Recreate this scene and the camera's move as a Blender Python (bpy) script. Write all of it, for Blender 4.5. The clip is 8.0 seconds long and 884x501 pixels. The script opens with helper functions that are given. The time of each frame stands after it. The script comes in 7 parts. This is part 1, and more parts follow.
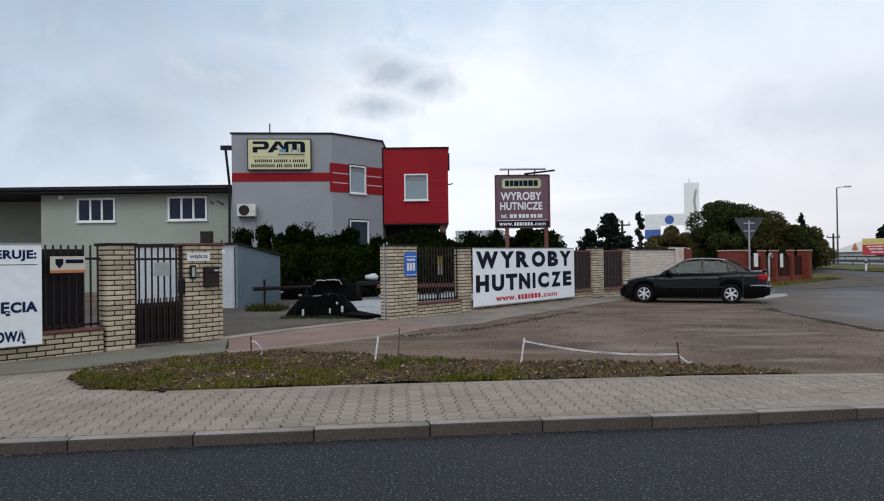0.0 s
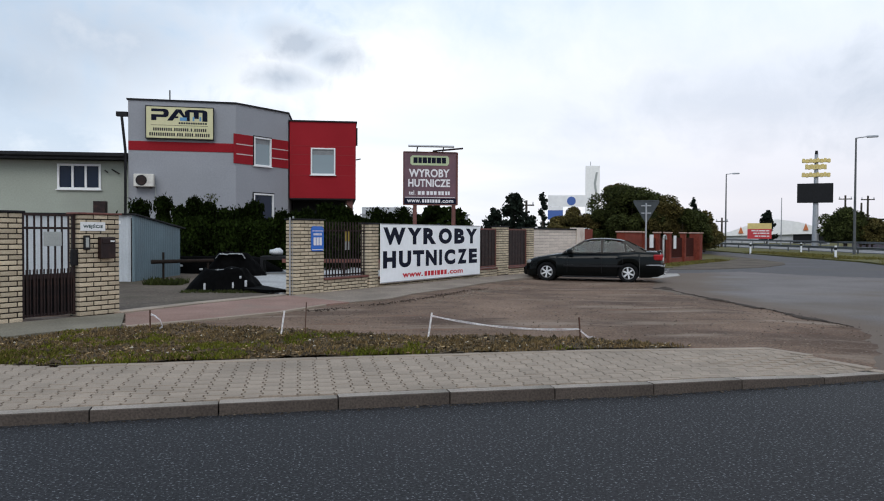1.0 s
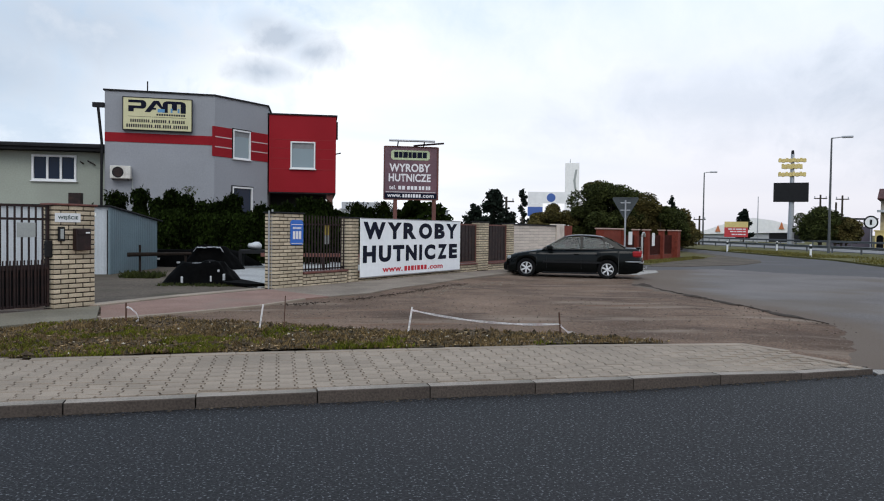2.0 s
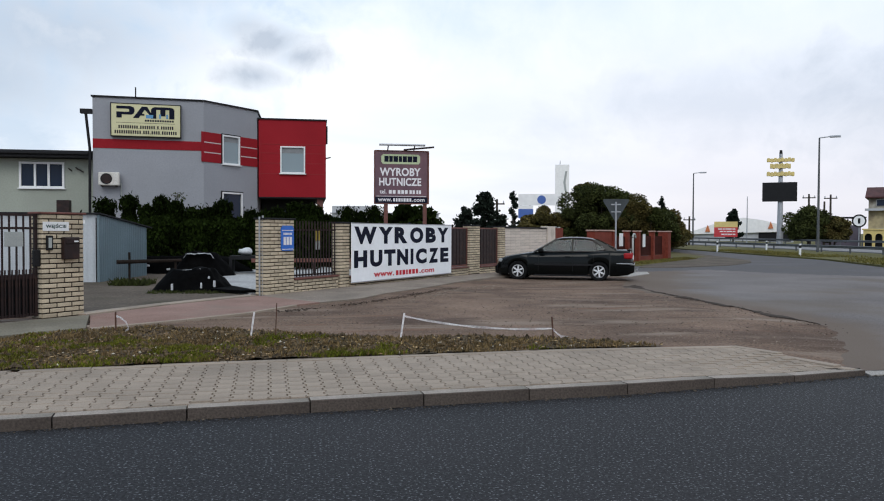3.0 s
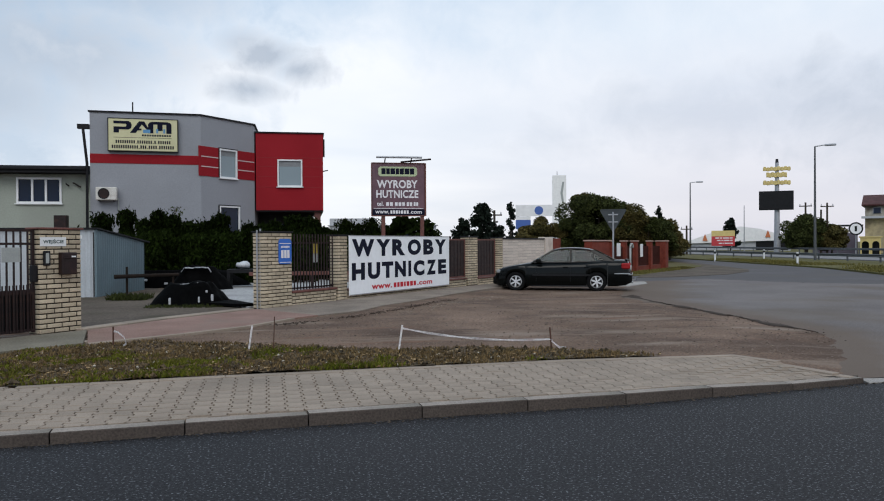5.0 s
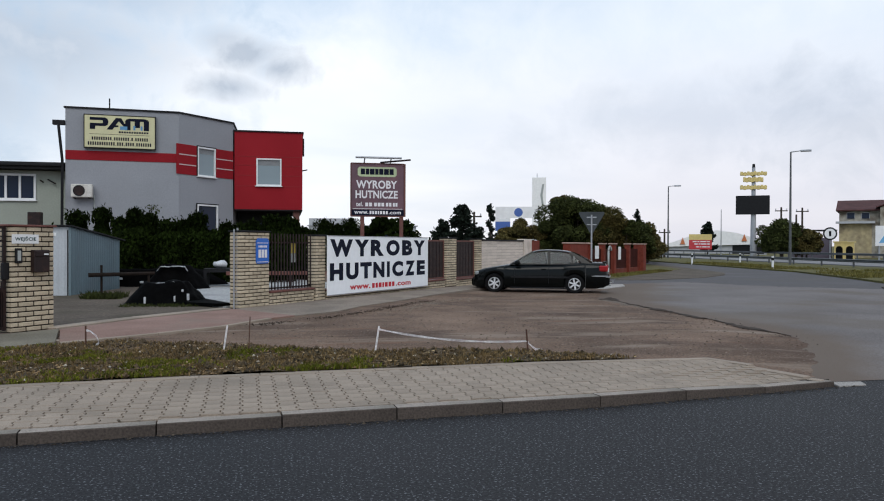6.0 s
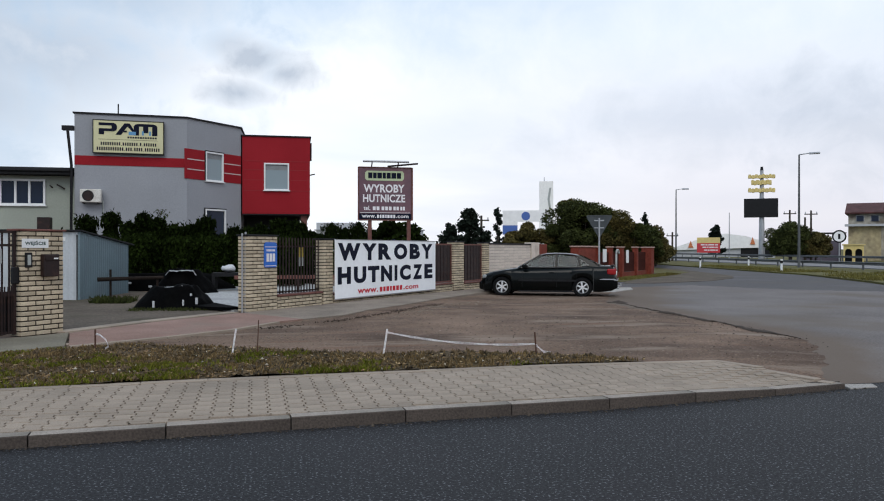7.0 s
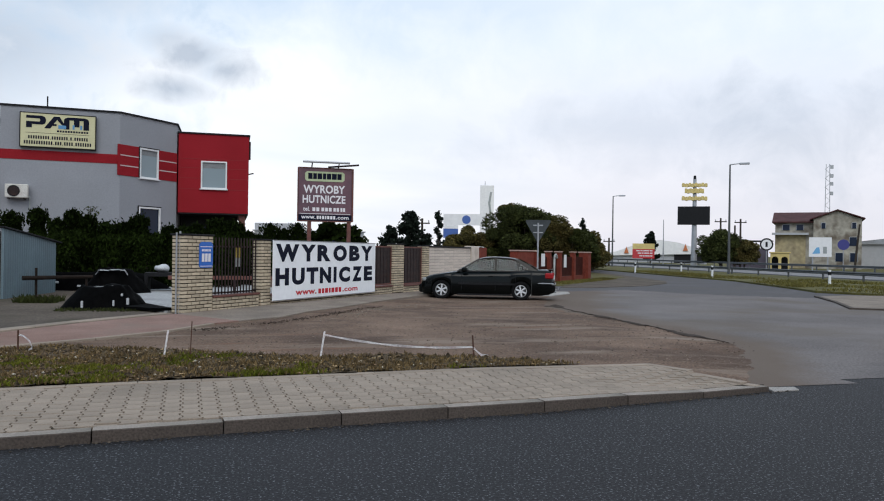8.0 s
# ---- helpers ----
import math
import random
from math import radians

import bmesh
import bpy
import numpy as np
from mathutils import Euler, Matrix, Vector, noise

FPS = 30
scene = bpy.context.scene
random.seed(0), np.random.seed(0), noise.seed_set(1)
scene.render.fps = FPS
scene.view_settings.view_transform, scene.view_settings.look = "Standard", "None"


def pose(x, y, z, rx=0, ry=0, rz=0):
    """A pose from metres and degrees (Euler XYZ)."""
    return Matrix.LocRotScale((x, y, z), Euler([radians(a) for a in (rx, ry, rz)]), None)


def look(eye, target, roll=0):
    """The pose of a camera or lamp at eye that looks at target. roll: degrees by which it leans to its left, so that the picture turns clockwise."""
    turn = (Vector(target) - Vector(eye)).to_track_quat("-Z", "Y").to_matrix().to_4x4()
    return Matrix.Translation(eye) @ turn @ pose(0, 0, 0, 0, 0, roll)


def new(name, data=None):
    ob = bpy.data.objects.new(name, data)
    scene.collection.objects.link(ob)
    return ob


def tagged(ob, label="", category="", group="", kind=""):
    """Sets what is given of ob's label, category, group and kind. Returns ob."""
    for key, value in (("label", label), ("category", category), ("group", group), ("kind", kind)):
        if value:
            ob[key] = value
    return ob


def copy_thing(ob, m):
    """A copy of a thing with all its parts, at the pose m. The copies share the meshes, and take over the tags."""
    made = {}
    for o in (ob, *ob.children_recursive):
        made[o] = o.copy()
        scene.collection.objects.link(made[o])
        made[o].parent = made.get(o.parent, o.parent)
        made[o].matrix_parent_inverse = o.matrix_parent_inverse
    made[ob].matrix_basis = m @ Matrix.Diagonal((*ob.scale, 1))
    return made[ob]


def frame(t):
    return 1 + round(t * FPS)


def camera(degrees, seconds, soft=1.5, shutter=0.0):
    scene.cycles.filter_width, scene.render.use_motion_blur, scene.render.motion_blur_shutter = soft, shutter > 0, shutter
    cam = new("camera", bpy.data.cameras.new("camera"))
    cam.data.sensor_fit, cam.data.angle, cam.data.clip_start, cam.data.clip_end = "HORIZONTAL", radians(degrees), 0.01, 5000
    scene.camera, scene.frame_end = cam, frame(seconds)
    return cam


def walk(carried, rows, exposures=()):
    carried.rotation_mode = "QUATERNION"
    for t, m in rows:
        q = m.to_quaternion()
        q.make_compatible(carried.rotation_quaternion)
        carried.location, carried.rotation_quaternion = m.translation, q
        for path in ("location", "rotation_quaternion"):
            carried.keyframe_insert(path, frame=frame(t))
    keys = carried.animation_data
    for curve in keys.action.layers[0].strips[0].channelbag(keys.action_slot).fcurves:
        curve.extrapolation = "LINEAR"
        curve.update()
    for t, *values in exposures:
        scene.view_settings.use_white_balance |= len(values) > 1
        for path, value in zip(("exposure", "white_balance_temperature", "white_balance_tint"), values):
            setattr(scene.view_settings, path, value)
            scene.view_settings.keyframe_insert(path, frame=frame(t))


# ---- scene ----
import functools

cam = camera(60.11, 8.0, soft=1.1)
PATH = [
    (0, pose(0.059, -0.072, 1.602, 90.43, 0.77, -0.55)),
    (0.2, pose(0.030, -0.092, 1.586, 89.56, -0.03, -3.32)),
    (0.5, pose(0.004, -0.061, 1.593, 88.72, -0.43, -5.62)),
    (1, pose(0.009, -0.076, 1.569, 88.70, -0.30, -7.61)),
    (1.5, pose(-0.002, -0.028, 1.548, 88.78, -0.83, -8.82)),
    (1.7, pose(-0.001, -0.034, 1.545, 88.44, -0.84, -8.96)),
    (2.8, pose(-0.003, -0.005, 1.552, 88.37, -0.49, -9.79)),
    (3, pose(-0.005, 0.008, 1.581, 88.61, -0.20, -9.82)),
    (3.5, pose(-0.009, 0.026, 1.585, 89.25, -0.85, -9.94)),
    (4, pose(-0.004, 0.026, 1.605, 90.65, -0.82, -9.87)),
    (4.5, pose(0.003, 0.020, 1.595, 90.44, -0.60, -9.70)),
    (4.7, pose(0.001, -0.007, 1.590, 89.81, 0.08, -9.43)),
    (5.8, pose(0.010, -0.004, 1.568, 89.33, -0.09, -11.38)),
    (6, pose(0.034, -0.004, 1.587, 89.55, -0.21, -11.49)),
    (6.5, pose(0.017, 0.003, 1.582, 89.82, 0.44, -11.41)),
    (7, pose(0.024, -0.002, 1.569, 89.86, -0.04, -10.95)),
    (7.5, pose(0.025, 0.005, 1.590, 89.37, -0.45, -11.94)),
    (8, pose(0.042, -0.004, 1.572, 90.09, -0.83, -15.40)),
]
walk(cam, PATH, [(0.0, -0.12), (0.5, -0.08), (1.0, 0.0), (3.5, 0.02), (4.0, -0.06), (4.5, -0.16), (6.0, -0.07), (8.0, -0.03)])

# ---- sky and sun -------------------------------------------------------
world = bpy.data.worlds.new("overcast_sky")
scene.world = world
world.use_nodes = True
wn, wl = world.node_tree.nodes, world.node_tree.links
wn.clear()


def wnode(kind, **props):
    n = wn.new(kind)
    for k, v in props.items():
        n.inputs[k].default_value = v
    return n


def wmath(op, a, b=0.0, clamp=False):
    n = wn.new("ShaderNodeMath")
    n.operation, n.use_clamp = op, clamp
    for i, v in enumerate((a, b)):
        if isinstance(v, (int, float)):
            n.inputs[i].default_value = v
        else:
            wl.new(v, n.inputs[i])
    return n.outputs[0]


def wmix(fac, a, b):
    n = wn.new("ShaderNodeMix")
    n.data_type = "RGBA"
    wl.new(fac, n.inputs[0])
    for i, v in ((6, a), (7, b)):
        if isinstance(v, tuple):
            n.inputs[i].default_value = (*v, 1)
        else:
            wl.new(v, n.inputs[i])
    return n.outputs[2]


SUN_EL, SUN_AZ = 42.0, 200.0     # degrees; azimuth clockwise from +y
sky = wn.new("ShaderNodeTexSky")
sky.sky_type, sky.sun_disc = "NISHITA", False
sky.sun_elevation, sky.sun_rotation = radians(SUN_EL), radians(SUN_AZ)
sky_dim = wn.new("ShaderNodeVectorMath")
sky_dim.operation = "SCALE"
wl.new(sky.outputs[0], sky_dim.inputs[0])
sky_dim.inputs["Scale"].default_value = 0.1
tc = wn.new("ShaderNodeTexCoord")
sep = wn.new("ShaderNodeSeparateXYZ")
wl.new(tc.outputs["Generated"], sep.inputs[0])
sx, sy, sz = sep.outputs
# cloud layer: directions laid on a flat ceiling of cloud
up = wmath("ADD", wmath("MAXIMUM", sz, 0.0), 0.12)
flat = wn.new("ShaderNodeCombineXYZ")
wl.new(wmath("DIVIDE", sx, up), flat.inputs[0])
wl.new(wmath("DIVIDE", sy, up), flat.inputs[1])
cloud = wnode("ShaderNodeTexNoise", Scale=0.55, Detail=7.0, Roughness=0.5, Distortion=0.25)
wl.new(flat.outputs[0], cloud.inputs["Vector"])
wisp = wnode("ShaderNodeTexNoise", Scale=11.0, Detail=9.0, Roughness=0.6, Distortion=0.3)
wl.new(tc.outputs["Generated"], wisp.inputs["Vector"])


def clump(az, el, across, tall, gain):
    """A soft bank of cloud round one direction of the sky, ragged by the wisps."""
    a, e = radians(az), radians(el)
    dx = wmath("DIVIDE", wmath("SUBTRACT", wmath("ARCTAN2", sx, sy), a), radians(across))
    dz = wmath("DIVIDE", wmath("SUBTRACT", wmath("ARCSINE", sz), e), radians(tall))
    r = wmath("SQRT", wmath("ADD", wmath("MULTIPLY", dx, dx), wmath("MULTIPLY", dz, dz)))
    edge = wmath("ADD", r, wmath("MULTIPLY", wmath("SUBTRACT", wisp.outputs[0], 0.5), 3.6))
    soft = wmath("MULTIPLY", wmath("SUBTRACT", 1.15, edge), 1.0, True)
    return wmath("MULTIPLY", soft, gain)


white = wmath("ADD", wmath("MULTIPLY", wmath("SUBTRACT", cloud.outputs[0], 0.45), 1.6), 0.62, True)
sky_col = wmix(white, (0.53, 0.63, 0.76), (0.98, 0.985, 1.0))
ragged = wmath("SUBTRACT", wisp.outputs[0], 0.5)
top = wmath("MULTIPLY", wmath("ADD", wmath("SUBTRACT", sz, 0.205), wmath("MULTIPLY", ragged, 0.18)), 9.0, True)
right = wmath("MULTIPLY", wmath("ADD", wmath("ARCTAN2", sx, sy), -0.05), 2.2, True)
top = wmath("MULTIPLY", top, wmath("SUBTRACT", 1.0, wmath("MULTIPLY", right, 0.45)))
sky_col = wmix(wmath("MULTIPLY", top, 0.85), sky_col, (0.53, 0.655, 0.80))
left = wmath("ADD", wmath("MULTIPLY", wmath("ADD", wmath("ARCTAN2", sx, sy), 0.05), -2.8), wmath("MULTIPLY", ragged, 2.5), True)
sky_col = wmix(wmath("MULTIPLY", left, 0.66), sky_col, (0.36, 0.485, 0.635))
sky_col = wmix(wmath("MULTIPLY", wmath("ADD", wmath("MULTIPLY", right, 0.70), 0.10), wmath("MULTIPLY", wmath("SUBTRACT", 0.26, sz), 5.0, True)), sky_col, (0.65, 0.635, 0.715))
dark = functools.reduce(lambda a, b: wmath("MAXIMUM", a, b), [
    clump(-4.4, 14.3, 2.6, 1.3, 0.45), clump(-2.5, 13.5, 3.2, 1.6, 0.7), clump(-0.8, 12.6, 2.6, 1.3, 0.7), clump(-3.9, 11.1, 3.2, 1.2, 0.7),
    clump(-16, 12.8, 10, 3.6, 0.42), clump(-23, 9.8, 10, 3.0, 0.4),
    clump(-30, 11.0, 6, 3.5, 0.5), clump(-27, 18.0, 18, 6.0, 0.45), clump(-12, 17.0, 9, 2.5, 0.3), clump(30, 9.0, 14, 3.0, 0.2), clump(40, 8.0, 8, 4.0, 0.35)])
sky_col = wmix(dark, sky_col, (0.31, 0.37, 0.46))
bg_cloud, bg_sky = wnode("ShaderNodeBackground", Strength=1.3), wnode("ShaderNodeBackground", Strength=1.0)
wl.new(sky_col, bg_cloud.inputs[0])
wl.new(sky_dim.outputs[0], bg_sky.inputs[0])
both = wnode("ShaderNodeMixShader", Fac=0.88)
wl.new(bg_sky.outputs[0], both.inputs[1])
wl.new(bg_cloud.outputs[0], both.inputs[2])
wo = wn.new("ShaderNodeOutputWorld")
wl.new(both.outputs[0], wo.inputs[0])

sun = new("sun", bpy.data.lights.new("sun", "SUN"))
sun.data.energy, sun.data.angle, sun.data.color = 1.1, radians(35), (1.0, 0.96, 0.90)
_a, _e = radians(SUN_AZ), radians(SUN_EL)
sun.matrix_world = look((60 * math.sin(_a), 60 * math.cos(_a), 60 * math.tan(_e)), (0, 0, 0))

# ---- materials ---------------------------------------------------------


def mat(name, c1, c2=None, scale=6.0, rough=0.7, bump=0.2, metal=0.0, fine=60.0, fine_mix=0.35, stain=None, stain_scale=0.7,
        stain_amount=0.5, per_object=0.0, coords="Object", bump_dist=0.01, spec=0.5, island=0.0, crisp=0.2, speck=None, stain_at=0.5):
    """A surface with variation at two scales, stains and fine relief."""
    m = bpy.data.materials.new(name)
    m.use_nodes = True
    n, l = m.node_tree.nodes, m.node_tree.links
    b = n["Principled BSDF"]
    b.inputs["Roughness"].default_value, b.inputs["Metallic"].default_value = rough, metal
    b.inputs["Specular IOR Level"].default_value = spec
    if rough > 0.65 and spec == 0.5:
        b.inputs["Specular IOR Level"].default_value = 0.22
    c2 = c2 or tuple(min(1, v * 0.78) for v in c1)
    tex = n.new("ShaderNodeTexCoord")

    def noise_at(s, detail=4.0):
        t = n.new("ShaderNodeTexNoise")
        t.inputs["Scale"].default_value, t.inputs["Detail"].default_value = s, detail
        l.new(tex.outputs[coords], t.inputs["Vector"])
        return t.outputs[0]

    def ramp(v, lo, hi):
        r = n.new("ShaderNodeMapRange")
        r.inputs[1].default_value, r.inputs[2].default_value = lo, hi
        l.new(v, r.inputs[0])
        return r.outputs[0]

    def blend(fac, a, c, mode="MIX"):
        x = n.new("ShaderNodeMix")
        x.data_type, x.blend_type = "RGBA", mode
        if isinstance(fac, float):
            x.inputs[0].default_value = fac
        else:
            l.new(fac, x.inputs[0])
        for i, v in ((6, a), (7, c)):
            if isinstance(v, tuple):
                x.inputs[i].default_value = (*v[:3], 1)
            else:
                l.new(v, x.inputs[i])
        return x.outputs[2]

    big, small = noise_at(scale), noise_at(fine, 3.0)
    col = blend(ramp(big, 0.3, 0.7), c1, c2)
    grain = n.new("ShaderNodeMapRange")
    grain.inputs[1].default_value, grain.inputs[2].default_value = 0.5 - crisp, 0.5 + crisp
    grain.inputs[3].default_value, grain.inputs[4].default_value = 1 - fine_mix, 1 + fine_mix
    l.new(small, grain.inputs[0])
    g = n.new("ShaderNodeVectorMath")
    g.operation = "SCALE"
    l.new(col, g.inputs[0]), l.new(grain.outputs[0], g.inputs["Scale"])
    col = g.outputs[0]
    if stain:
        f = ramp(noise_at(stain_scale, 6.0), stain_at, stain_at + 0.18)
        s = n.new("ShaderNodeMath")
        s.operation = "MULTIPLY"
        l.new(f, s.inputs[0])
        s.inputs[1].default_value = stain_amount
        col = blend(s.outputs[0], col, stain)
    if speck:
        col = blend(ramp(noise_at(speck[1], 2.0), speck[2], speck[2] + 0.08), col, speck[0])
    if per_object or island:
        src = n.new("ShaderNodeObjectInfo").outputs["Random"] if per_object else n.new("ShaderNodeNewGeometry").outputs["Random Per Island"]
        v = n.new("ShaderNodeMapRange")
        k = per_object or island
        v.inputs[3].default_value, v.inputs[4].default_value = 1 - k, 1 + k * 0.7
        l.new(src, v.inputs[0])
        g = n.new("ShaderNodeVectorMath")
        g.operation = "SCALE"
        l.new(col, g.inputs[0]), l.new(v.outputs[0], g.inputs["Scale"])
        col = g.outputs[0]
    l.new(col, b.inputs["Base Color"])
    if bump:
        bp = n.new("ShaderNodeBump")
        bp.inputs["Strength"].default_value, bp.inputs["Distance"].default_value = bump, bump_dist
        l.new(small, bp.inputs["Height"])
        l.new(bp.outputs[0], b.inputs["Normal"])
    rr = n.new("ShaderNodeMapRange")
    rr.inputs[3].default_value, rr.inputs[4].default_value = max(0.02, rough - 0.12), min(1, rough + 0.12)
    l.new(big, rr.inputs[0])
    l.new(rr.outputs[0], b.inputs["Roughness"])
    return m


def streak(m, colour, shift, at, stretch, amount):
    """Drawn-out patches of another colour over a ground material, along the way that wheels go."""
    n, l = m.node_tree.nodes, m.node_tree.links
    b = n["Principled BSDF"]
    tex, mp, t, r, x = n.new("ShaderNodeTexCoord"), n.new("ShaderNodeMapping"), n.new("ShaderNodeTexNoise"), n.new("ShaderNodeMapRange"), n.new("ShaderNodeMix")
    mp.inputs["Location"].default_value = (shift, shift, 0)
    mp.inputs["Rotation"].default_value = (0, 0, radians(-12))
    mp.inputs["Scale"].default_value = (*stretch, 1)
    t.inputs["Scale"].default_value, t.inputs["Detail"].default_value, t.inputs["Roughness"].default_value = 1.0, 8.0, 0.62
    l.new(tex.outputs["Object"], mp.inputs["Vector"]), l.new(mp.outputs[0], t.inputs["Vector"])
    r.inputs[1].default_value, r.inputs[2].default_value, r.inputs[4].default_value = at, at + 0.12, amount
    l.new(t.outputs[0], r.inputs[0]), l.new(r.outputs[0], x.inputs[0])
    x.data_type = "RGBA"
    l.new(b.inputs["Base Color"].links[0].from_socket, x.inputs[6])
    x.inputs[7].default_value = (*colour, 1)
    l.new(x.outputs[2], b.inputs["Base Color"])


def plain(name, c, rough=0.5, metal=0.0, spec=0.5, clear=0.0):
    m = bpy.data.materials.new(name)
    m.use_nodes = True
    b = m.node_tree.nodes["Principled BSDF"]
    b.inputs["Base Color"].default_value = (*c, 1)
    b.inputs["Roughness"].default_value, b.inputs["Metallic"].default_value = rough, metal
    b.inputs["Specular IOR Level"].default_value = spec
    b.inputs["Transmission Weight"].default_value = clear
    return m


M_ASPHALT = mat("asphalt", (0.0084, 0.0085, 0.0102), (0.0138, 0.0135, 0.0158), 0.5, 0.8, 0.3, fine=46, fine_mix=0.85, stain=(0.0220, 0.0205, 0.0225), stain_scale=0.25, bump_dist=0.006, crisp=0.10, speck=((0.150, 0.154, 0.168), 48, 0.60), spec=0.3)
M_APRON = mat("worn_asphalt", (0.168, 0.150, 0.145), (0.115, 0.101, 0.098), 0.35, 0.78, 0.4, fine=30, fine_mix=0.35, stain=(0.115, 0.092, 0.074), stain_scale=0.3, stain_amount=0.8, bump_dist=0.015)
_n, _l = M_APRON.node_tree.nodes, M_APRON.node_tree.links
_b = _n["Principled BSDF"]
_dust, _tc, _nz, _mul, _mix = _n.new("ShaderNodeAttribute"), _n.new("ShaderNodeTexCoord"), _n.new("ShaderNodeTexNoise"), _n.new("ShaderNodeMath"), _n.new("ShaderNodeMix")
_dust.attribute_name = "dust"
_nz.inputs["Scale"].default_value, _nz.inputs["Detail"].default_value = 1.6, 7.0
_l.new(_tc.outputs["Object"], _nz.inputs["Vector"])
_mul.operation, _mul.use_clamp = "MULTIPLY_ADD", True
_mul.inputs[1].default_value = 1.9
_sub = _n.new("ShaderNodeMath")
_sub.operation, _sub.inputs[1].default_value = "MULTIPLY", -0.9
_l.new(_nz.outputs[0], _sub.inputs[0])
_l.new(_dust.outputs["Fac"], _mul.inputs[0]), _l.new(_sub.outputs[0], _mul.inputs[2])
_mix.data_type = "RGBA"
_l.new(_mul.outputs[0], _mix.inputs[0])
_l.new(_b.inputs["Base Color"].links[0].from_socket, _mix.inputs[6])
_mix.inputs[7].default_value = (0.116, 0.086, 0.066, 1)
_l.new(_mix.outputs[2], _b.inputs["Base Color"])
_wear, _mix2, _nz2 = _n.new("ShaderNodeAttribute"), _n.new("ShaderNodeMix"), _n.new("ShaderNodeMath")
_wear.attribute_name = "road_wear"
_nz2.operation, _nz2.use_clamp = "MULTIPLY_ADD", True
_nz2.inputs[1].default_value = 1.35
_sub2 = _n.new("ShaderNodeMath")
_sub2.operation, _sub2.inputs[1].default_value = "MULTIPLY", -0.45
_l.new(_nz.outputs[0], _sub2.inputs[0])
_l.new(_wear.outputs["Fac"], _nz2.inputs[0]), _l.new(_sub2.outputs[0], _nz2.inputs[2])
_mix2.data_type = "RGBA"
_l.new(_nz2.outputs[0], _mix2.inputs[0])
_l.new(_mix.outputs[2], _mix2.inputs[6])
_mix2.inputs[7].default_value = (0.030, 0.032, 0.036, 1)
_l.new(_mix2.outputs[2], _b.inputs["Base Color"])
M_SIDE = mat("side_road_asphalt", (0.078, 0.072, 0.077), (0.058, 0.053, 0.057), 0.3, 0.75, 0.5, fine=25, fine_mix=0.3, stain=(0.11, 0.10, 0.09), stain_scale=0.3)
M_GRAVEL = mat("dirty_gravel", (0.205, 0.137, 0.099), (0.118, 0.076, 0.053), 0.5, 0.95, 0.8, fine=30, fine_mix=0.45, stain=(0.066, 0.040, 0.028), stain_scale=0.45, stain_amount=0.85, stain_at=0.46, bump_dist=0.02, crisp=0.16, speck=((0.20, 0.16, 0.13), 24, 0.62))
streak(M_GRAVEL, (0.245, 0.190, 0.150), 11.0, 0.54, (0.22, 1.0), 0.8)
streak(M_GRAVEL, (0.190, 0.085, 0.045), 23.0, 0.60, (0.25, 1.4), 0.6)
streak(M_GRAVEL, (0.048, 0.028, 0.019), 3.0, 0.58, (0.42, 1.5), 0.8)
M_PAVER = mat("grey_concrete_paver", (0.325, 0.266, 0.214), (0.272, 0.222, 0.177), 1.2, 0.9, 0.4, fine=90, fine_mix=0.2, stain=(0.185, 0.155, 0.125), stain_scale=0.8, per_object=0.10)
M_PAVER_J = mat("grey_concrete_pavers_far", (0.325, 0.266, 0.214), (0.272, 0.222, 0.177), 1.2, 0.9, 0.4, fine=90, fine_mix=0.2, stain=(0.185, 0.155, 0.125), stain_scale=0.8, island=0.10)
M_JOINT = mat("sandy_joint", (0.058, 0.046, 0.036), (0.036, 0.029, 0.023), 3, 0.95, 0.6, fine=80)
M_PINK = mat("faded_red_paver", (0.27, 0.172, 0.142), (0.21, 0.130, 0.106), 1.5, 0.9, 0.4, fine=40, fine_mix=0.3, stain=(0.21, 0.165, 0.135), stain_scale=0.9)
M_PATH = mat("grey_path_concrete", (0.255, 0.212, 0.175), (0.185, 0.152, 0.124), 1.2, 0.9, 0.4, fine=40, fine_mix=0.3, stain=(0.115, 0.095, 0.078), stain_scale=0.8)
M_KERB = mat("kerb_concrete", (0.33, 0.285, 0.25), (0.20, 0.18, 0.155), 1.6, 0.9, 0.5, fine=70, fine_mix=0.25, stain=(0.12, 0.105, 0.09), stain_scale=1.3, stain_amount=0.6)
M_KERBFACE = mat("dark_kerb_concrete", (0.092, 0.074, 0.063), (0.062, 0.050, 0.043), 1.6, 0.9, 0.5, fine=50, fine_mix=0.3, stain=(0.080, 0.064, 0.054), stain_scale=1.1, stain_amount=0.6)
M_SOIL = mat("verge_soil", (0.098, 0.068, 0.040), (0.052, 0.040, 0.020), 1.3, 0.95, 1.0, fine=24, fine_mix=0.7, stain=(0.085, 0.062, 0.045), stain_scale=0.7, bump_dist=0.04, crisp=0.13)
M_FIELD = mat("field_grass", (0.108, 0.100, 0.030), (0.078, 0.070, 0.022), 0.15, 0.95, 0.6, fine=6, fine_mix=0.4, stain=(0.13, 0.105, 0.055), stain_scale=0.06, bump_dist=0.05)
M_BRICK = mat("cream_brick", (0.56, 0.475, 0.35), (0.45, 0.37, 0.265), 5.0, 0.85, 0.4, fine=70, fine_mix=0.22, stain=(0.28, 0.19, 0.125), stain_scale=2.0, stain_amount=0.6, per_object=0.24)
M_MORTAR = mat("dark_mortar", (0.035, 0.028, 0.024), (0.022, 0.018, 0.015), 6, 0.95, 0.5, fine=60)
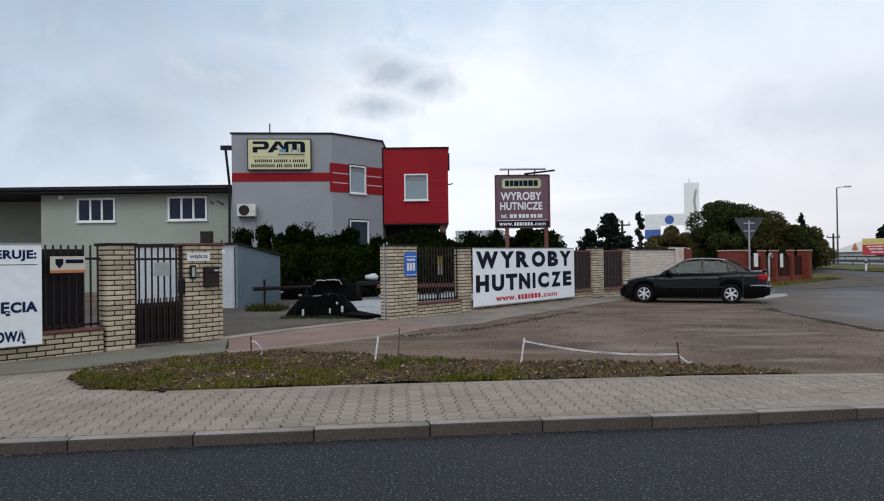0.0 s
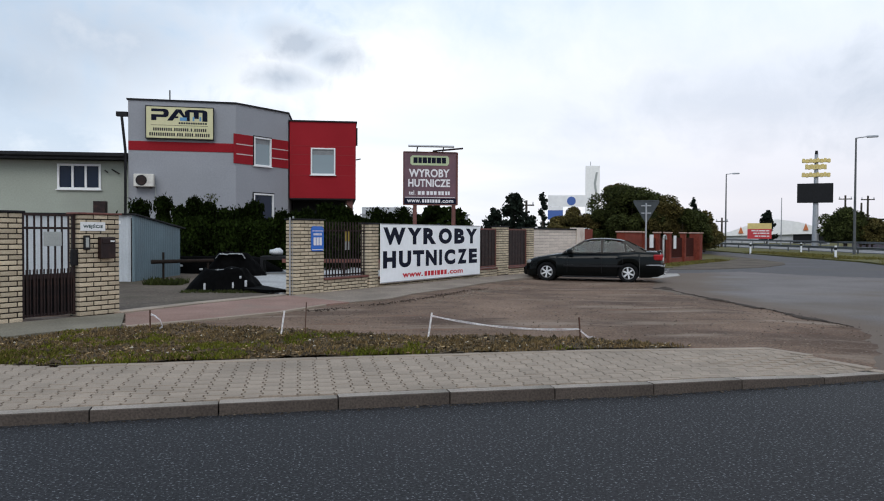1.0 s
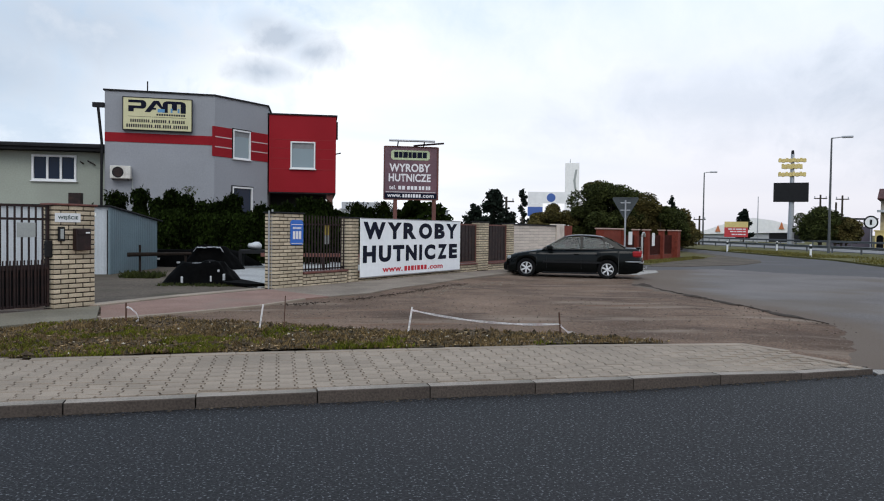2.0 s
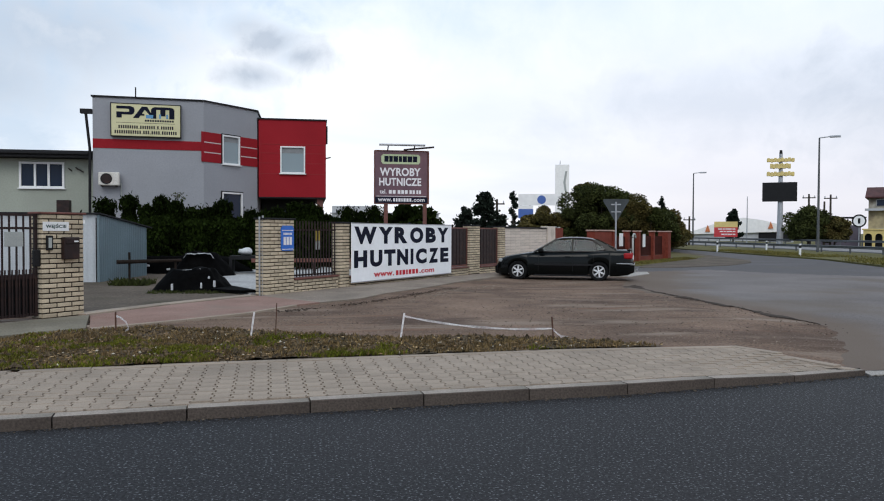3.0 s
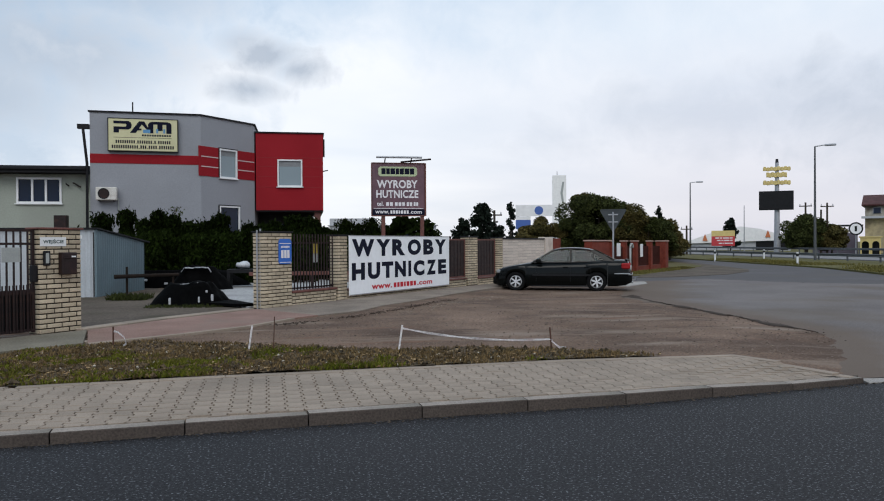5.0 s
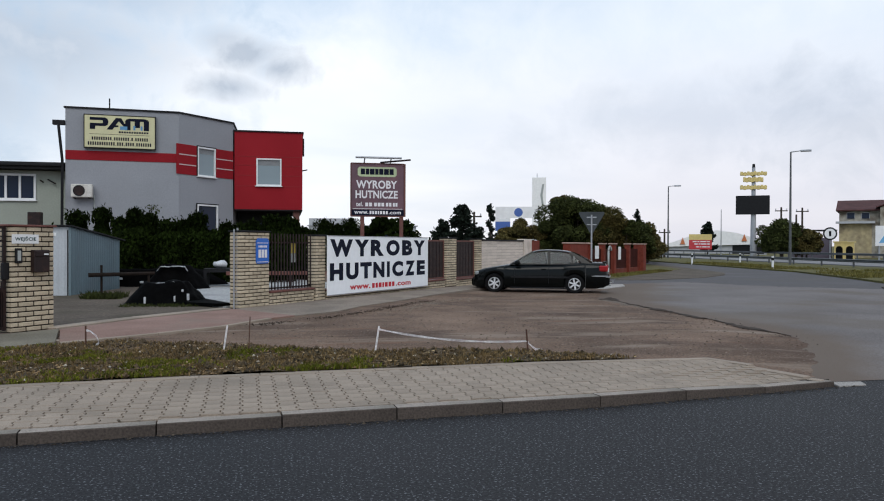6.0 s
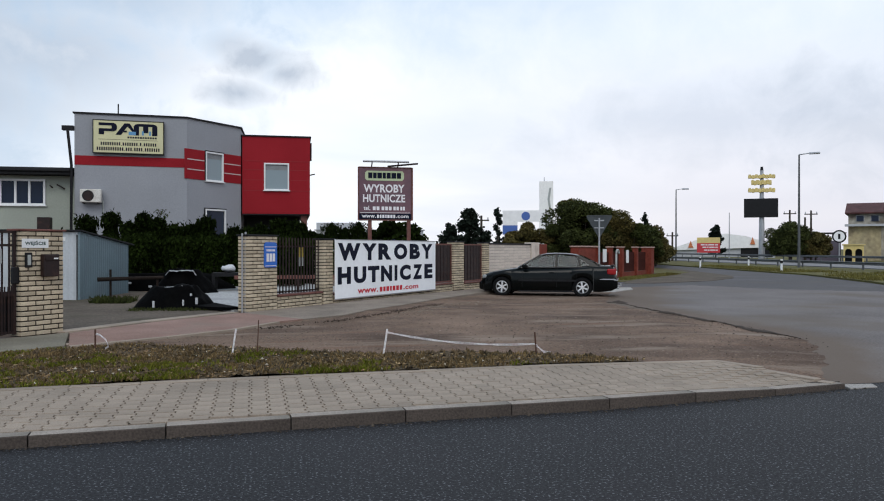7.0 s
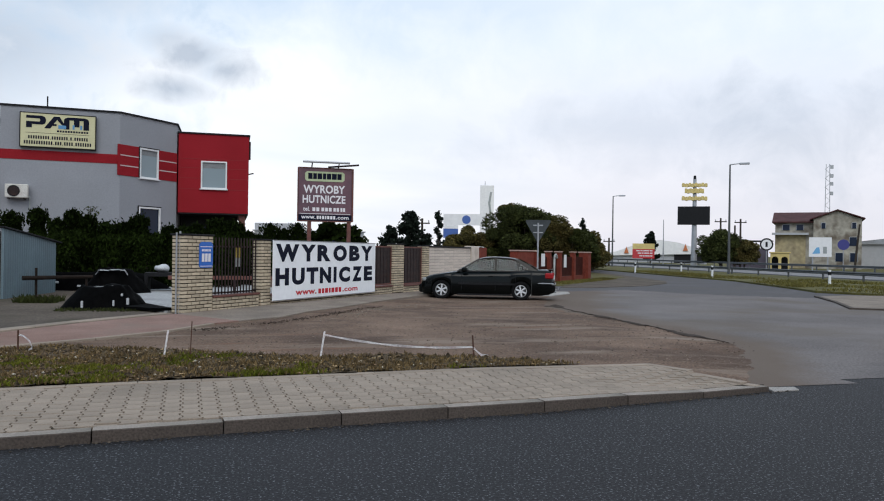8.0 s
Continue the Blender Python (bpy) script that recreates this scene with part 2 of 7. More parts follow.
M_REDBRICK = mat("red_brick", (0.205, 0.042, 0.026), (0.130, 0.028, 0.018), 3.0, 0.85, 0.4, fine=25, fine_mix=0.35, stain=(0.14, 0.05, 0.035), stain_scale=1.0)
M_WALLWHITE = mat("whitewashed_block", (0.66, 0.585, 0.52), (0.55, 0.48, 0.42), 0.8, 0.9, 0.3, fine=20, fine_mix=0.1, stain=(0.24, 0.18, 0.135), stain_scale=0.9, stain_amount=0.8, stain_at=0.53, per_object=0.10)
M_IRON = mat("brown_painted_iron", (0.020, 0.009, 0.009), (0.012, 0.006, 0.006), 8, 0.55, 0.2, fine=60, stain=(0.065, 0.028, 0.018), stain_scale=5, stain_amount=0.4, spec=0.3)
M_IRONRED = mat("oxide_red_iron", (0.16, 0.052, 0.038), (0.11, 0.038, 0.03), 8, 0.6, 0.2, fine=60, stain=(0.07, 0.03, 0.02), stain_scale=4)
M_STUCCO = mat("grey_stucco", (0.315, 0.325, 0.355), (0.285, 0.295, 0.322), 0.4, 0.9, 0.35, fine=18, fine_mix=0.06, stain=(0.26, 0.27, 0.285), stain_scale=0.25, stain_amount=0.5)
M_STUCCO_RED = mat("red_stucco", (0.30, 0.012, 0.020), (0.255, 0.011, 0.018), 0.5, 0.85, 0.35, fine=18, fine_mix=0.08, stain=(0.25, 0.012, 0.016), stain_scale=0.4)
M_HALL = mat("pale_grey_green_render", (0.355, 0.385, 0.335), (0.315, 0.34, 0.295), 0.4, 0.9, 0.3, fine=15, fine_mix=0.06, stain=(0.27, 0.285, 0.25), stain_scale=0.3)
M_ROOF = mat("dark_sheet_roof", (0.014, 0.014, 0.016), (0.010, 0.010, 0.012), 1, 0.7, 0.2, fine=12)
M_WHITE = mat("white_plastic", (0.78, 0.79, 0.80), (0.72, 0.73, 0.74), 2, 0.4, 0.05, fine=30, fine_mix=0.04)
M_BANNER = mat("white_banner_sheet", (0.88, 0.90, 0.93), (0.84, 0.86, 0.89), 1.2, 0.5, 0.08, fine=6, fine_mix=0.04, stain=(0.68, 0.69, 0.7), stain_scale=0.8, stain_amount=0.3)
M_INK = plain("dark_blue_ink", (0.006, 0.008, 0.021), 0.7, 0.0, 0.12)
M_REDINK = plain("red_ink", (0.52, 0.035, 0.05), 0.7, 0.0, 0.12)
M_WHITEINK = plain("white_ink", (0.75, 0.73, 0.75), 0.7, 0.0, 0.12)
M_RAIL = mat("weathered_zinc", (0.095, 0.10, 0.105), (0.07, 0.075, 0.078), 2, 0.65, 0.1, 0.1, fine=20, fine_mix=0.15)
M_GALV = mat("galvanised_steel", (0.42, 0.43, 0.45), (0.34, 0.35, 0.37), 3, 0.45, 0.1, 0.6, fine=40, fine_mix=0.1)
M_BLACK = mat("black_plastic", (0.008, 0.008, 0.010), (0.005, 0.005, 0.006), 4, 0.5, 0.1, fine=40, spec=0.25)
M_DARKGLASS = plain("window_glass", (0.012, 0.020, 0.042), 0.08, 0.0, 0.18)

# ---- mesh helpers ------------------------------------------------------


def box(bm, x0, x1, y0, y1, z0, z1, bevel=0.0):
    vs = [bm.verts.new((x, y, z)) for z in (z0, z1) for y in (y0, y1) for x in (x0, x1)]
    faces = [bm.faces.new([vs[i] for i in q]) for q in ((0, 2, 3, 1), (4, 5, 7, 6), (0, 1, 5, 4), (2, 6, 7, 3), (0, 4, 6, 2), (1, 3, 7, 5))]
    if bevel:
        bmesh.ops.bevel(bm, geom=list({e for f in faces for e in f.edges}), offset=bevel, segments=1, affect="EDGES")
    return bm


def boxes(*dims, bevel=0.0):
    bm = bmesh.new()
    for d in dims:
        box(bm, *d, bevel=bevel)
    return bm


def tube(bm, a, b, r0, r1=None, sides=10):
    """A tapered round bar from a to b."""
    a, b = Vector(a), Vector(b)
    r1 = r0 if r1 is None else r1
    q = (b - a).to_track_quat("Z", "Y")
    rings = []
    for p, r in ((a, r0), (b, r1)):
        rings.append([bm.verts.new(p + q @ Vector((r * math.cos(t * math.tau / sides), r * math.sin(t * math.tau / sides), 0))) for t in range(sides)])
    for i in range(sides):
        j = (i + 1) % sides
        bm.faces.new((rings[0][i], rings[0][j], rings[1][j], rings[1][i]))
    bm.faces.new(rings[0][::-1]), bm.faces.new(rings[1])
    return bm


def prism(bm, outline, axis, lo, hi):
    """An outline (pairs) pushed through from lo to hi along an axis: 'x', 'y' or 'z'."""
    def at(p, h):
        return {"x": (h, p[0], p[1]), "y": (p[0], h, p[1]), "z": (p[0], p[1], h)}[axis]
    a, b = [bm.verts.new(at(p, lo)) for p in outline], [bm.verts.new(at(p, hi)) for p in outline]
    n = len(outline)
    bm.faces.new(a), bm.faces.new(b)
    for i in range(n):
        bm.faces.new((a[i], a[(i + 1) % n], b[(i + 1) % n], b[i]))
    bmesh.ops.recalc_face_normals(bm, faces=bm.faces)
    return bm


def mesh_of(name, bm, material, smooth=False):
    me = bpy.data.meshes.new(name)
    bm.to_mesh(me)
    bm.free()
    me.materials.append(material)
    if smooth:
        me.shade_smooth()
    return me


def part(name, bm, material, parent=None, label="", smooth=False):
    me = bm if isinstance(bm, bpy.types.Mesh) else mesh_of(name, bm, material, smooth)
    ob = new(name, me)
    if parent:
        ob.parent = parent
    if label:
        ob["label"] = label
    return ob


def thing(name, label, category, m=None, group="", kind=""):
    ob = new(name)
    ob.matrix_world = m or Matrix()
    return tagged(ob, label, category, group, kind)


def setting(name, bm, material, label, m=None, category=""):
    ob = part(name, bm, material)
    if m:
        ob.matrix_world = m
    return tagged(ob, label, category or name.replace("_", " "), kind="structure")


def lettering(body, x0, x1, z0, z1, y, material, parent, name="lettering", thick=0.0, label=""):
    """Words of the built-in font, standing in the xz plane and seen from -y, fitted to a width and height."""
    cu = bpy.data.curves.new(name, "FONT")
    cu.body, cu.offset, cu.resolution_u, cu.space_character = body, thick, 4, 1.0 + 1.6 * thick
    tmp = bpy.data.objects.new("tmp", cu)
    scene.collection.objects.link(tmp)
    me = bpy.data.meshes.new_from_object(tmp.evaluated_get(bpy.context.evaluated_depsgraph_get()))
    bpy.data.objects.remove(tmp)
    co = np.empty(len(me.vertices) * 3)
    me.vertices.foreach_get("co", co)
    co = co.reshape(-1, 3)
    lo, hi = co.min(0), co.max(0)
    fx, fz = (co[:, 0] - lo[0]) / (hi[0] - lo[0]), (co[:, 1] - lo[1]) / (hi[1] - lo[1])
    out = np.stack([x0 + fx * (x1 - x0), np.full(len(co), y), z0 + fz * (z1 - z0)], 1)
    me.vertices.foreach_set("co", out.ravel())
    me.materials.clear()
    me.materials.append(material)
    me.name = name
    return part(name, me, material, parent, label)


GLYPH_WIDTH = {"W": 0.93, "Y": 0.64, "R": 0.62, "O": 0.68, "B": 0.56, "I": 0.15, "C": 0.60, "Z": 0.54, "E": 0.50, "T": 0.55}


def spaced_word(body, x0, x1, z0, z1, y, material, parent, thick):
    """A word of single bold capitals with clear gaps, fitted to a width."""
    widths = [GLYPH_WIDTH.get(c, 0.56) for c in body]
    gaps = [0.08 if set(pair) & set("TYW") else 0.13 for pair in zip(body, body[1:])] + [0.0]
    unit = (x1 - x0) / (sum(widths) + sum(gaps))
    x = x0
    for c, w, g in zip(body, widths, gaps):
        lettering(c, x, x + w * unit, z0, z1, y, material, parent, "letter", thick)
        x += (w + g) * unit


def bars(x0, x1, z0, z1, y, material, parent, widths, gap=0.25, name="line_of_writing"):
    """Writing that stays plain: a row of small bars."""
    bm = bmesh.new()
    unit = (x1 - x0) / (sum(widths) + gap * (len(widths) - 1))
    x = x0
    for i, w in enumerate(widths):
        h = (z1 - z0) * (1.0 if w > 0.5 else 0.2)
        box(bm, x, x + w * unit, y - 0.003, y + 0.001, z0, z0 + h)
        x += (w + gap) * unit
    return tagged(part(name, bm, material, parent), kind="stuff")


def sheet(xs, ys, height, keep=None):
    """A ground sheet over a grid, with its height as a function of place."""
    xs, ys = np.asarray(xs), np.asarray(ys)
    X, Y = np.meshgrid(xs, ys)
    Z = np.vectorize(height)(X, Y)
    n = len(xs)
    idx = np.arange(len(xs) * len(ys)).reshape(len(ys), n)
    quads = np.stack([idx[:-1, :-1], idx[:-1, 1:], idx[1:, 1:], idx[1:, :-1]], -1).reshape(-1, 4)
    if keep:
        cx, cy = (X[:-1, :-1] + X[1:, 1:]) / 2, (Y[:-1, :-1] + Y[1:, 1:]) / 2
        quads = quads[np.vectorize(keep)(cx, cy).ravel()]
    me = bpy.data.meshes.new("sheet")
    me.from_pydata(np.stack([X, Y, Z], -1).reshape(-1, 3).tolist(), [], quads.tolist())
    me.shade_smooth()
    return me


def slab(outline, z0, z1):
    bm = bmesh.new()
    return prism(bm, outline, "z", z0, z1)


def line(pts):
    xs, ys = zip(*pts)
    return lambda v: float(np.interp(v, xs, ys))


def inside(x, y, poly):
    hit = False
    for (x0, y0), (x1, y1) in zip(poly, poly[1:] + poly[:1]):
        if (y0 > y) != (y1 > y) and x < (x1 - x0) * (y - y0) / (y1 - y0) + x0:
            hit = not hit
    return hit


def smooth01(v):
    v = min(1.0, max(0.0, v))
    return v * v * (3 - 2 * v)


def rough_at(x, y, s, seed=0.0):
    return noise.noise(Vector((x * s, y * s, seed)))


# ---- ground, roads, pavement -------------------------------------------

kerb_y = line([(-14, 5.2), (-8, 5.84), (-3.05, 6.39), (-1, 6.63), (1, 6.83), (3.05, 7.0), (4.13, 7.19), (5.2, 7.36), (6.1, 7.55)])
back_y = line([(-14, 8.0), (-8, 8.1), (-4.1, 8.8), (-3.0, 8.62), (-0.92, 8.85), (1.7, 9.06), (3.2, 9.17), (5.45, 9.15)])
lot_x = line([(7.0, 5.6), (7.7, 6.1), (8.8, 6.9), (10.5, 8.1), (11.7, 8.7), (14.4, 8.9), (20.7, 9.3), (25, 11.2), (28, 13.2), (34, 15), (46, 18)])

PAVE = [(-14, 5.2), (-8, 5.84), (-3.05, 6.39), (-1, 6.63), (1, 6.83), (3.05, 7.0), (4.13, 7.19), (5.2, 7.36), (6.12, 7.55),
        (5.95, 7.75), (5.72, 8.5), (5.45, 9.12), (3.2, 9.17), (1.7, 9.06), (-0.92, 8.85), (-3.0, 8.62), (-4.0, 8.85), (-4.55, 9.6), (-4.7, 10.4), (-4.15, 11.25),
        (-3.25, 12.1), (-3.75, 14.0), (-5.2, 12.5), (-6.6, 10.7), (-9, 8.0), (-14, 7.5)]
VERGE = [(-4.0, 8.86), (-3.0, 8.63), (-0.92, 8.86), (1.7, 9.07), (3.2, 9.18), (4.6, 9.2), (4.2, 9.55), (3.3, 10.05), (2.2, 10.45), (1.0, 10.6), (-0.2, 11.2), (-1.28, 11.75),
         (-2.3, 12.05), (-3.1, 11.95), (-4.0, 11.45), (-4.7, 10.4), (-4.55, 9.6)]

setting("ground", sheet(np.r_[-2500, -600, -200, -90, np.arange(-60, 100, 20), 140, 300, 700, 2500], np.r_[-2500, -500, -100, -40, -12, np.arange(0, 120, 20), 160, 300, 700, 2500], lambda x, y: -0.06),
        M_FIELD, "dull green and brown field grass to the horizon").data.materials.append(M_FIELD)


def lot_height(x, y):
    z = 0.115 * smooth01((lot_x(y) - x + 0.75) / 2.6) * (1 - 0.85 * smooth01((y - 13) / 9) * smooth01((x - 3 - 0.35 * (y - 20)) / 3)) - 0.02 + 0.012 * rough_at(x, y, 1.3) + 0.016 * rough_at(x, y, 0.35, 3) + 0.006 * rough_at(x, y, 5, 7)
    if x < lot_x(y) - 2.5 and y < 13:
        z = max(z, 0.06)
    if x < lot_x(y) - 0.4 and y > 10:
        z = max(z, 0.014 + 0.004 * rough_at(x, y, 3, 2))
    if inside(x, y, PAVE):
        z = min(z, 0.045)
    return z


lot = setting("lot_ground", sheet(np.r_[np.arange(-40, -8, 2.0), np.arange(-8, 15.3, 0.15), 17, 20], np.r_[np.arange(7.2, 27, 0.15), np.arange(27, 60, 1.5)], lot_height,
              lambda x, y: x < lot_x(y) + 0.9 and not (y < kerb_y(x) + 0.5) and not (x > 6.2 and y < 7.9)), M_GRAVEL, "worn brown gravel lot with dirt patches", category="gravel lot")
lot.data.materials.append(M_GRAVEL)

road = setting("road", sheet(np.r_[np.arange(-60, 72, 4)], np.r_[np.arange(-7, 90, 4)], lambda x, y: 0.0, lambda x, y: y < 10 or x > 4), M_ASPHALT, "dark speckled asphalt road")
road.data.materials.append(M_ASPHALT)
apron = [(4.5, 7.66), (6.3, 7.66), (9, 8.2), (14, 9.0), (30, 12), (40, 16), (30, 20), (25.8, 24.2), (21.3, 24.3), (19.6, 25.6), (17.8, 27.8), (16.9, 30.2), (13.0, 29.0), (10, 25), (8.2, 20), (7.6, 14), (7.2, 11), (5.8, 8.8), (5, 7.9)]
me = sheet(np.arange(4, 41, 0.3), np.arange(7.2, 31, 0.3), lambda x, y: 0.006, lambda x, y: inside(x, y, apron))
me.materials.append(M_APRON)
me.attributes.new("dust", "FLOAT", "POINT")
co = np.empty(len(me.vertices) * 3)
me.vertices.foreach_get("co", co)
me.attributes["dust"].data.foreach_set("value", [1.15 * (1 - smooth01((x - lot_x(y) + 0.6) / (2.6 if y < 20 else 4.0))) for x, y in co.reshape(-1, 3)[:, :2].tolist()])
me.attributes.new("road_wear", "FLOAT", "POINT")
front_y = line([(4, 7.6), (6.3, 7.66), (9, 8.2), (14, 9.0), (30, 12), (40, 16)])
me.attributes["road_wear"].data.foreach_set("value", [(1 - smooth01((y - front_y(x)) / (1.1 + 0.09 * x))) * smooth01((x - lot_x(y) - 0.6) / 3.2) for x, y in co.reshape(-1, 3)[:, :2].tolist()])
setting("road_junction", me, M_APRON, "pale dusty asphalt of the road junction", category="road")
side = [(12.5, 28.6), (16.9, 30.1), (17.8, 27.7), (19.6, 25.5), (21.3, 24.2), (27, 23), (27, 31), (31, 41), (32, 48), (33, 56), (34.5, 66), (38, 80), (30, 80), (29, 62), (27, 53), (21, 42), (14, 36)]
setting("side_road", slab(side, -0.04, 0.003), M_SIDE, "grey asphalt side road along the main road", category="road")
shoulder = [(14.6, 32.3), (16, 32.0), (20, 34.0), (23, 37.0), (24.6, 39.6), (26, 44), (28.6, 53), (29.4, 60), (27, 58), (25.5, 52.5), (18, 38.5)]
M_YARD = mat("compacted_dirt", (0.118, 0.094, 0.074), (0.074, 0.058, 0.045), 0.6, 0.95, 0.6, fine=22, fine_mix=0.4, stain=(0.048, 0.046, 0.026), stain_scale=0.5, stain_amount=0.7, bump_dist=0.02)
setting("dirt_shoulder", slab(shoulder, -0.02, 0.02), M_YARD, "bare brown dirt beside the side road", category="ground")

YARD = [(-8, 13.5), (-4.0, 14.25), (-2.9, 16.0), (-1.4, 18.05), (-2.1, 19.3), (-3.0, 24), (-4.5, 33), (-12, 33), (-10, 20)]
setting("yard_ground", sheet(np.arange(-12, -1, 0.2), np.arange(13.4, 33, 0.2), lambda x, y: lot_height(x, y) + 0.012, lambda x, y: inside(x, y, YARD)), M_YARD, "dark compacted dirt of the yard", category="ground").data.materials.append(M_YARD)

# bed under the pavers, kerb stones
setting("pavement", slab([(x, y + (0.12 if y < kerb_y(x) + 0.02 else 0)) for x, y in PAVE], -0.1, 0.062), M_JOINT, "grey interlocking concrete pavers on sand")
pav = bpy.data.objects["pavement"]
kerb = thing("kerb", "weathered grey concrete kerb stones along the road", "kerb", kind="structure")
x = -13.21
KSTONES = []
while x < 6.0:
    nx = min(x + 1.016, 6.13)
    KSTONES.append((x, nx))
    x = nx
for x0, x1 in KSTONES:
    y0, y1 = kerb_y(x0), kerb_y(x1)
    ln, ang = math.hypot(x1 - x0, y1 - y0), math.degrees(math.atan2(y1 - y0, x1 - x0))
    drop = 0.05 * smooth01((x0 - 3.2) / 2.5)
    bm = bmesh.new()
    h = 0.108 - 0.014 * smooth01((-x0 - 0.2) / 1.5) - drop
    prism(bm, [(0, -0.2), (0.0, h - 0.008), (0.008, h), (0.15, h), (0.15, -0.2)], "x", 0.006, ln - 0.006)
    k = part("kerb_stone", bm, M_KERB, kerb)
    e = part("edge_stone", boxes((0.001, ln - 0.001, 0.157, 0.40, -0.1, 0.1015 - 0.012 * smooth01((-x0 - 0.2) / 1.5) - drop), bevel=0.003), M_PAVER, kerb)
    e.matrix_world = pose(x0, y0, 0, 0, 0, ang)
    d1 = 0.05 * smooth01((x1 - 3.2) / 2.5)
    for ob in (k, e):
        for v in ob.data.vertices:
            if v.co.z > 0 and v.co.x > ln / 2:
                v.co.z -= d1 - drop
    # every face but the top takes the darker concrete
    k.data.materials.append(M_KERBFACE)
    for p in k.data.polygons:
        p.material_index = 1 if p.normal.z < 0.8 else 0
    k.matrix_world = pose(x0, y0, random.uniform(-0.003, 0.003), 0, 0, ang)

GATE_PATH = [(-4.75, 10.55), (-4.2, 11.3), (-3.3, 12.1), (-3.75, 13.98), (-5.2, 12.45), (-6.7, 10.6), (-6.1, 9.7)]
setting("gate_path", slab(GATE_PATH, 0.0, 0.137), mat("damp_concrete", (0.205, 0.185, 0.145), (0.150, 0.136, 0.105), 1.2, 0.85, 0.3, fine=30, fine_mix=0.25, stain=(0.075, 0.068, 0.055), stain_scale=0.9), "damp grey concrete path before the wicket gate", category="path")
# pink path and grey strip along the fence
setting("concrete_patch", slab([(10.4, 26.0), (12.3, 28.6), (13.2, 28.5), (12.7, 27.2), (11.2, 25.6)], -0.02, 0.03), mat("worn_concrete_and_wet_glint", (0.36, 0.34, 0.32), (0.28, 0.26, 0.24), 1.5, 0.85, 0.3), "pale worn concrete patch at the lot edge", category="concrete")
# light reflected by a wet spot, painted as a pale slab in the concrete colour
setting("kerb_end_patch", slab([(6.12, 7.50), (6.50, 7.54), (6.58, 7.72), (6.2, 7.76)], -0.02, 0.012), bpy.data.materials["worn_concrete_and_wet_glint"], "pale patch painting the light off a wet spot at the kerb end", category="concrete")
setting("red_path", slab([(-3.25, 12.15), (-2.0, 13.15), (-1.1, 14.1), (-0.3, 15.45), (0.2, 15.95), (-1.15, 17.75), (-2.7, 15.8), (-3.75, 14.05)], 0.0, 0.122), M_PINK, "faded red paver path across the yard entrance", category="path")
edging = thing("path_edging", "pale concrete edging strips along the red path", "edging", kind="structure")
for (ax, ay), (bx, by), wd in (((-3.85, 14.15), (-2.75, 15.9), 0.32), ((-2.75, 15.9), (-1.2, 17.85), 0.32), ((-3.2, 12.05), (-2.0, 13.05), 0.1), ((-2.0, 13.05), (-1.05, 14.0), 0.1), ((-1.05, 14.0), (-0.25, 15.35), 0.1)):
    L = math.hypot(bx - ax, by - ay)
    for k in range(int(L)):
        st = part("edging_stone", boxes((k * L / int(L) + 0.004, (k + 1) * L / int(L) - 0.004, 0, wd, -0.05, 0.132), bevel=0.006), M_PAVER, edging)
        st.matrix_world = pose(ax, ay, 0, 0, 0, math.degrees(math.atan2(by - ay, bx - ax)))
setting("grey_path", slab([(0.2, 15.95), (1.1, 16.8), (1.8, 18.2), (2.75, 19.5), (4.1, 21.7), (6.0, 24.4), (9.3, 28.4), (8.6, 29.4), (4.5, 24.6), (-1.15, 17.75)], 0.0, 0.12), M_PATH, "worn grey paved strip along the fence", category="path")
setting("verge_soil", sheet(np.arange(-4.9, 4.9, 0.1), np.arange(8.5, 12.3, 0.1),
        lambda x, y: 0.125 + 0.03 * rough_at(x, y, 1.1, 2) + 0.022 * rough_at(x, y, 4, 5) + 0.012 * rough_at(x, y, 9, 8), lambda x, y: inside(x, y, VERGE)), M_SOIL, "dark soil of the grass verge", category="verge").data.materials.append(M_SOIL)

# grass bank and the highway beyond the side road
HX, HY = Vector((0.131, 0.991, 0)), Vector((0.991, -0.131, 0))     # along the rail, away across the lanes
HM = Matrix(((HX.x, -HY.x, 0, 37.2), (HX.y, -HY.y, 0, 33.0), (0, 0, 1, 0), (0, 0, 0, 1)))   # local x along, -y across
bank = [(36.5, 80), (34.2, 64.7), (32.6, 55.7), (31.0, 47.5), (29.8, 40.4), (26.2, 31.1), (24.8, 28), (25.9, 25.2), (29, 20), (32, 12), (36, 5), (46, 20), (60, 80), (110, 200), (60, 200)]
setting("grass_bank", slab(bank, -0.1, 0.09), M_FIELD, "mown grass bank beside the highway", category="grass")
M_HIGHWAY = mat("pale_highway_asphalt", (0.21, 0.205, 0.21), (0.17, 0.165, 0.17), 0.3, 0.8, 0.3, fine=20, fine_mix=0.2)
h = setting("highway", slab([(-120, -14.5), (500, -14.5), (500, -2.0), (-120, -2.0)], 0.0, 0.16), M_HIGHWAY, "grey asphalt highway behind the guard rail", category="road")
h.matrix_world = HM

# ---- fence along the lot -----------------------------------------------
U, W = Vector((0.6208, 0.7840, 0)), Vector((-0.7840, 0.6208, 0))
FM = Matrix(((U.x, W.x, 0, -0.993), (U.y, W.y, 0, 18.047), (0, 0, 1, 0), (0, 0, 0, 1)))   # local x along the fence, y into the yard


def on_fence(s, d=0.0, z=0.0):
    return FM @ Matrix.Translation((s, d, z))


BRICKS = {}


def brick_mesh(w, depth, hgt):
    key = (round(w, 2), round(depth, 2), round(hgt, 3))
    if key not in BRICKS:
        BRICKS[key] = mesh_of("brick", boxes((0, key[0], 0, key[1], 0, key[2]), bevel=0.006), M_BRICK)
    return BRICKS[key]


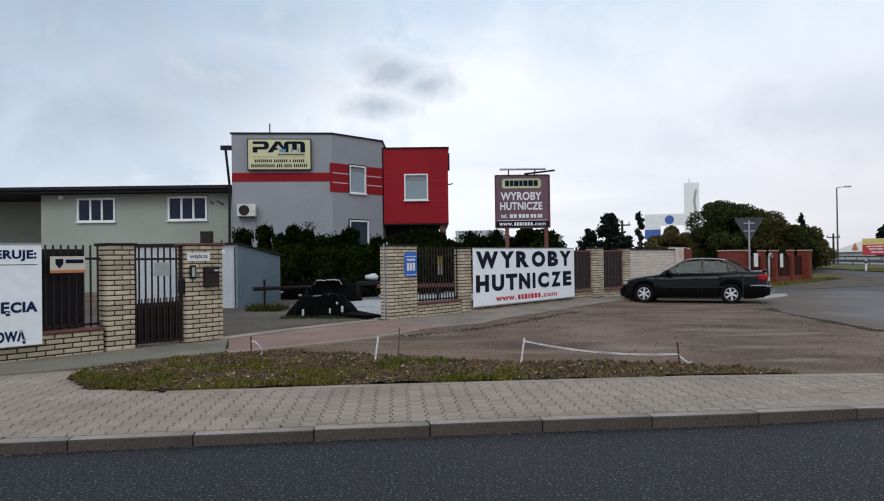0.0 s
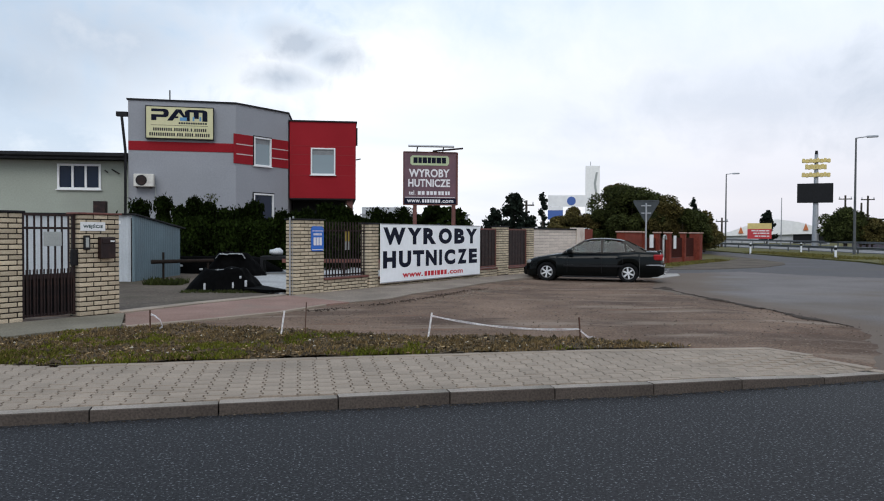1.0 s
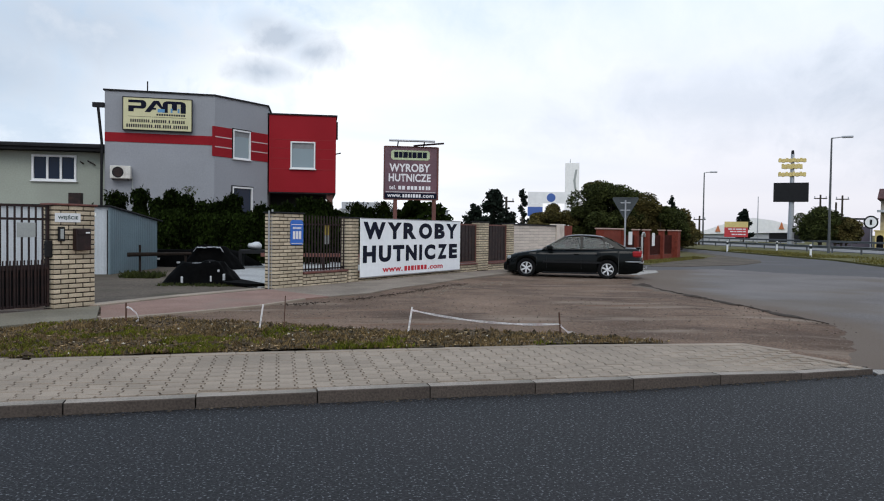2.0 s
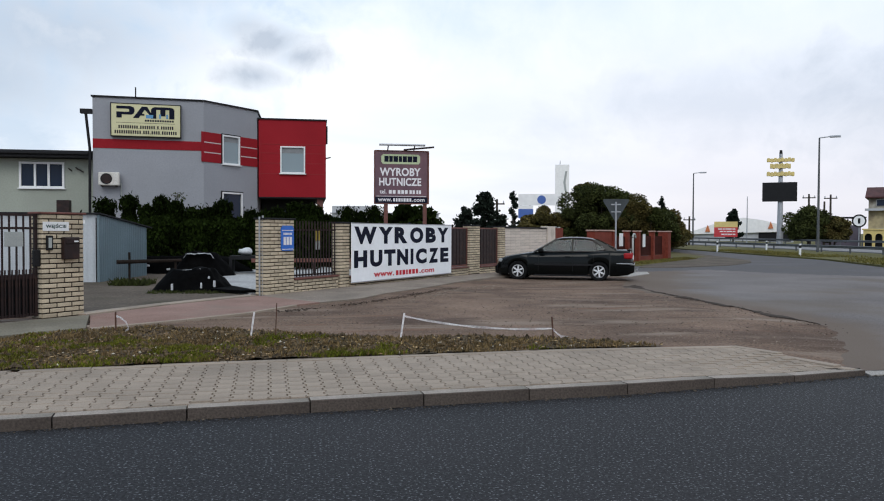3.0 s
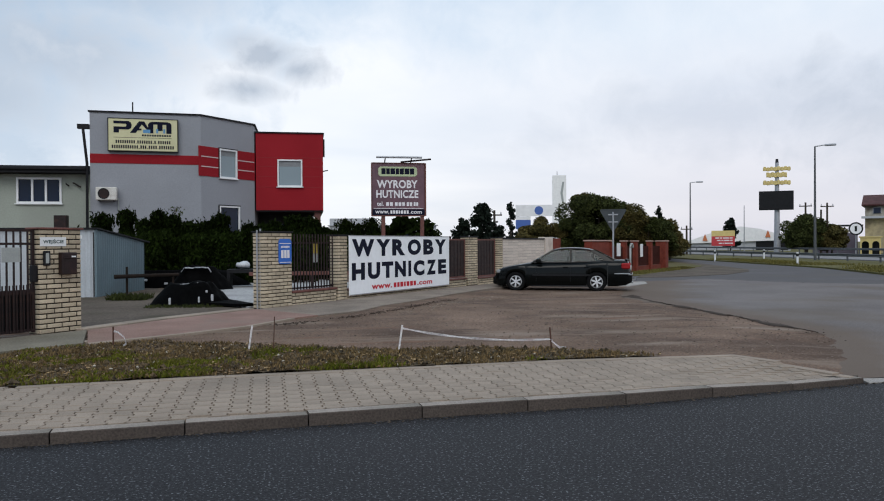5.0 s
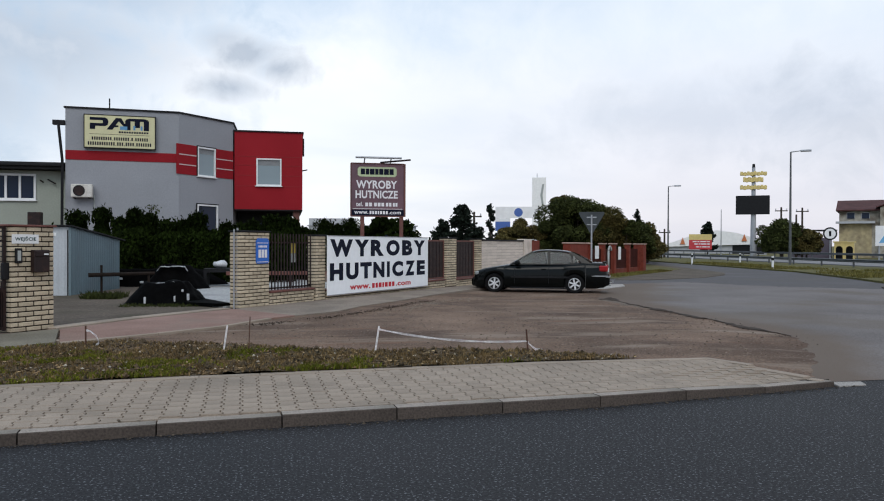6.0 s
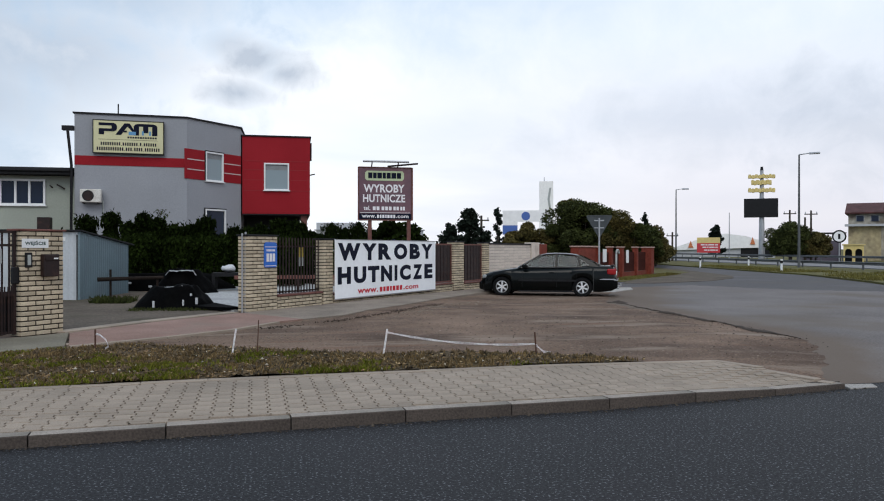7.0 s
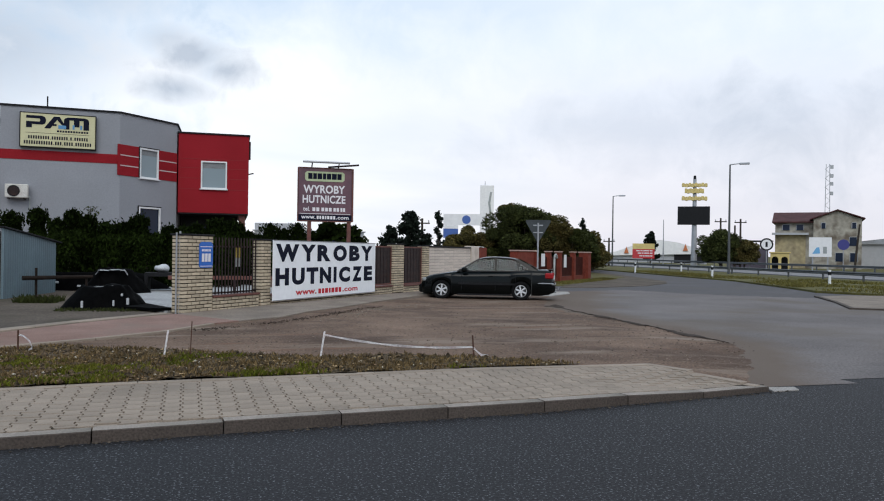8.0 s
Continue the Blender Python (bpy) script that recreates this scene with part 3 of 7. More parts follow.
def brickwork(parent, width, depth, z0, z1, course=0.085, unit=0.28):
    """Courses of through bricks round a mortar core; local x along the wall, y into it."""
    part("mortar_core", boxes((0.014, width - 0.014, 0.014, depth - 0.014, z0 - 0.15, z1)), M_MORTAR, parent)
    rows = int(round((z1 - z0) / course))
    course = (z1 - z0) / rows
    for r in range(rows):
        x = 0.0
        first = unit if r % 2 == 0 else unit / 2
        while x < width - 0.02:
            w = min(first, width - x)
            if width - x - w < 0.07:
                w = width - x
            b = part("brick", brick_mesh(w - 0.018, depth, course - 0.020), M_BRICK, parent)
            b.location = (x + 0.009, random.uniform(-0.004, 0.003), z0 + r * course + 0.010)
            x, first = x + w, unit


def pillar(name, s0, s1, depth, label, z1=1.86, cap=M_ROOF, cap_over=0.03, flare=0):
    t = thing(name, label, "brick pillar", on_fence(s0, 0), "brick pillars of the fence")
    w = s1 - s0
    brickwork(t, w, depth, 0.1, z1)
    part("cap", boxes((-cap_over, w + cap_over, -cap_over, depth + cap_over, z1, z1 + 0.035), bevel=0.008), cap, t, "thin dark metal capping sheet")
    return t


pillar_l = pillar("brick_pillar", -7.01, -6.5, 0.3, "cream brick fence pillar between fence panel and gate")
pillar_g = pillar("brick_pillar", -5.52, -4.72, 0.3, "cream brick pillar carrying sign, intercom and letter box", cap=M_IRONRED)
pillar_2 = pillar("brick_pillar", 0.0, 1.0, 0.34, "cream brick gate pillar with a blue number plate")
pillar_3 = pillar("brick_pillar", 2.86, 3.3, 0.3, "narrow cream brick pillar behind the banner", z1=1.8)


def low_wall(s0, s1, z1, label):
    t = thing("low_wall", label, "low wall", on_fence(s0, 0.03), "low fence walls")
    brickwork(t, s1 - s0, 0.24, 0.06, z1)
    part("coping", boxes((0, s1 - s0, -0.04, 0.28, z1, z1 + 0.05), bevel=0.01), M_IRONRED, t, "reddish brown coping tiles")
    return t


low_wall(-11.2, -7.04, 0.47, "low cream brick wall with a reddish coping")
low_wall(1.03, 2.84, 0.40, "low cream brick wall under the iron fence panel")
low_wall(3.34, 10.5, 0.33, "low cream brick wall behind the banner")


def fence_panel(s0, s1, z0, z1, n, label, backing=None, inner=0, material=M_IRON, group="iron fence panels"):
    t = thing("fence_panel", label, "fence panel", on_fence(s0, 0.13), group)
    w = s1 - s0
    for z in (z0 + 0.04, z1 - 0.22):
        part("rail", boxes((0, w, -0.005, 0.03, z - 0.02, z + 0.02)), material, t)
    me = mesh_of("bar", boxes((-0.012, 0.012, -0.012, 0.012, z0, z1)), material)
    for i in range(n):
        part("bar", me, material, t).location = (w * (i + 0.5) / n, -0.02, 0)
    if backing:
        part("backing_sheet", boxes((0.02, w - 0.02, 0.035, 0.045, z0 + 0.06, z1 - 0.05)), backing, t, "dark brown sheet behind the bars")
    return t


fence_panel(1.04, 2.83, 0.46, 1.84, 15, "dark brown iron fence panel on a low brick wall")
fence_panel(-8.6, -7.04, 0.53, 1.86, 13, "dark brown iron fence panel with a small sign", None)

# ---- gate, boards and small things on the fence ------------------------


def wicket():
    t = thing("wicket_gate", "dark brown iron wicket gate with a small grey plate", "gate", on_fence(-6.48, 0.1))
    w = 0.94
    frame_bm = boxes((0, 0.05, -0.02, 0.02, 0.14, 1.86), (w - 0.05, w, -0.02, 0.02, 0.14, 1.86), (0.05, w - 0.05, -0.02, 0.02, 1.6, 1.64), (0.05, w - 0.05, -0.02, 0.02, 1.82, 1.86), (0.05, w - 0.05, -0.02, 0.02, 0.16, 0.2), (0.05, w - 0.05, -0.02, 0.02, 0.78, 0.86))
    part("gate_frame", frame_bm, M_IRON, t)
    me = mesh_of("bar", boxes((-0.012, 0.012, -0.012, 0.012, 0.2, 1.82)), M_IRON)
    short = mesh_of("short_bar", boxes((-0.009, 0.009, -0.03, -0.012, 0.16, 0.94)), M_IRON)
    for i in range(7):
        part("bar", me, M_IRON, t).location = (0.05 + (w - 0.1) * (i + 0.5) / 7, 0, 0)
    for i in range(14):
        part("short_bar", short, M_IRON, t).location = (0.05 + (w - 0.1) * (i + 0.5) / 14, 0, 0)
    part("plate", boxes((0.36, 0.68, -0.045, -0.035, 1.32, 1.56), bevel=0.004), M_PLATE, t, "blank grey metal plate in a white edge")
    part("lock_case", boxes((w - 0.07, w + 0.05, -0.06, 0.03, 0.98, 1.26), bevel=0.012), M_BLACK, t, "black lock case")
    part("kick_sheet", boxes((0.05, w - 0.05, 0.022, 0.03, 0.2, 0.82)), M_BLACK, t, "dark sheet behind the lower bars")
    return t


M_PLATE = mat("grey_plate", (0.36, 0.38, 0.37), (0.32, 0.34, 0.33), 5, 0.5, 0.1, fine=40, fine_mix=0.08)
wicket()

t = thing("entry_sign", "small white sign with dark green word on the pillar", "sign", on_fence(-5.52, -0.012))
part("plate", boxes((0.02, 0.50, 0, 0.010, 1.575, 1.73), bevel=0.003), M_WHITE, t)
lettering("WEJŚCIE", 0.07, 0.45, 1.61, 1.70, -0.002, plain("green_ink", (0.012, 0.05, 0.045), 0.7, 0.0, 0.12), t, thick=0.03)
t = thing("intercom", "black intercom with a grey speaker field on the pillar", "intercom", on_fence(-5.45, -0.04))
part("housing", boxes((0, 0.12, 0, 0.04, 1.25, 1.5), bevel=0.008), M_BLACK, t)
part("speaker_field", boxes((0.03, 0.09, -0.006, 0.004, 1.29, 1.46), bevel=0.003), M_PLATE, t, "pale grey speaker field")
t = thing("letter_box", "dark brown metal letter box on the brick pillar", "letter box", on_fence(-5.17, -0.11))
part("body", boxes((0, 0.29, 0, 0.11, 1.09, 1.47), bevel=0.012), M_IRON, t)
part("flap", boxes((0.02, 0.27, -0.012, 0.004, 1.36, 1.45), bevel=0.005), M_IRON, t)
part("name_field", boxes((0.17, 0.25, -0.018, -0.010, 1.385, 1.41)), M_WHITE, t, "small white name field")
t = thing("small_flue", "short brown brick flue standing behind the gate pillar", "flue", pose(-10.35, 35.4, 0))

M_BLUE = plain("enamel_blue", (0.02, 0.13, 0.52), 0.25)
t = thing("number_plate", "blue enamel house plate with white writing bars", "house plate", on_fence(0.5, -0.02))
bm = bmesh.new()
prism(bm, [(0.04, 1.12), (0.42, 1.12), (0.46, 1.16), (0.46, 1.66), (0.40, 1.72), (0.06, 1.72), (0, 1.66), (0, 1.16)], "y", 0, 0.015)
part("plate", bm, M_BLUE, t)
for z in (1.15, 1.60):
    part("white_edge", boxes((0.03, 0.43, -0.003, 0.001, z, z + 0.015)), M_WHITEINK, t)
bars(0.08, 0.38, 1.26, 1.45, -0.001, M_WHITEINK, t, [1, 1, 1], 0.3)
bars(0.08, 0.38, 1.50, 1.55, -0.001, M_WHITEINK, t, [1, 1, 1, 1, 1, 1, 1], 0.5)

# yellow-and-white notice seen behind the iron panel
t = thing("notice_board", "yellow and white notice behind the iron panel", "notice", on_fence(2.1, 0.22))
part("yellow_field", boxes((0, 0.24, 0, 0.01, 1.35, 1.62)), plain("notice_yellow", (0.45, 0.33, 0.05)), t)
part("white_field", boxes((0, 0.24, 0, 0.01, 1.12, 1.346)), M_PLATE, t)


def banner_big():
    t = thing("advertising_banner", "white banner with bold dark blue and red lettering on the fence", "banner", on_fence(3.25, -0.10))
    L = 5.70
    part("sheet", boxes((0, L, 0, 0.03, 0.20, 1.82), bevel=0.006), M_BANNER, t)
    part("edge_strip", boxes((0.0, L, -0.006, 0.0, 0.20, 0.225), (0.0, L, -0.006, 0.0, 1.795, 1.82)), M_GALV, t, "thin grey edging strip")
    spaced_word("WYROBY", 0.11, 5.47, 1.24, 1.72, -0.004, M_INK, t, 0.058)
    spaced_word("HUTNICZE", 0.10, 5.48, 0.60, 1.07, -0.004, M_INK, t, 0.058)
    lettering("www.", 1.05, 2.12, 0.31, 0.43, -0.004, M_REDINK, t, thick=0.03)
    bars(2.22, 3.50, 0.31, 0.45, -0.002, M_REDINK, t, [0.8, 0.7, 0.9, 0.55, 0.9, 0.9, 0.8], 0.3)
    lettering(".com", 3.58, 4.52, 0.31, 0.42, -0.004, M_REDINK, t, thick=0.03)
    me = mesh_of("stay", boxes((-0.02, 0.02, 0.03, 0.1, 0.25, 1.8)), M_IRON)
    for x in (0.3, 2.0, 3.8, 5.4):
        part("stay", me, M_IRON, t).location.x = x


banner_big()
t = thing("advertising_banner", "white banner with navy lettering and a thin rule", "banner", on_fence(-11.2, -0.06))
part("sheet", boxes((0, 3.13, 0, 0.03, 0.34, 1.86), bevel=0.006), M_BANNER, t)
part("edge_strip", boxes((0, 3.13, -0.008, 0.032, 1.86, 1.885)), M_GALV, t)
M_NAVY = plain("navy_ink", (0.010, 0.022, 0.075), 0.7, 0.0, 0.12)
lettering("FERUJE:", 2.36, 3.05, 1.61, 1.78, -0.004, M_NAVY, t, thick=0.045)
part("rule", boxes((1.6, 3.06, -0.004, 0.001, 1.555, 1.565)), M_NAVY, t)
lettering("IĘCIA", 2.47, 3.06, 0.80, 1.01, -0.004, M_NAVY, t, thick=0.05)
lettering("OWĄ", 2.45, 2.89, 0.37, 0.58, -0.004, M_NAVY, t, thick=0.05)
# black sheet added to stand in for the unknown dark area behind the bars
t = thing("dark_board", "tall black stand-in sheet behind the iron fence", "board", on_fence(-8.2, 0.32))
part("board", boxes((0, 0.98, 0, 0.04, 0.06, 1.8)), M_BLACK, t)
part("white_sticker", boxes((0.2, 0.26, -0.004, 0.0, 1.12, 1.17)), M_WHITE, t)
t = thing("company_sign", "small cream sign with a shield mark and an orange foot", "sign", on_fence(-7.93, -0.03))
part("plate", boxes((0, 0.55, 0, 0.008, 1.42, 1.68)), mat("cream_sheet", (0.60, 0.56, 0.48), (0.55, 0.5, 0.43), 4, 0.5, 0.0, fine_mix=0.05), t)
part("foot_band", boxes((0, 0.55, -0.004, 0.001, 1.42, 1.465)), plain("orange_print", (0.55, 0.17, 0.07)), t)
bm = bmesh.new()
prism(bm, [(0.08, 1.64), (0.20, 1.64), (0.20, 1.56), (0.14, 1.49), (0.08, 1.56)], "y", -0.004, 0.001)
part("shield_mark", bm, M_INK, t)
part("name_mark", boxes((0.24, 0.52, -0.004, 0.001, 1.57, 1.63)), M_INK, t)


def sheet_fence(s0, s1, z0, z1, label):
    """A brown sheet-clad fence field in an iron frame."""
    t = thing("fence_panel", label, "fence panel", on_fence(s0, 0.1), "brown sheet fence fields")
    w = s1 - s0
    part("panel", boxes((0.04, w - 0.04, 0, 0.02, z0 + 0.04, z1 - 0.04)), M_IRON, t)
    part("panel_frame", boxes((0, 0.05, -0.02, 0.04, z0, z1), (w - 0.05, w, -0.02, 0.04, z0, z1), (0.05, w - 0.05, -0.02, 0.04, z1 - 0.05, z1), (0.05, w - 0.05, -0.02, 0.04, z0, z0 + 0.05)), M_IRONRED, t)
    me = mesh_of("rib", boxes((-0.015, 0.015, -0.012, 0.0, z0 + 0.05, z1 - 0.05)), M_IRON)
    for i in range(int(w / 0.25)):
        part("rib", me, M_IRON, t).location.x = 0.15 + i * 0.25


sheet_fence(9.05, 10.5, 0.40, 1.74, "brown sheet metal fence field on a low wall")
p = pillar("brick_pillar", 10.55, 11.35, 0.3, "cream brick fence pillar between brown fence fields", z1=1.80)
low_wall(11.4, 13.1, 0.30, "low cream brick wall under a brown gate")
sheet_fence(11.45, 13.05, 0.36, 1.74, "brown sheet metal gate field on a low wall")
p = pillar("brick_pillar", 13.1, 13.6, 0.3, "pale brick pillar at the white wall", z1=1.78)

t = thing("white_wall", "whitewashed block wall with stained joints", "wall", on_fence(13.6, 0.0), kind="structure")
part("core", boxes((0, 6.4, 0.02, 0.24, -0.1, 1.74)), M_MORTAR, t)
bm_me = mesh_of("block", boxes((0, 0.485, 0, 0.05, 0, 0.112), bevel=0.006), M_WALLWHITE)
for r in range(14):
    for i in range(9):
        b = part("block", bm_me, M_WALLWHITE, t)
        b.location = (i * 0.495 + (0.0 if r % 2 else -0.0), random.uniform(-0.004, 0.002), 0.08 + r * 0.1185)
part("coping", boxes((0, 4.45, -0.04, 0.28, 1.74, 1.79)), M_ROOF, t, "dark sheet coping")
part("end_pier", boxes((4.5, 5.4, -0.06, 0.3, -0.1, 1.84), bevel=0.01), M_WALLWHITE, t, "pale rendered end pier with dark streaks")
part("lower_end", boxes((5.4, 6.6, 0, 0.2, -0.1, 1.78), bevel=0.01), M_REDBRICK, t, "red brick end piece")


def brick_post(x, y, w, zt, label, mtl=M_REDBRICK):
    t = thing("brick_post", label, "brick post", pose(x, y, 0, 0, 0, 48), "red brick posts of the far fence")
    part("shaft", boxes((-w / 2, w / 2, -w / 2, w / 2, -0.1, zt), bevel=0.01), mtl, t)
    part("cap", boxes((-w / 2 - 0.05, w / 2 + 0.05, -w / 2 - 0.05, w / 2 + 0.05, zt, zt + 0.07), bevel=0.02), M_CAP, t, "pale orange capping")
    return t


M_MAROON = mat("dull_maroon_board", (0.055, 0.014, 0.010), (0.035, 0.010, 0.008), 4, 0.85, 0.1, spec=0.1)
M_CAP = mat("pale_cap", (0.42, 0.30, 0.25), (0.36, 0.24, 0.2), 3, 0.85, 0.2)
p0, p1 = Vector((12.4, 33.4)), Vector((21.6, 43.6))
along = (p1 - p0).normalized()
q = p0 + along * 1.3
t = thing("brick_wall_piece", "red brick wall piece with a pale capping", "brick wall", pose(q.x, q.y, 0, 0, 0, math.degrees(math.atan2(along.y, along.x))))
part("wall", boxes((0, 2.6, 0, 0.4, -0.1, 1.64), bevel=0.01), M_REDBRICK, t)
part("cap", boxes((-0.05, 2.65, -0.05, 0.45, 1.64, 1.71), bevel=0.02), M_CAP, t)
RED_POSTS = ((3.8, 0.2), (5.85, 0.28), (7.6, 0.32), (10.3, 0.28), (12.8, 0.6))
for s, w in RED_POSTS:
    q = p0 + along * s
    brick_post(q.x, q.y, w, 1.62, "red brick fence post with a pale capping")
for (s0, w0), (s1, w1) in zip(RED_POSTS, RED_POSTS[1:]):
    a, L = p0 + along * (s0 + w0 / 2), s1 - s0 - (w0 + w1) / 2
    t = thing("fence_panel", "dark brown slatted fence field between red brick posts", "fence panel", pose(a.x, a.y, 0, 0, 0, math.degrees(math.atan2(along.y, along.x))), "fields of the red brick fence")
    part("plinth", boxes((-0.02, L + 0.02, -0.02, 0.12, -0.1, 0.28)), M_REDBRICK, t, "red brick plinth")
    me = mesh_of("slat", boxes((0, 0.12, 0.02, 0.04, 0.30, 1.38)), M_MAROON)
    for k in range(int(L / 0.15)):
        part("slat", me, M_MAROON, t).location.x = 0.03 + k * 0.15
    for z in (0.5, 1.25):
        part("rail", boxes((-0.02, L + 0.02, 0.042, 0.07, z, z + 0.05)), M_IRON, t)
t = thing("notice", "pale paper notice tied to the red fence", "notice", pose(15.2, 36.46, 0, 0, 0, 48))
part("sheet", boxes((-0.25, 0.25, -0.29, -0.26, 0.9, 1.55)), M_WHITE, t)
t = thing("notice", "pale paper notice tied to the red fence", "notice", pose(17.74, 39.31, 0, 0, 0, 48))
part("sheet", boxes((-0.2, 0.2, -0.28, -0.25, 0.8, 1.5)), M_WHITE, t)

t = thing("bent_pipe", "pale bent pipe standing before the red fence", "pipe", pose(16.35, 37.6, 0, 0, 0, 48))
bm = bmesh.new()
tube(bm, (0, -0.25, -0.05), (0, -0.25, 1.3), 0.05)
for k in range(5):
    a0, a1 = math.pi * k / 5, math.pi * (k + 1) / 5
    tube(bm, (0.22 - 0.22 * math.cos(a0), -0.25, 1.3 + 0.22 * math.sin(a0)), (0.22 - 0.22 * math.cos(a1), -0.25, 1.3 + 0.22 * math.sin(a1)), 0.05)
part("pipe", bm, M_PLATE, t, smooth=True)

# steel gate leaf at the big pillar
t = thing("gate_post_pair", "galvanised steel gate posts beside the brick pillar", "gate", on_fence(0.05, 0.25))
part("gate_post", tube(bmesh.new(), (-0.11, -0.1, 0.0), (-0.11, -0.1, 1.92), 0.02), M_GALV, t)
part("gate_post", tube(bmesh.new(), (-0.02, -0.12, 0.0), (-0.02, -0.12, 1.95), 0.022), M_GALV, t)
for z in (1.66, 1.05, 0.5):
    part("hinge", boxes((-0.12, 0.0, -0.115, -0.09, z, z + 0.025)), M_GALV, t)

# ---- big sign on two legs ----------------------------------------------
M_SIGN = mat("mauve_brown_print", (0.15, 0.070, 0.090), (0.085, 0.046, 0.062), 1.1, 0.35, 0.05, fine=10, fine_mix=0.08, stain=(0.27, 0.12, 0.13), stain_scale=0.5, stain_amount=0.7)


def tall_sign():
    t = thing("pylon_sign", "mauve brown steel sign on two legs with white lettering", "sign", pose(2.09, 25.0, 0))
    w = 1.74
    part("board", boxes((0, w, 0, 0.12, 2.52, 4.22), bevel=0.01), M_SIGN, t)
    part("foot_band", boxes((0.01, w - 0.01, -0.006, 0.002, 2.53, 2.72)), M_INK, t, "dark blue foot band")
    part("board_frame", boxes((-0.02, 0.0, -0.02, 0.14, 2.5, 4.24), (w, w + 0.05, -0.02, 0.14, 2.5, 4.24), (0, w, -0.02, 0.14, 4.22, 4.25), (0, w, -0.02, 0.14, 2.49, 2.52)), M_IRONRED, t)
    bm = bmesh.new()
    prism(bm, [(0.27, 3.80), (1.43, 3.80), (1.49, 3.86), (1.49, 4.06), (1.43, 4.12), (0.27, 4.12), (0.21, 4.06), (0.21, 3.86)], "y", -0.012, 0.001)
    part("name_field", bm, plain("pale_green_field", (0.45, 0.52, 0.32)), t, "pale green name field")
    bars(0.31, 1.39, 3.87, 4.06, -0.012, M_INK, t, [1.0, 0.85, 1.1, 0.8, 1.0, 1.15, 1.0], 0.16, name="name_mark")
    lettering("WYROBY", 0.16, 1.51, 3.41, 3.68, -0.004, M_WHITEINK, t, thick=0.03)
    lettering("HUTNICZE", 0.14, 1.53, 3.09, 3.35, -0.004, M_WHITEINK, t, thick=0.03)
    lettering("tel.", 0.16, 0.38, 2.83, 2.97, -0.004, M_WHITEINK, t, thick=0.02)
    for x0, x1, k in ((0.46, 0.68, 2), (0.75, 1.08, 3), (1.14, 1.32, 2), (1.37, 1.52, 2)):
        bars(x0, x1, 2.83, 2.95, -0.002, M_WHITEINK, t, [1] * k, 0.35)
    part("rule", boxes((0.05, w - 0.05, -0.006, 0.001, 2.74, 2.755)), M_WHITEINK, t)
    lettering("www.", 0.10, 0.56, 2.575, 2.67, -0.008, M_WHITEINK, t, thick=0.02)
    bars(0.60, 1.20, 2.575, 2.68, -0.006, M_WHITEINK, t, [0.8, 0.7, 0.9, 0.55, 0.9, 0.9, 0.8], 0.35)
    lettering(".com", 1.23, 1.64, 2.575, 2.66, -0.008, M_WHITEINK, t, thick=0.02)
    for x in (0.37, 1.66):
        part("leg", boxes((x - 0.06, x + 0.06, 0.02, 0.14, 0.0, 2.5), bevel=0.01), M_IRONRED, t)
    bm = bmesh.new()
    tube(bm, (0.12, -0.25, 4.40), (1.62, -0.25, 4.40), 0.035)
    part("lamp_tube", bm, M_GALV, t, "long lamp tube over the board")
    bm = bmesh.new()
    tube(bm, (0.95, 0.0, 4.27), (1.9, -0.35, 4.34), 0.03)
    part("side_tube", bm, M_IRON, t)
    for x in (0.42, 1.28):
        part("lamp_bracket", tube(bmesh.new(), (x, -0.25, 4.40), (x, 0.05, 4.22), 0.02), M_IRON, t)


tall_sign()

# ---- grey and red office building --------------------------------------


def window(parent, L, z0, z1, frame_m=None, sashes=1, name="window", blind=0.0, m=None, w=0.07, depth=0.1):
    """A window with frame and panes; local x along, -y outward, standing at the wall face."""
    win = part(name, boxes((0, w, -0.03, depth, z0, z1), (L - w, L, -0.03, depth, z0, z1), (w, L - w, -0.03, depth, z1 - w, z1), (w, L - w, -0.03, depth, z0, z0 + w)), frame_m or M_WHITE, parent)
    if m:
        win.matrix_local = m
    step = (L - 2 * w) / sashes
    for i in range(sashes):
        a = w + i * step
        if i:
            part("mullion", boxes((a - w / 2, a + w / 2, -0.02, depth, z0 + w, z1 - w)), frame_m or M_WHITE, win)
        part("pane", boxes((a + 0.005, a + step - 0.005, 0.04, 0.05, z0 + w, z1 - w)), M_DARKGLASS if not blind else M_PALEGLASS, win)
    if blind:
        part("blind", boxes((w, L - w, 0.036, 0.039, z1 - w - blind, z1 - w)), M_BLIND, win, "half-lowered pale blind")
    part("sill", boxes((-0.05, L + 0.05, -0.09, 0.02, z0 - 0.04, z0)), M_WHITE, win)
    return win


M_PALEGLASS = plain("pale_window_glass", (0.24, 0.30, 0.33), 0.08, 0, 0.35)
M_BLIND = mat("grey_blind", (0.24, 0.25, 0.26), (0.2, 0.21, 0.22), 3, 0.7, 0.1)
GROOVE = plain("dark_groove", (0.25, 0.018, 0.022), 0.9)
M_STRIPE = plain("pale_stripe_paint", (0.52, 0.42, 0.42), 0.8)
M_CREAM = mat("cream_sign_sheet", (0.64, 0.61, 0.37), (0.59, 0.56, 0.34), 1.5, 0.5, 0.05, fine=12, fine_mix=0.04, stain=(0.5, 0.47, 0.27), stain_scale=1)


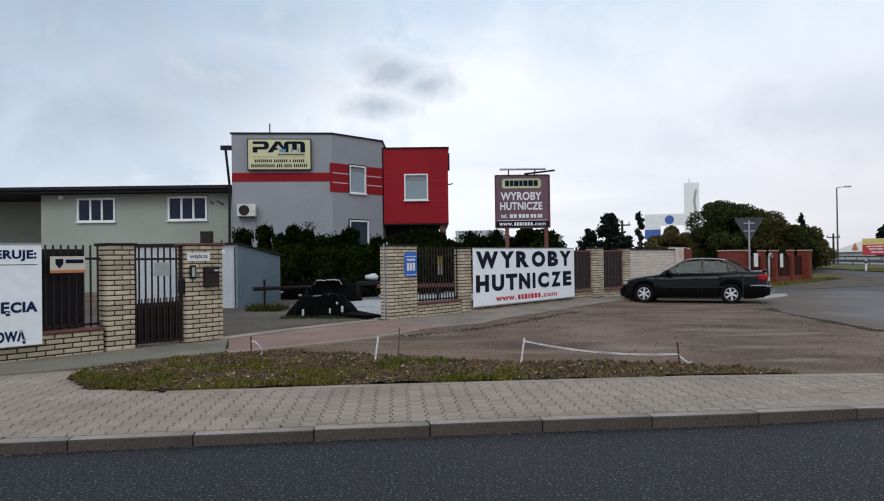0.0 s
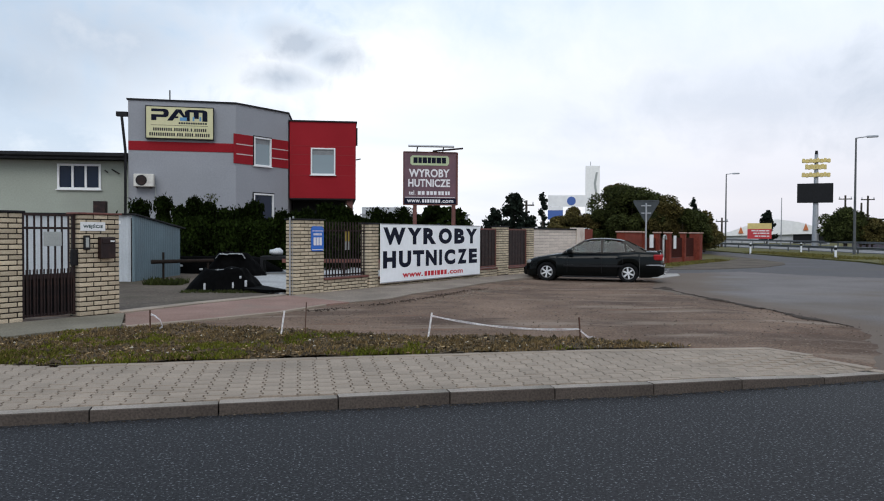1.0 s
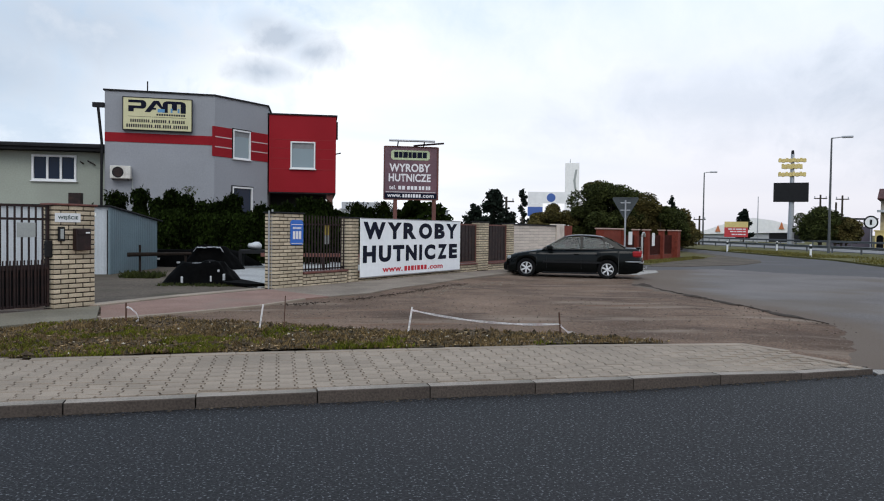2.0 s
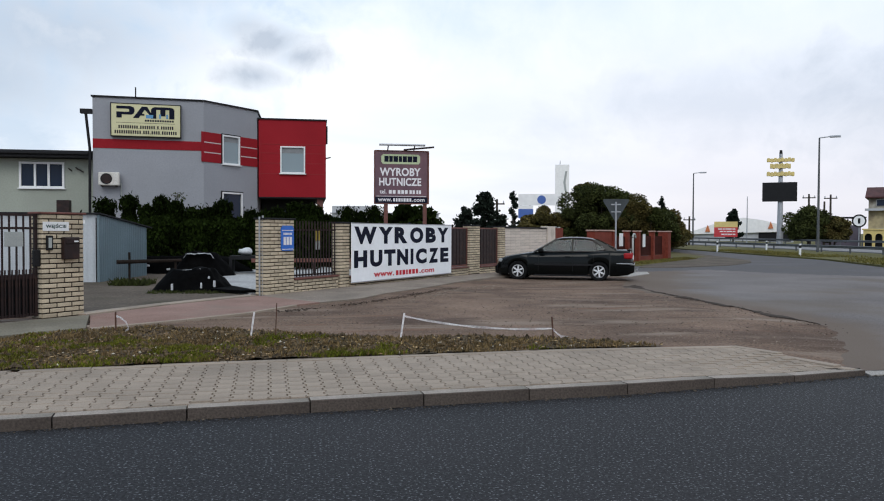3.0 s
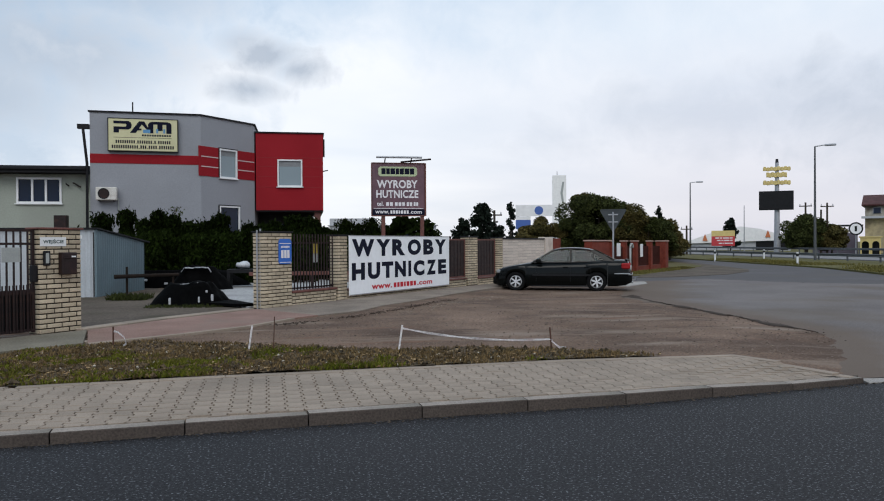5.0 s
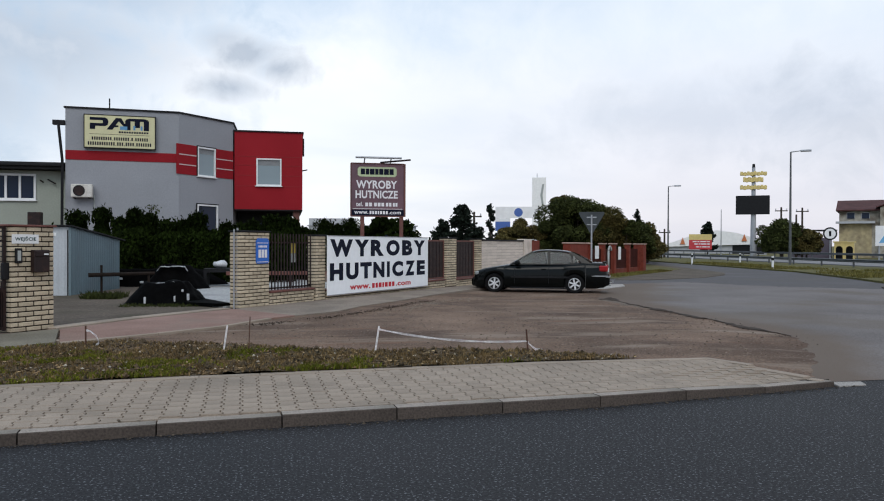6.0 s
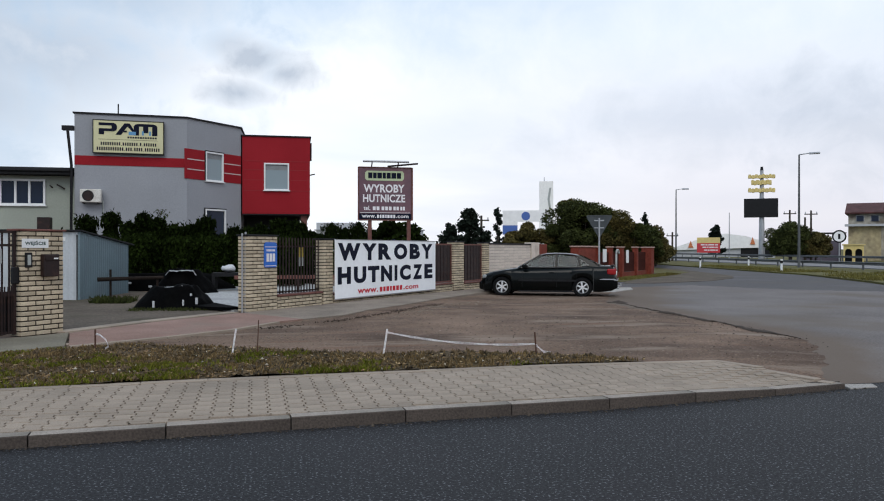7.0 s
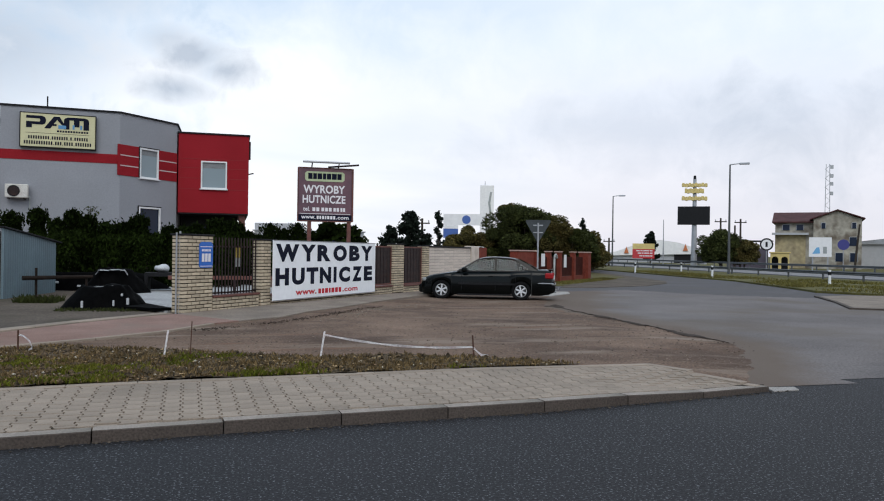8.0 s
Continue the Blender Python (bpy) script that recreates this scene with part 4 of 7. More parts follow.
def cut(ob, *cutters):
    """Openings through a wall: each cutter is a bmesh box and its pose."""
    for bm, m in cutters:
        c = part("cutter", bm, M_BLACK)
        c.matrix_world = m
        mod = ob.modifiers.new("opening", "BOOLEAN")
        mod.object, mod.solver = c, "EXACT"
        bpy.context.view_layer.update()
        me = bpy.data.meshes.new_from_object(ob.evaluated_get(bpy.context.evaluated_depsgraph_get()))
        ob.modifiers.remove(mod)
        ob.data = me
        bpy.data.objects.remove(c)


def office():
    t = thing("office_building", "grey rendered office building with red bands and a red block", "building", pose(0, 0, 0))
    A, B, C = (-9.45, 36.0), (-4.78, 36.4), (-2.57, 39.0)
    bm = bmesh.new()
    prism(bm, [A, B, C, (-2.57, 47), (-9.45, 47)], "z", -0.1, 7.5)
    wall = part("wall", bm, M_STUCCO, t)
    bm = bmesh.new()
    prism(bm, [(A[0] - 0.06, A[1] - 0.06), (B[0] + 0.02, B[1] - 0.06), (C[0] + 0.06, C[1] - 0.04), (C[0] + 0.06, 47.06), (A[0] - 0.06, 47.06)], "z", 7.5, 7.57)
    part("roof", bm, M_ROOF, t, "dark parapet capping")
    # front face frame: local x along A-B
    ang = math.degrees(math.atan2(B[1] - A[1], B[0] - A[0]))
    f1 = pose(A[0], A[1], 0, 0, 0, ang)
    ang2 = math.degrees(math.atan2(C[1] - B[1], C[0] - B[0]))
    f2 = pose(B[0], B[1], 0, 0, 0, ang2)
    L1 = math.hypot(B[0] - A[0], B[1] - A[1])
    b = part("red_band", boxes((0, L1 - 0.1, -0.02, 0.03, 5.25, 5.66)), M_STUCCO_RED, t)
    b.matrix_local = f1
    field = b = part("red_field", boxes((-0.12, 3.41, -0.025, 0.03, 4.76, 6.13)), M_STUCCO_RED, t)
    b.matrix_local = f2
    for z in (5.20, 5.66):
        for x0, x1 in ((0.0, 1.02), (2.28, 3.38)):
            s = part("pale_stripe", boxes((x0, x1, -0.032, -0.02, z - 0.025, z + 0.025)), M_STRIPE, t)
            s.matrix_local = f2
    window(t, 1.12, 4.74, 6.12, blind=0.25, m=f2 @ Matrix.Translation((1.10, -0.02, 0)))
    window(t, 1.3, 1.2, 3.43, m=f2 @ Matrix.Translation((1.08, -0.02, 0)), name="window")
    # black strips on the wall paint the shade in the window recess, top and left
    for z0, z1, x0 in ((4.74, 6.12, 1.10), (1.2, 3.43, 1.08)):
        s = part("reveal", boxes((-0.05, 1.35 if x0 < 1.1 else 1.17, -0.03, -0.005, z1, z1 + 0.05), (-0.06, -0.0, -0.03, -0.005, z0, z1)), M_BLACK, t)
        s.matrix_local = f2 @ Matrix.Translation((x0, -0.01, 0))
    cut(wall, (boxes((0, 1.12, -0.3, 0.35, 4.74, 6.12)), f2 @ Matrix.Translation((1.10, 0, 0))), (boxes((0, 1.3, -0.3, 0.35, 1.2, 3.43)), f2 @ Matrix.Translation((1.08, 0, 0))))
    cut(field, (boxes((0, 1.12, -0.3, 0.35, 4.74, 6.12)), f2 @ Matrix.Translation((1.10, 0, 0))))
    # red block with its dark entrance below
    y = 39.0
    bm = boxes((-2.5, 0.80, y, 46.5, 3.30, 7.13))
    red = part("red_block", bm, M_STUCCO_RED, t)
    cut(red, (boxes((0, 1.22, -0.3, 0.35, 4.47, 5.83)), Matrix.Translation((-1.45, y, 0))))
    part("red_roof", boxes((-2.55, 0.86, y - 0.05, 46.55, 7.13, 7.20)), M_ROOF, t)
    part("soffit", boxes((-2.5, 0.80, y + 0.02, 46.4, 3.24, 3.298)), M_ROOF, t)
    for z in (4.45, 4.98, 5.48, 5.92):
        for x0, x1 in (((-2.45, 0.80),) if z in (4.45, 5.92) else ((-2.45, -1.5), (-0.18, 0.80))):
            part("groove", boxes((x0, x1, y - 0.008, y + 0.01, z - 0.014, z + 0.014)), GROOVE, t)
    window(t, 1.22, 4.47, 5.83, blind=0.28, m=Matrix.Translation((-1.45, y - 0.02, 0)))
    part("entrance_wall", boxes((-2.5, 0.3, 41.5, 46, -0.1, 3.24)), M_BLACK, t, "dark recessed entrance wall")
    part("entrance_glass", boxes((-1.9, -0.6, 41.46, 41.5, 0.1, 2.7)), M_DARKGLASS, t)
    part("column", boxes((0.36, 0.66, y + 0.2, y + 0.5, -0.1, 3.24)), M_IRONRED, t, "brown column under the red block")
    # rainwater pipe with hopper at the corner
    bm = bmesh.new()
    box(bm, -9.95, -9.47, 35.9, 36.15, 6.75, 6.95)
    tube(bm, (-9.72, 35.95, 6.8), (-9.55, 35.92, 5.2), 0.06)
    tube(bm, (-9.55, 35.92, 5.2), (-9.57, 35.9, 0.1), 0.06)
    part("rainwater_pipe", bm, M_ROOF, t, "dark rainwater pipe with hopper")
    bm = bmesh.new()
    tube(bm, (-7.85, 37, 7.5), (-7.85, 37, 8.15), 0.03)
    part("roof_aerial", bm, M_ROOF, t)
    bm = bmesh.new()
    tube(bm, (0.79, 39.5, 5.3), (1.05, 39.4, 5.35), 0.03)
    part("wall_lamp", bm, M_IRON, t)
    part("wall_pipe", tube(bmesh.new(), (0.84, 39.2, 6.9), (0.84, 39.2, 6.0), 0.05), M_IRON, t)
    # board with the company mark
    s = thing("company_board", "cream board with dark blue mark on the grey wall", "sign", f1 @ Matrix.Translation((0.79, -0.2, 0)))
    part("board", boxes((0, 2.9, 0, 0.16, 5.80, 7.22), bevel=0.015), M_CREAM, s)
    part("edge_frame", boxes((-0.03, 0, -0.01, 0.17, 5.77, 7.25), (2.9, 2.93, -0.01, 0.17, 5.77, 7.25), (0, 2.9, -0.01, 0.17, 7.22, 7.25), (0, 2.9, -0.01, 0.17, 5.77, 5.80)), M_BLACK, s)
    bm = bmesh.new()
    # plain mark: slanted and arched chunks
    prism(bm, [(0.22, 6.60), (0.44, 6.60), (0.44, 6.745), (0.84, 6.745), (0.94, 6.80), (0.97, 6.90), (0.97, 6.98), (0.93, 7.07), (0.83, 7.12), (0.22, 7.12), (0.22, 7.00), (0.72, 7.00), (0.75, 6.97), (0.75, 6.89), (0.72, 6.865), (0.22, 6.865)], "y", -0.012, 0.001)
    prism(bm, [(0.90, 6.60), (1.14, 6.60), (1.22, 6.72), (1.38, 6.72), (1.38, 6.80), (1.27, 6.80), (1.40, 6.98), (1.56, 6.80), (1.76, 6.60), (1.79, 6.62), (1.50, 7.12), (1.28, 7.12)], "y", -0.012, 0.001)
    prism(bm, [(1.66, 6.60), (1.88, 6.60), (1.88, 7.0), (2.05, 7.0), (2.05, 6.72), (2.27, 6.72), (2.27, 7.0), (2.43, 7.0), (2.43, 6.60), (2.65, 6.60), (2.65, 7.0), (2.60, 7.08), (2.48, 7.12), (1.84, 7.12), (1.72, 7.08), (1.66, 7.0)], "y", -0.012, 0.001)
    part("company_mark", bm, M_INK, s)
    M_MIDBLUE = plain("mid_blue", (0.10, 0.28, 0.50))
    for x0, x1, z1 in ((1.45, 1.75, 6.76), (2.0, 2.08, 6.8), (2.30, 2.38, 6.8)):
        part("blue_mark", boxes((x0, x1, -0.014, 0.001, 6.61, z1)), M_MIDBLUE, s)
    bars(1.4, 2.62, 6.46, 6.54, -0.001, M_INK, s, [1] * 12, 0.35)
    part("rule", boxes((0.2, 2.66, -0.004, 0.001, 6.38, 6.395)), M_INK, s)
    bars(0.3, 2.6, 6.13, 6.27, -0.001, M_INK, s, [0.7] * 9 + [0.4] + [0.7] * 7 + [0.4] + [0.7] + [0.4] + [0.7] * 6, 0.4)
    bars(0.14, 2.74, 5.90, 6.05, -0.001, M_INK, s, [0.7] * 12 + [0.4] + [0.7] * 3 + [0.4] + [0.7] * 4 + [0.4] + [0.7] * 7, 0.4)
    # air conditioner
    s = thing("air_conditioner", "white outdoor air conditioner on the grey wall", "air conditioner", f1 @ Matrix.Translation((0.28, -0.42, 0)))
    part("casing", boxes((0, 0.86, 0, 0.34, 3.58, 4.16), bevel=0.03), mat("old_white_casing", (0.66, 0.64, 0.60), (0.58, 0.56, 0.52), 3, 0.5, 0.1, stain=(0.4, 0.36, 0.32), stain_scale=3, stain_amount=0.4), s)
    bm = bmesh.new()
    tube(bm, (0.33, -0.012, 3.87), (0.33, 0.004, 3.87), 0.24, sides=24)
    part("fan_grille", bm, M_BLACK, s, "round dark fan grille")
    for i in range(3):
        bm = bmesh.new()
        tube(bm, (0.33, -0.016, 3.87), (0.33, -0.010, 3.87), 0.08 + 0.06 * i, sides=20)
    part("hub_ring", bm, M_IRON, s)
    part("bracket", boxes((0.1, 0.14, 0.0, 0.42, 3.53, 3.575), (0.7, 0.74, 0.0, 0.42, 3.53, 3.575)), M_IRON, s)
    bm = bmesh.new()
    tube(bm, (0.88, 0.38, 3.7), (0.95, 0.38, 1.0), 0.025)
    part("pipe", bm, M_PLATE, s)


office()


def hall():
    t = thing("workshop_hall", "long pale workshop hall with dark sheet roof edge", "building", pose(0, 0, 0))
    wall = part("wall", boxes((-18.72, -9.5, 36.6, 46, -0.1, 4.78)), M_HALL, t)
    cut(wall, (boxes((-17.0, -15.18, 36.3, 36.9, 3.45, 4.60)), Matrix()), (boxes((-12.68, -10.8, 36.3, 36.9, 3.47, 4.63)), Matrix()))
    part("set_back_wall", boxes((-40, -18.72, 40.5, 46, -0.1, 4.78)), M_HALL, t)
    bm = bmesh.new()
    prism(bm, [(35.9, 4.80), (35.9, 5.10), (41, 5.5), (47, 5.1), (47, 4.80)], "x", -40, -9.5)
    part("roof", bm, M_ROOF, t, "dark sheet metal roof with deep edge")
    part("eaves_gutter", boxes((-40, -9.6, 35.8, 35.9, 4.92, 5.04), bevel=0.02), M_ROOF, t)
    window(t, 1.82, 3.45, 4.60, sashes=3, m=Matrix.Translation((-17.0, 36.58, 0)), w=0.09)
    window(t, 1.88, 3.47, 4.63, sashes=3, m=Matrix.Translation((-12.68, 36.58, 0)), w=0.09)
    part("wall_lamp", boxes((-17.8, -17.6, 36.4, 36.6, 4.55, 4.72), bevel=0.02), M_WHITE, t)
    bm = bmesh.new()
    tube(bm, (-10.3, 36.5, 4.4), (-9.95, 36.4, 4.2), 0.03)
    tube(bm, (-10.6, 36.5, 4.35), (-10.45, 36.4, 4.25), 0.03)
    part("cable_bracket", bm, M_IRON, t)


hall()
fl = bpy.data.objects["small_flue"]
part("shaft", boxes((-0.38, 0.12, -0.2, 0.2, 0, 2.9), bevel=0.01), M_IRON, fl)

# ---- yard ----------------------------------------------------------------
M_SHED = mat("blue_grey_sheet", (0.145, 0.205, 0.235), (0.115, 0.165, 0.19), 0.8, 0.5, 0.1, 0.2, fine=20, fine_mix=0.08, stain=(0.12, 0.15, 0.17), stain_scale=1.2)
M_SHEDDOOR = mat("pale_corrugated_sheet", (0.50, 0.53, 0.56), (0.44, 0.47, 0.50), 0.8, 0.5, 0.1, 0.1, fine=20, fine_mix=0.06)


def ribbed(L, z0, z1, pitch=0.18, deep=0.02, zr=None):
    """A trapezoid-ribbed sheet along x; zr: height at the far end when the top slopes."""
    bm = bmesh.new()
    n = int(L / pitch * 4)
    prof = [(i * pitch / 4, -deep if i % 4 in (1, 2) else 0.0) for i in range(n + 1)]
    cols = []
    for x, y in prof:
        zt = z1 + ((zr if zr is not None else z1) - z1) * x / L
        cols.append([bm.verts.new((x, yy, z)) for yy in (y, y + 0.03) for z in (z0, zt)])
    for a, b in zip(cols, cols[1:]):
        bm.faces.new((a[0], b[0], b[1], a[1])), bm.faces.new((a[2], a[3], b[3], b[2])), bm.faces.new((a[1], b[1], b[3], a[3]))
    return bm


def shed():
    t = thing("metal_shed", "blue grey sheet metal shed with a pale ribbed door", "shed", pose(-5.98, 23.3, 0.06))
    side = part("side_wall", ribbed(3.5, 0.0, 2.0, 0.14, 0.012, 1.62), M_SHED, t)
    side.matrix_local = pose(0.0, 0.0, 0, 0, 0, 79.5)
    f = part("front_wall", ribbed(4.2, 0.0, 1.98, 0.18, 0.016), M_SHEDDOOR, t, "pale ribbed front sheet")
    f.matrix_local = pose(-4.2, 0.0, 0)
    part("corner_post", boxes((-0.03, 0.03, -0.03, 0.03, 0, 1.98)), M_SHED, t)
    part("door_gap", boxes((-0.07, -0.045, -0.03, 0.0, 0.02, 1.90)), M_BLACK, t)
    bm = bmesh.new()
    prism(bm, [(-4.3, -0.12), (0.08, -0.12), (0.78, 3.6), (-4.3, 3.6)], "z", 2.0, 2.04)
    for v in bm.verts:
        v.co.z -= 0.38 * max(0, v.co.y) / 3.5
    part("roof", bm, M_ROOF, t, "dark flat roof sheet falling backwards")
    part("back_wall", boxes((-4.2, 0.6, 3.42, 3.45, 0, 1.6)), M_SHED, t)
    part("bolt_plate", boxes((-0.45, -0.36, -0.03, -0.015, 1.72, 1.82)), M_WHITE, t)


shed()
M_FOIL = mat("black_foil", (0.0028, 0.0028, 0.003), (0.002, 0.002, 0.002), 2, 0.6, 0.5, fine=8, bump_dist=0.03, spec=0.015)
M_FOILWHITE = mat("torn_pale_foil", (0.55, 0.56, 0.58), (0.45, 0.46, 0.48), 3, 0.5, 0.3)


def heap(name, cx, cy, rx, ry, h, label, flat_top=0.6, seed=1.0):
    """A sagging foil-covered heap."""
    bm = bmesh.new()
    n, rings = 48, 16
    grid = []
    for j in range(rings):
        f = j / (rings - 1)
        row = []
        for i in range(n):
            a = i * math.tau / n
            r = (1 - f) ** 0.8 * (1 + 0.13 * noise.noise(Vector((math.cos(a) * 1.5, math.sin(a) * 1.5, seed))))
            r = max(r, 0.02)
            zz = h * min(1.0, f / flat_top) * (1 + 0.18 * noise.noise(Vector((math.cos(a) * 2 * r, math.sin(a) * 2 * r, seed + f * 3))))
            zz += 0.07 * h * noise.noise(Vector((math.cos(a) * 6 * r, math.sin(a) * 6 * r, seed * 3))) * min(1, f * 4)
            r *= 1 + 0.06 * noise.noise(Vector((math.cos(a) * 5, math.sin(a) * 5, seed + f * 6)))
            row.append(bm.verts.new((cx + rx * r * math.cos(a), cy + ry * r * math.sin(a), 0.05 + zz)))
        grid.append(row)
    for a, b in zip(grid, grid[1:]):
        for i in range(n):
            bm.faces.new((a[i], a[(i + 1) % n], b[(i + 1) % n], b[i]))
    bm.faces.new(grid[-1])
    t = thing(name, label, "covered heap", pose(0, 0, 0), "foil-covered heaps in the yard")
    part("cover", bm, M_FOIL, t, smooth=True)
    return t


def fold(a, b, wide):
    """A thin crumpled strip of foil lying over a crest, its ends hanging down."""
    a, b = Vector(a), Vector(b)
    bm = bmesh.new()
    rows = []
    for i in range(25):
        f = i / 24
        c = a.lerp(b, f)
        sag = -0.14 * max(0, abs(f - 0.5) - 0.40) * 10 + 0.03 * noise.noise(Vector((f * 9, 0, a.y)))
        rows.append([bm.verts.new(c + Vector((0, wide * (g - 0.5), sag + 0.022 * noise.noise(Vector((f * 14, g * 5, a.x))) - 0.05 * abs(g - 0.6) + 0.02))) for g in (0, 0.25, 0.5, 0.75, 1)])
    for p, q in zip(rows, rows[1:]):
        for i in range(4):
            bm.faces.new((p[i], q[i], q[i + 1], p[i + 1]))
    bmesh.ops.solidify(bm, geom=bm.faces[:], thickness=0.03)
    bmesh.ops.recalc_face_normals(bm, faces=bm.faces)
    return bm


hp = heap("covered_heap", -2.85, 19.9, 1.05, 0.8, 0.58, "low heap under crumpled black foil with pale tears")
heap("covered_heap", -3.5, 26.0, 1.05, 0.8, 0.80, "taller heap under black foil with a pale top", seed=4)
hl = heap("covered_heap", -4.6, 28.4, 2.5, 0.7, 0.62, "long low row of goods under black foil", 0.4, 9.0)
for x, y, z in ((-5.6, 27.86, 0.34), (-4.9, 27.74, 0.22), (-3.7, 27.76, 0.40), (-2.9, 27.9, 0.28)):
    part("pale_tear", boxes((x, x + 0.12, y - 0.03, y, z, z + 0.07), bevel=0.01), M_FOILWHITE, hl, "torn strip of pale foil")
for (x, y, z, w, hh) in ((-3.28, 19.12, 0.16, 0.05, 0.16), (-2.6, 19.1, 0.2, 0.04, 0.14), (-2.32, 19.25, 0.22, 0.06, 0.16), (-2.45, 19.3, 0.42, 0.05, 0.06)):
    part("pale_tear", boxes((x, x + w, y - 0.04, y, z, z + hh), bevel=0.01), M_FOILWHITE, hp, "torn strip of pale foil")
part("pale_fold", fold((-3.2, 19.75, 0.60), (-2.5, 19.72, 0.62), 0.13), M_FOILWHITE, hp)
t = bpy.data.objects["covered_heap.001"]
part("pale_fold", fold((-4.0, 25.55, 0.84), (-3.05, 25.5, 0.86), 0.16), M_FOILWHITE, t, "pale foil folded over the top")
t = thing("concrete_slab", "pale worn concrete slab in the yard", "slab", pose(0, 0, 0), kind="structure")
part("slab", slab([(-2.1, 19.2), (-1.35, 18.35), (1.0, 21.6), (3.0, 26), (0, 33), (-4.6, 33), (-3.0, 24)], 0.0, 0.135), mat("pale_concrete", (0.40, 0.40, 0.40), (0.32, 0.32, 0.32), 0.7, 0.8, 0.3, fine=20, stain=(0.2, 0.2, 0.2), stain_scale=0.6), t)
t = thing("rubber_sheet", "crumpled black rubber sheet on the concrete slab", "sheet", pose(0, 0, 0))
bm = bmesh.new()
prism(bm, [(-2.35, 19.0), (-1.55, 18.35), (-1.25, 18.5), (-1.75, 19.6), (-2.1, 20.4)], "z", 0.136, 0.2)
part("sheet", bm, M_FOIL, t)
t = thing("timber_rail", "weathered brown timber rail on short posts", "timber rail", pose(-5.12, 21.8, 0))
bm = bmesh.new()
tube(bm, (0.0, -0.08, 0.74), (1.55, 0.62, 0.76), 0.06, 0.045)
M_TIMBER = mat("tarred_timber", (0.018, 0.011, 0.008), (0.010, 0.007, 0.005), 3, 0.9, 0.4, fine=20)
part("rail", bm, M_TIMBER, t)
part("post", tube(bmesh.new(), (0.28, 0.12, 0), (0.28, 0.12, 1.0), 0.032), M_TIMBER, t)
part("post", tube(bmesh.new(), (1.4, 0.6, 0), (1.4, 0.6, 0.75), 0.03), M_TIMBER, t)
t = thing("steel_beam", "rust brown steel beam lying in the yard", "beam", pose(-1.9, 25.8, 0))
part("beam", boxes((0, 4.6, 0, 0.14, 0.56, 0.68)), M_IRONRED, t)
for x in (0.2, 2.0, 4.2):
    part("trestle", boxes((x, x + 0.1, -0.1, 0.24, 0.1, 0.56)), M_IRON, t)
t = thing("white_sack", "bulging white sack on the yard", "sack", pose(-2.2, 27.2, 0))
bm = bmesh.new()
bmesh.ops.create_icosphere(bm, subdivisions=2, radius=0.5)
for v in bm.verts:
    v.co = Vector((v.co.x * 0.5, v.co.y * 0.5, 0.88 + v.co.z * 0.28 + 0.06 * noise.noise(v.co * 4)))
part("sack", bm, M_FOILWHITE, t, smooth=True)
part("pallet", boxes((-0.5, 0.5, -0.5, 0.5, 0.62, 0.74), (-0.5, -0.4, -0.5, 0.5, 0.1, 0.62), (0.4, 0.5, -0.5, 0.5, 0.1, 0.62)), M_BLACK, t)

# ---- parked saloon car --------------------------------------------------
M_CARPAINT = mat("black_green_car_paint", (0.0022, 0.0036, 0.0038), (0.0018, 0.0028, 0.0030), 2.0, 0.13, 0.0, 0.0, fine=200, fine_mix=0.05, stain=(0.004, 0.004, 0.0038), stain_scale=1.5, stain_amount=0.3, spec=0.2)
M_TYRE = mat("tyre_rubber", (0.009, 0.009, 0.010), (0.006, 0.006, 0.006), 8, 0.85, 0.2, spec=0.1)
M_ALLOY = mat("silver_alloy", (0.72, 0.73, 0.75), (0.66, 0.67, 0.69), 6, 0.35, 0.0, 0.2)
M_CARGLASS = plain("car_glass", (0.23, 0.31, 0.35), 0.02, 0.0, 0.12, 1.0)
M_CARGLASS.node_tree.nodes["Principled BSDF"].inputs["IOR"].default_value = 1.33
M_SCREENGLASS = plain("screen_glass", (0.03, 0.035, 0.037), 0.05, 0.0, 0.35)
M_SEAT = mat("dark_seat_cloth", (0.02, 0.02, 0.022), (0.014, 0.014, 0.015), 6, 0.9, 0.1)
M_LIGHT_RED = plain("red_tail_lamp", (0.30, 0.008, 0.011), 0.15)
M_LAMP = plain("clear_lamp", (0.26, 0.28, 0.29), 0.06)

deck_z = line([(-2.24, 0.70), (-2.22, 0.86), (-2.16, 0.965), (-2.05, 1.0), (-1.5, 1.005), (-1.2, 0.96), (0.9, 0.90), (1.0, 0.915), (1.35, 0.87), (1.75, 0.80), (2.0, 0.73), (2.12, 0.66), (2.2, 0.57), (2.24, 0.45)])
half_w = line([(-2.24, 0.60), (-2.2, 0.70), (-2.1, 0.78), (-1.8, 0.835), (-1.2, 0.853), (0.8, 0.853), (1.4, 0.845), (1.8, 0.80), (2.05, 0.71), (2.18, 0.60), (2.24, 0.46)])
AXLES, ARCH = (1.46, -1.177), 0.340


def sill_z(x):
    z = float(np.interp(x, (-2.24, -2.1, -1.8, 1.8, 2.1, 2.24), (0.28, 0.21, 0.17, 0.16, 0.17, 0.22)))
    for a in AXLES:
        d = abs(x - a)
        if d < ARCH:
            z = max(z, 0.298 + math.sqrt(ARCH**2 - d * d))
    return z


roof_z = line([(-1.74, 0.99), (-1.6, 1.06), (-1.38, 1.19), (-1.1, 1.325), (-0.9, 1.385), (-0.6, 1.415), (-0.25, 1.423), (0.05, 1.405), (0.22, 1.365), (0.5, 1.21), (0.8, 1.03), (1.0, 0.91)])


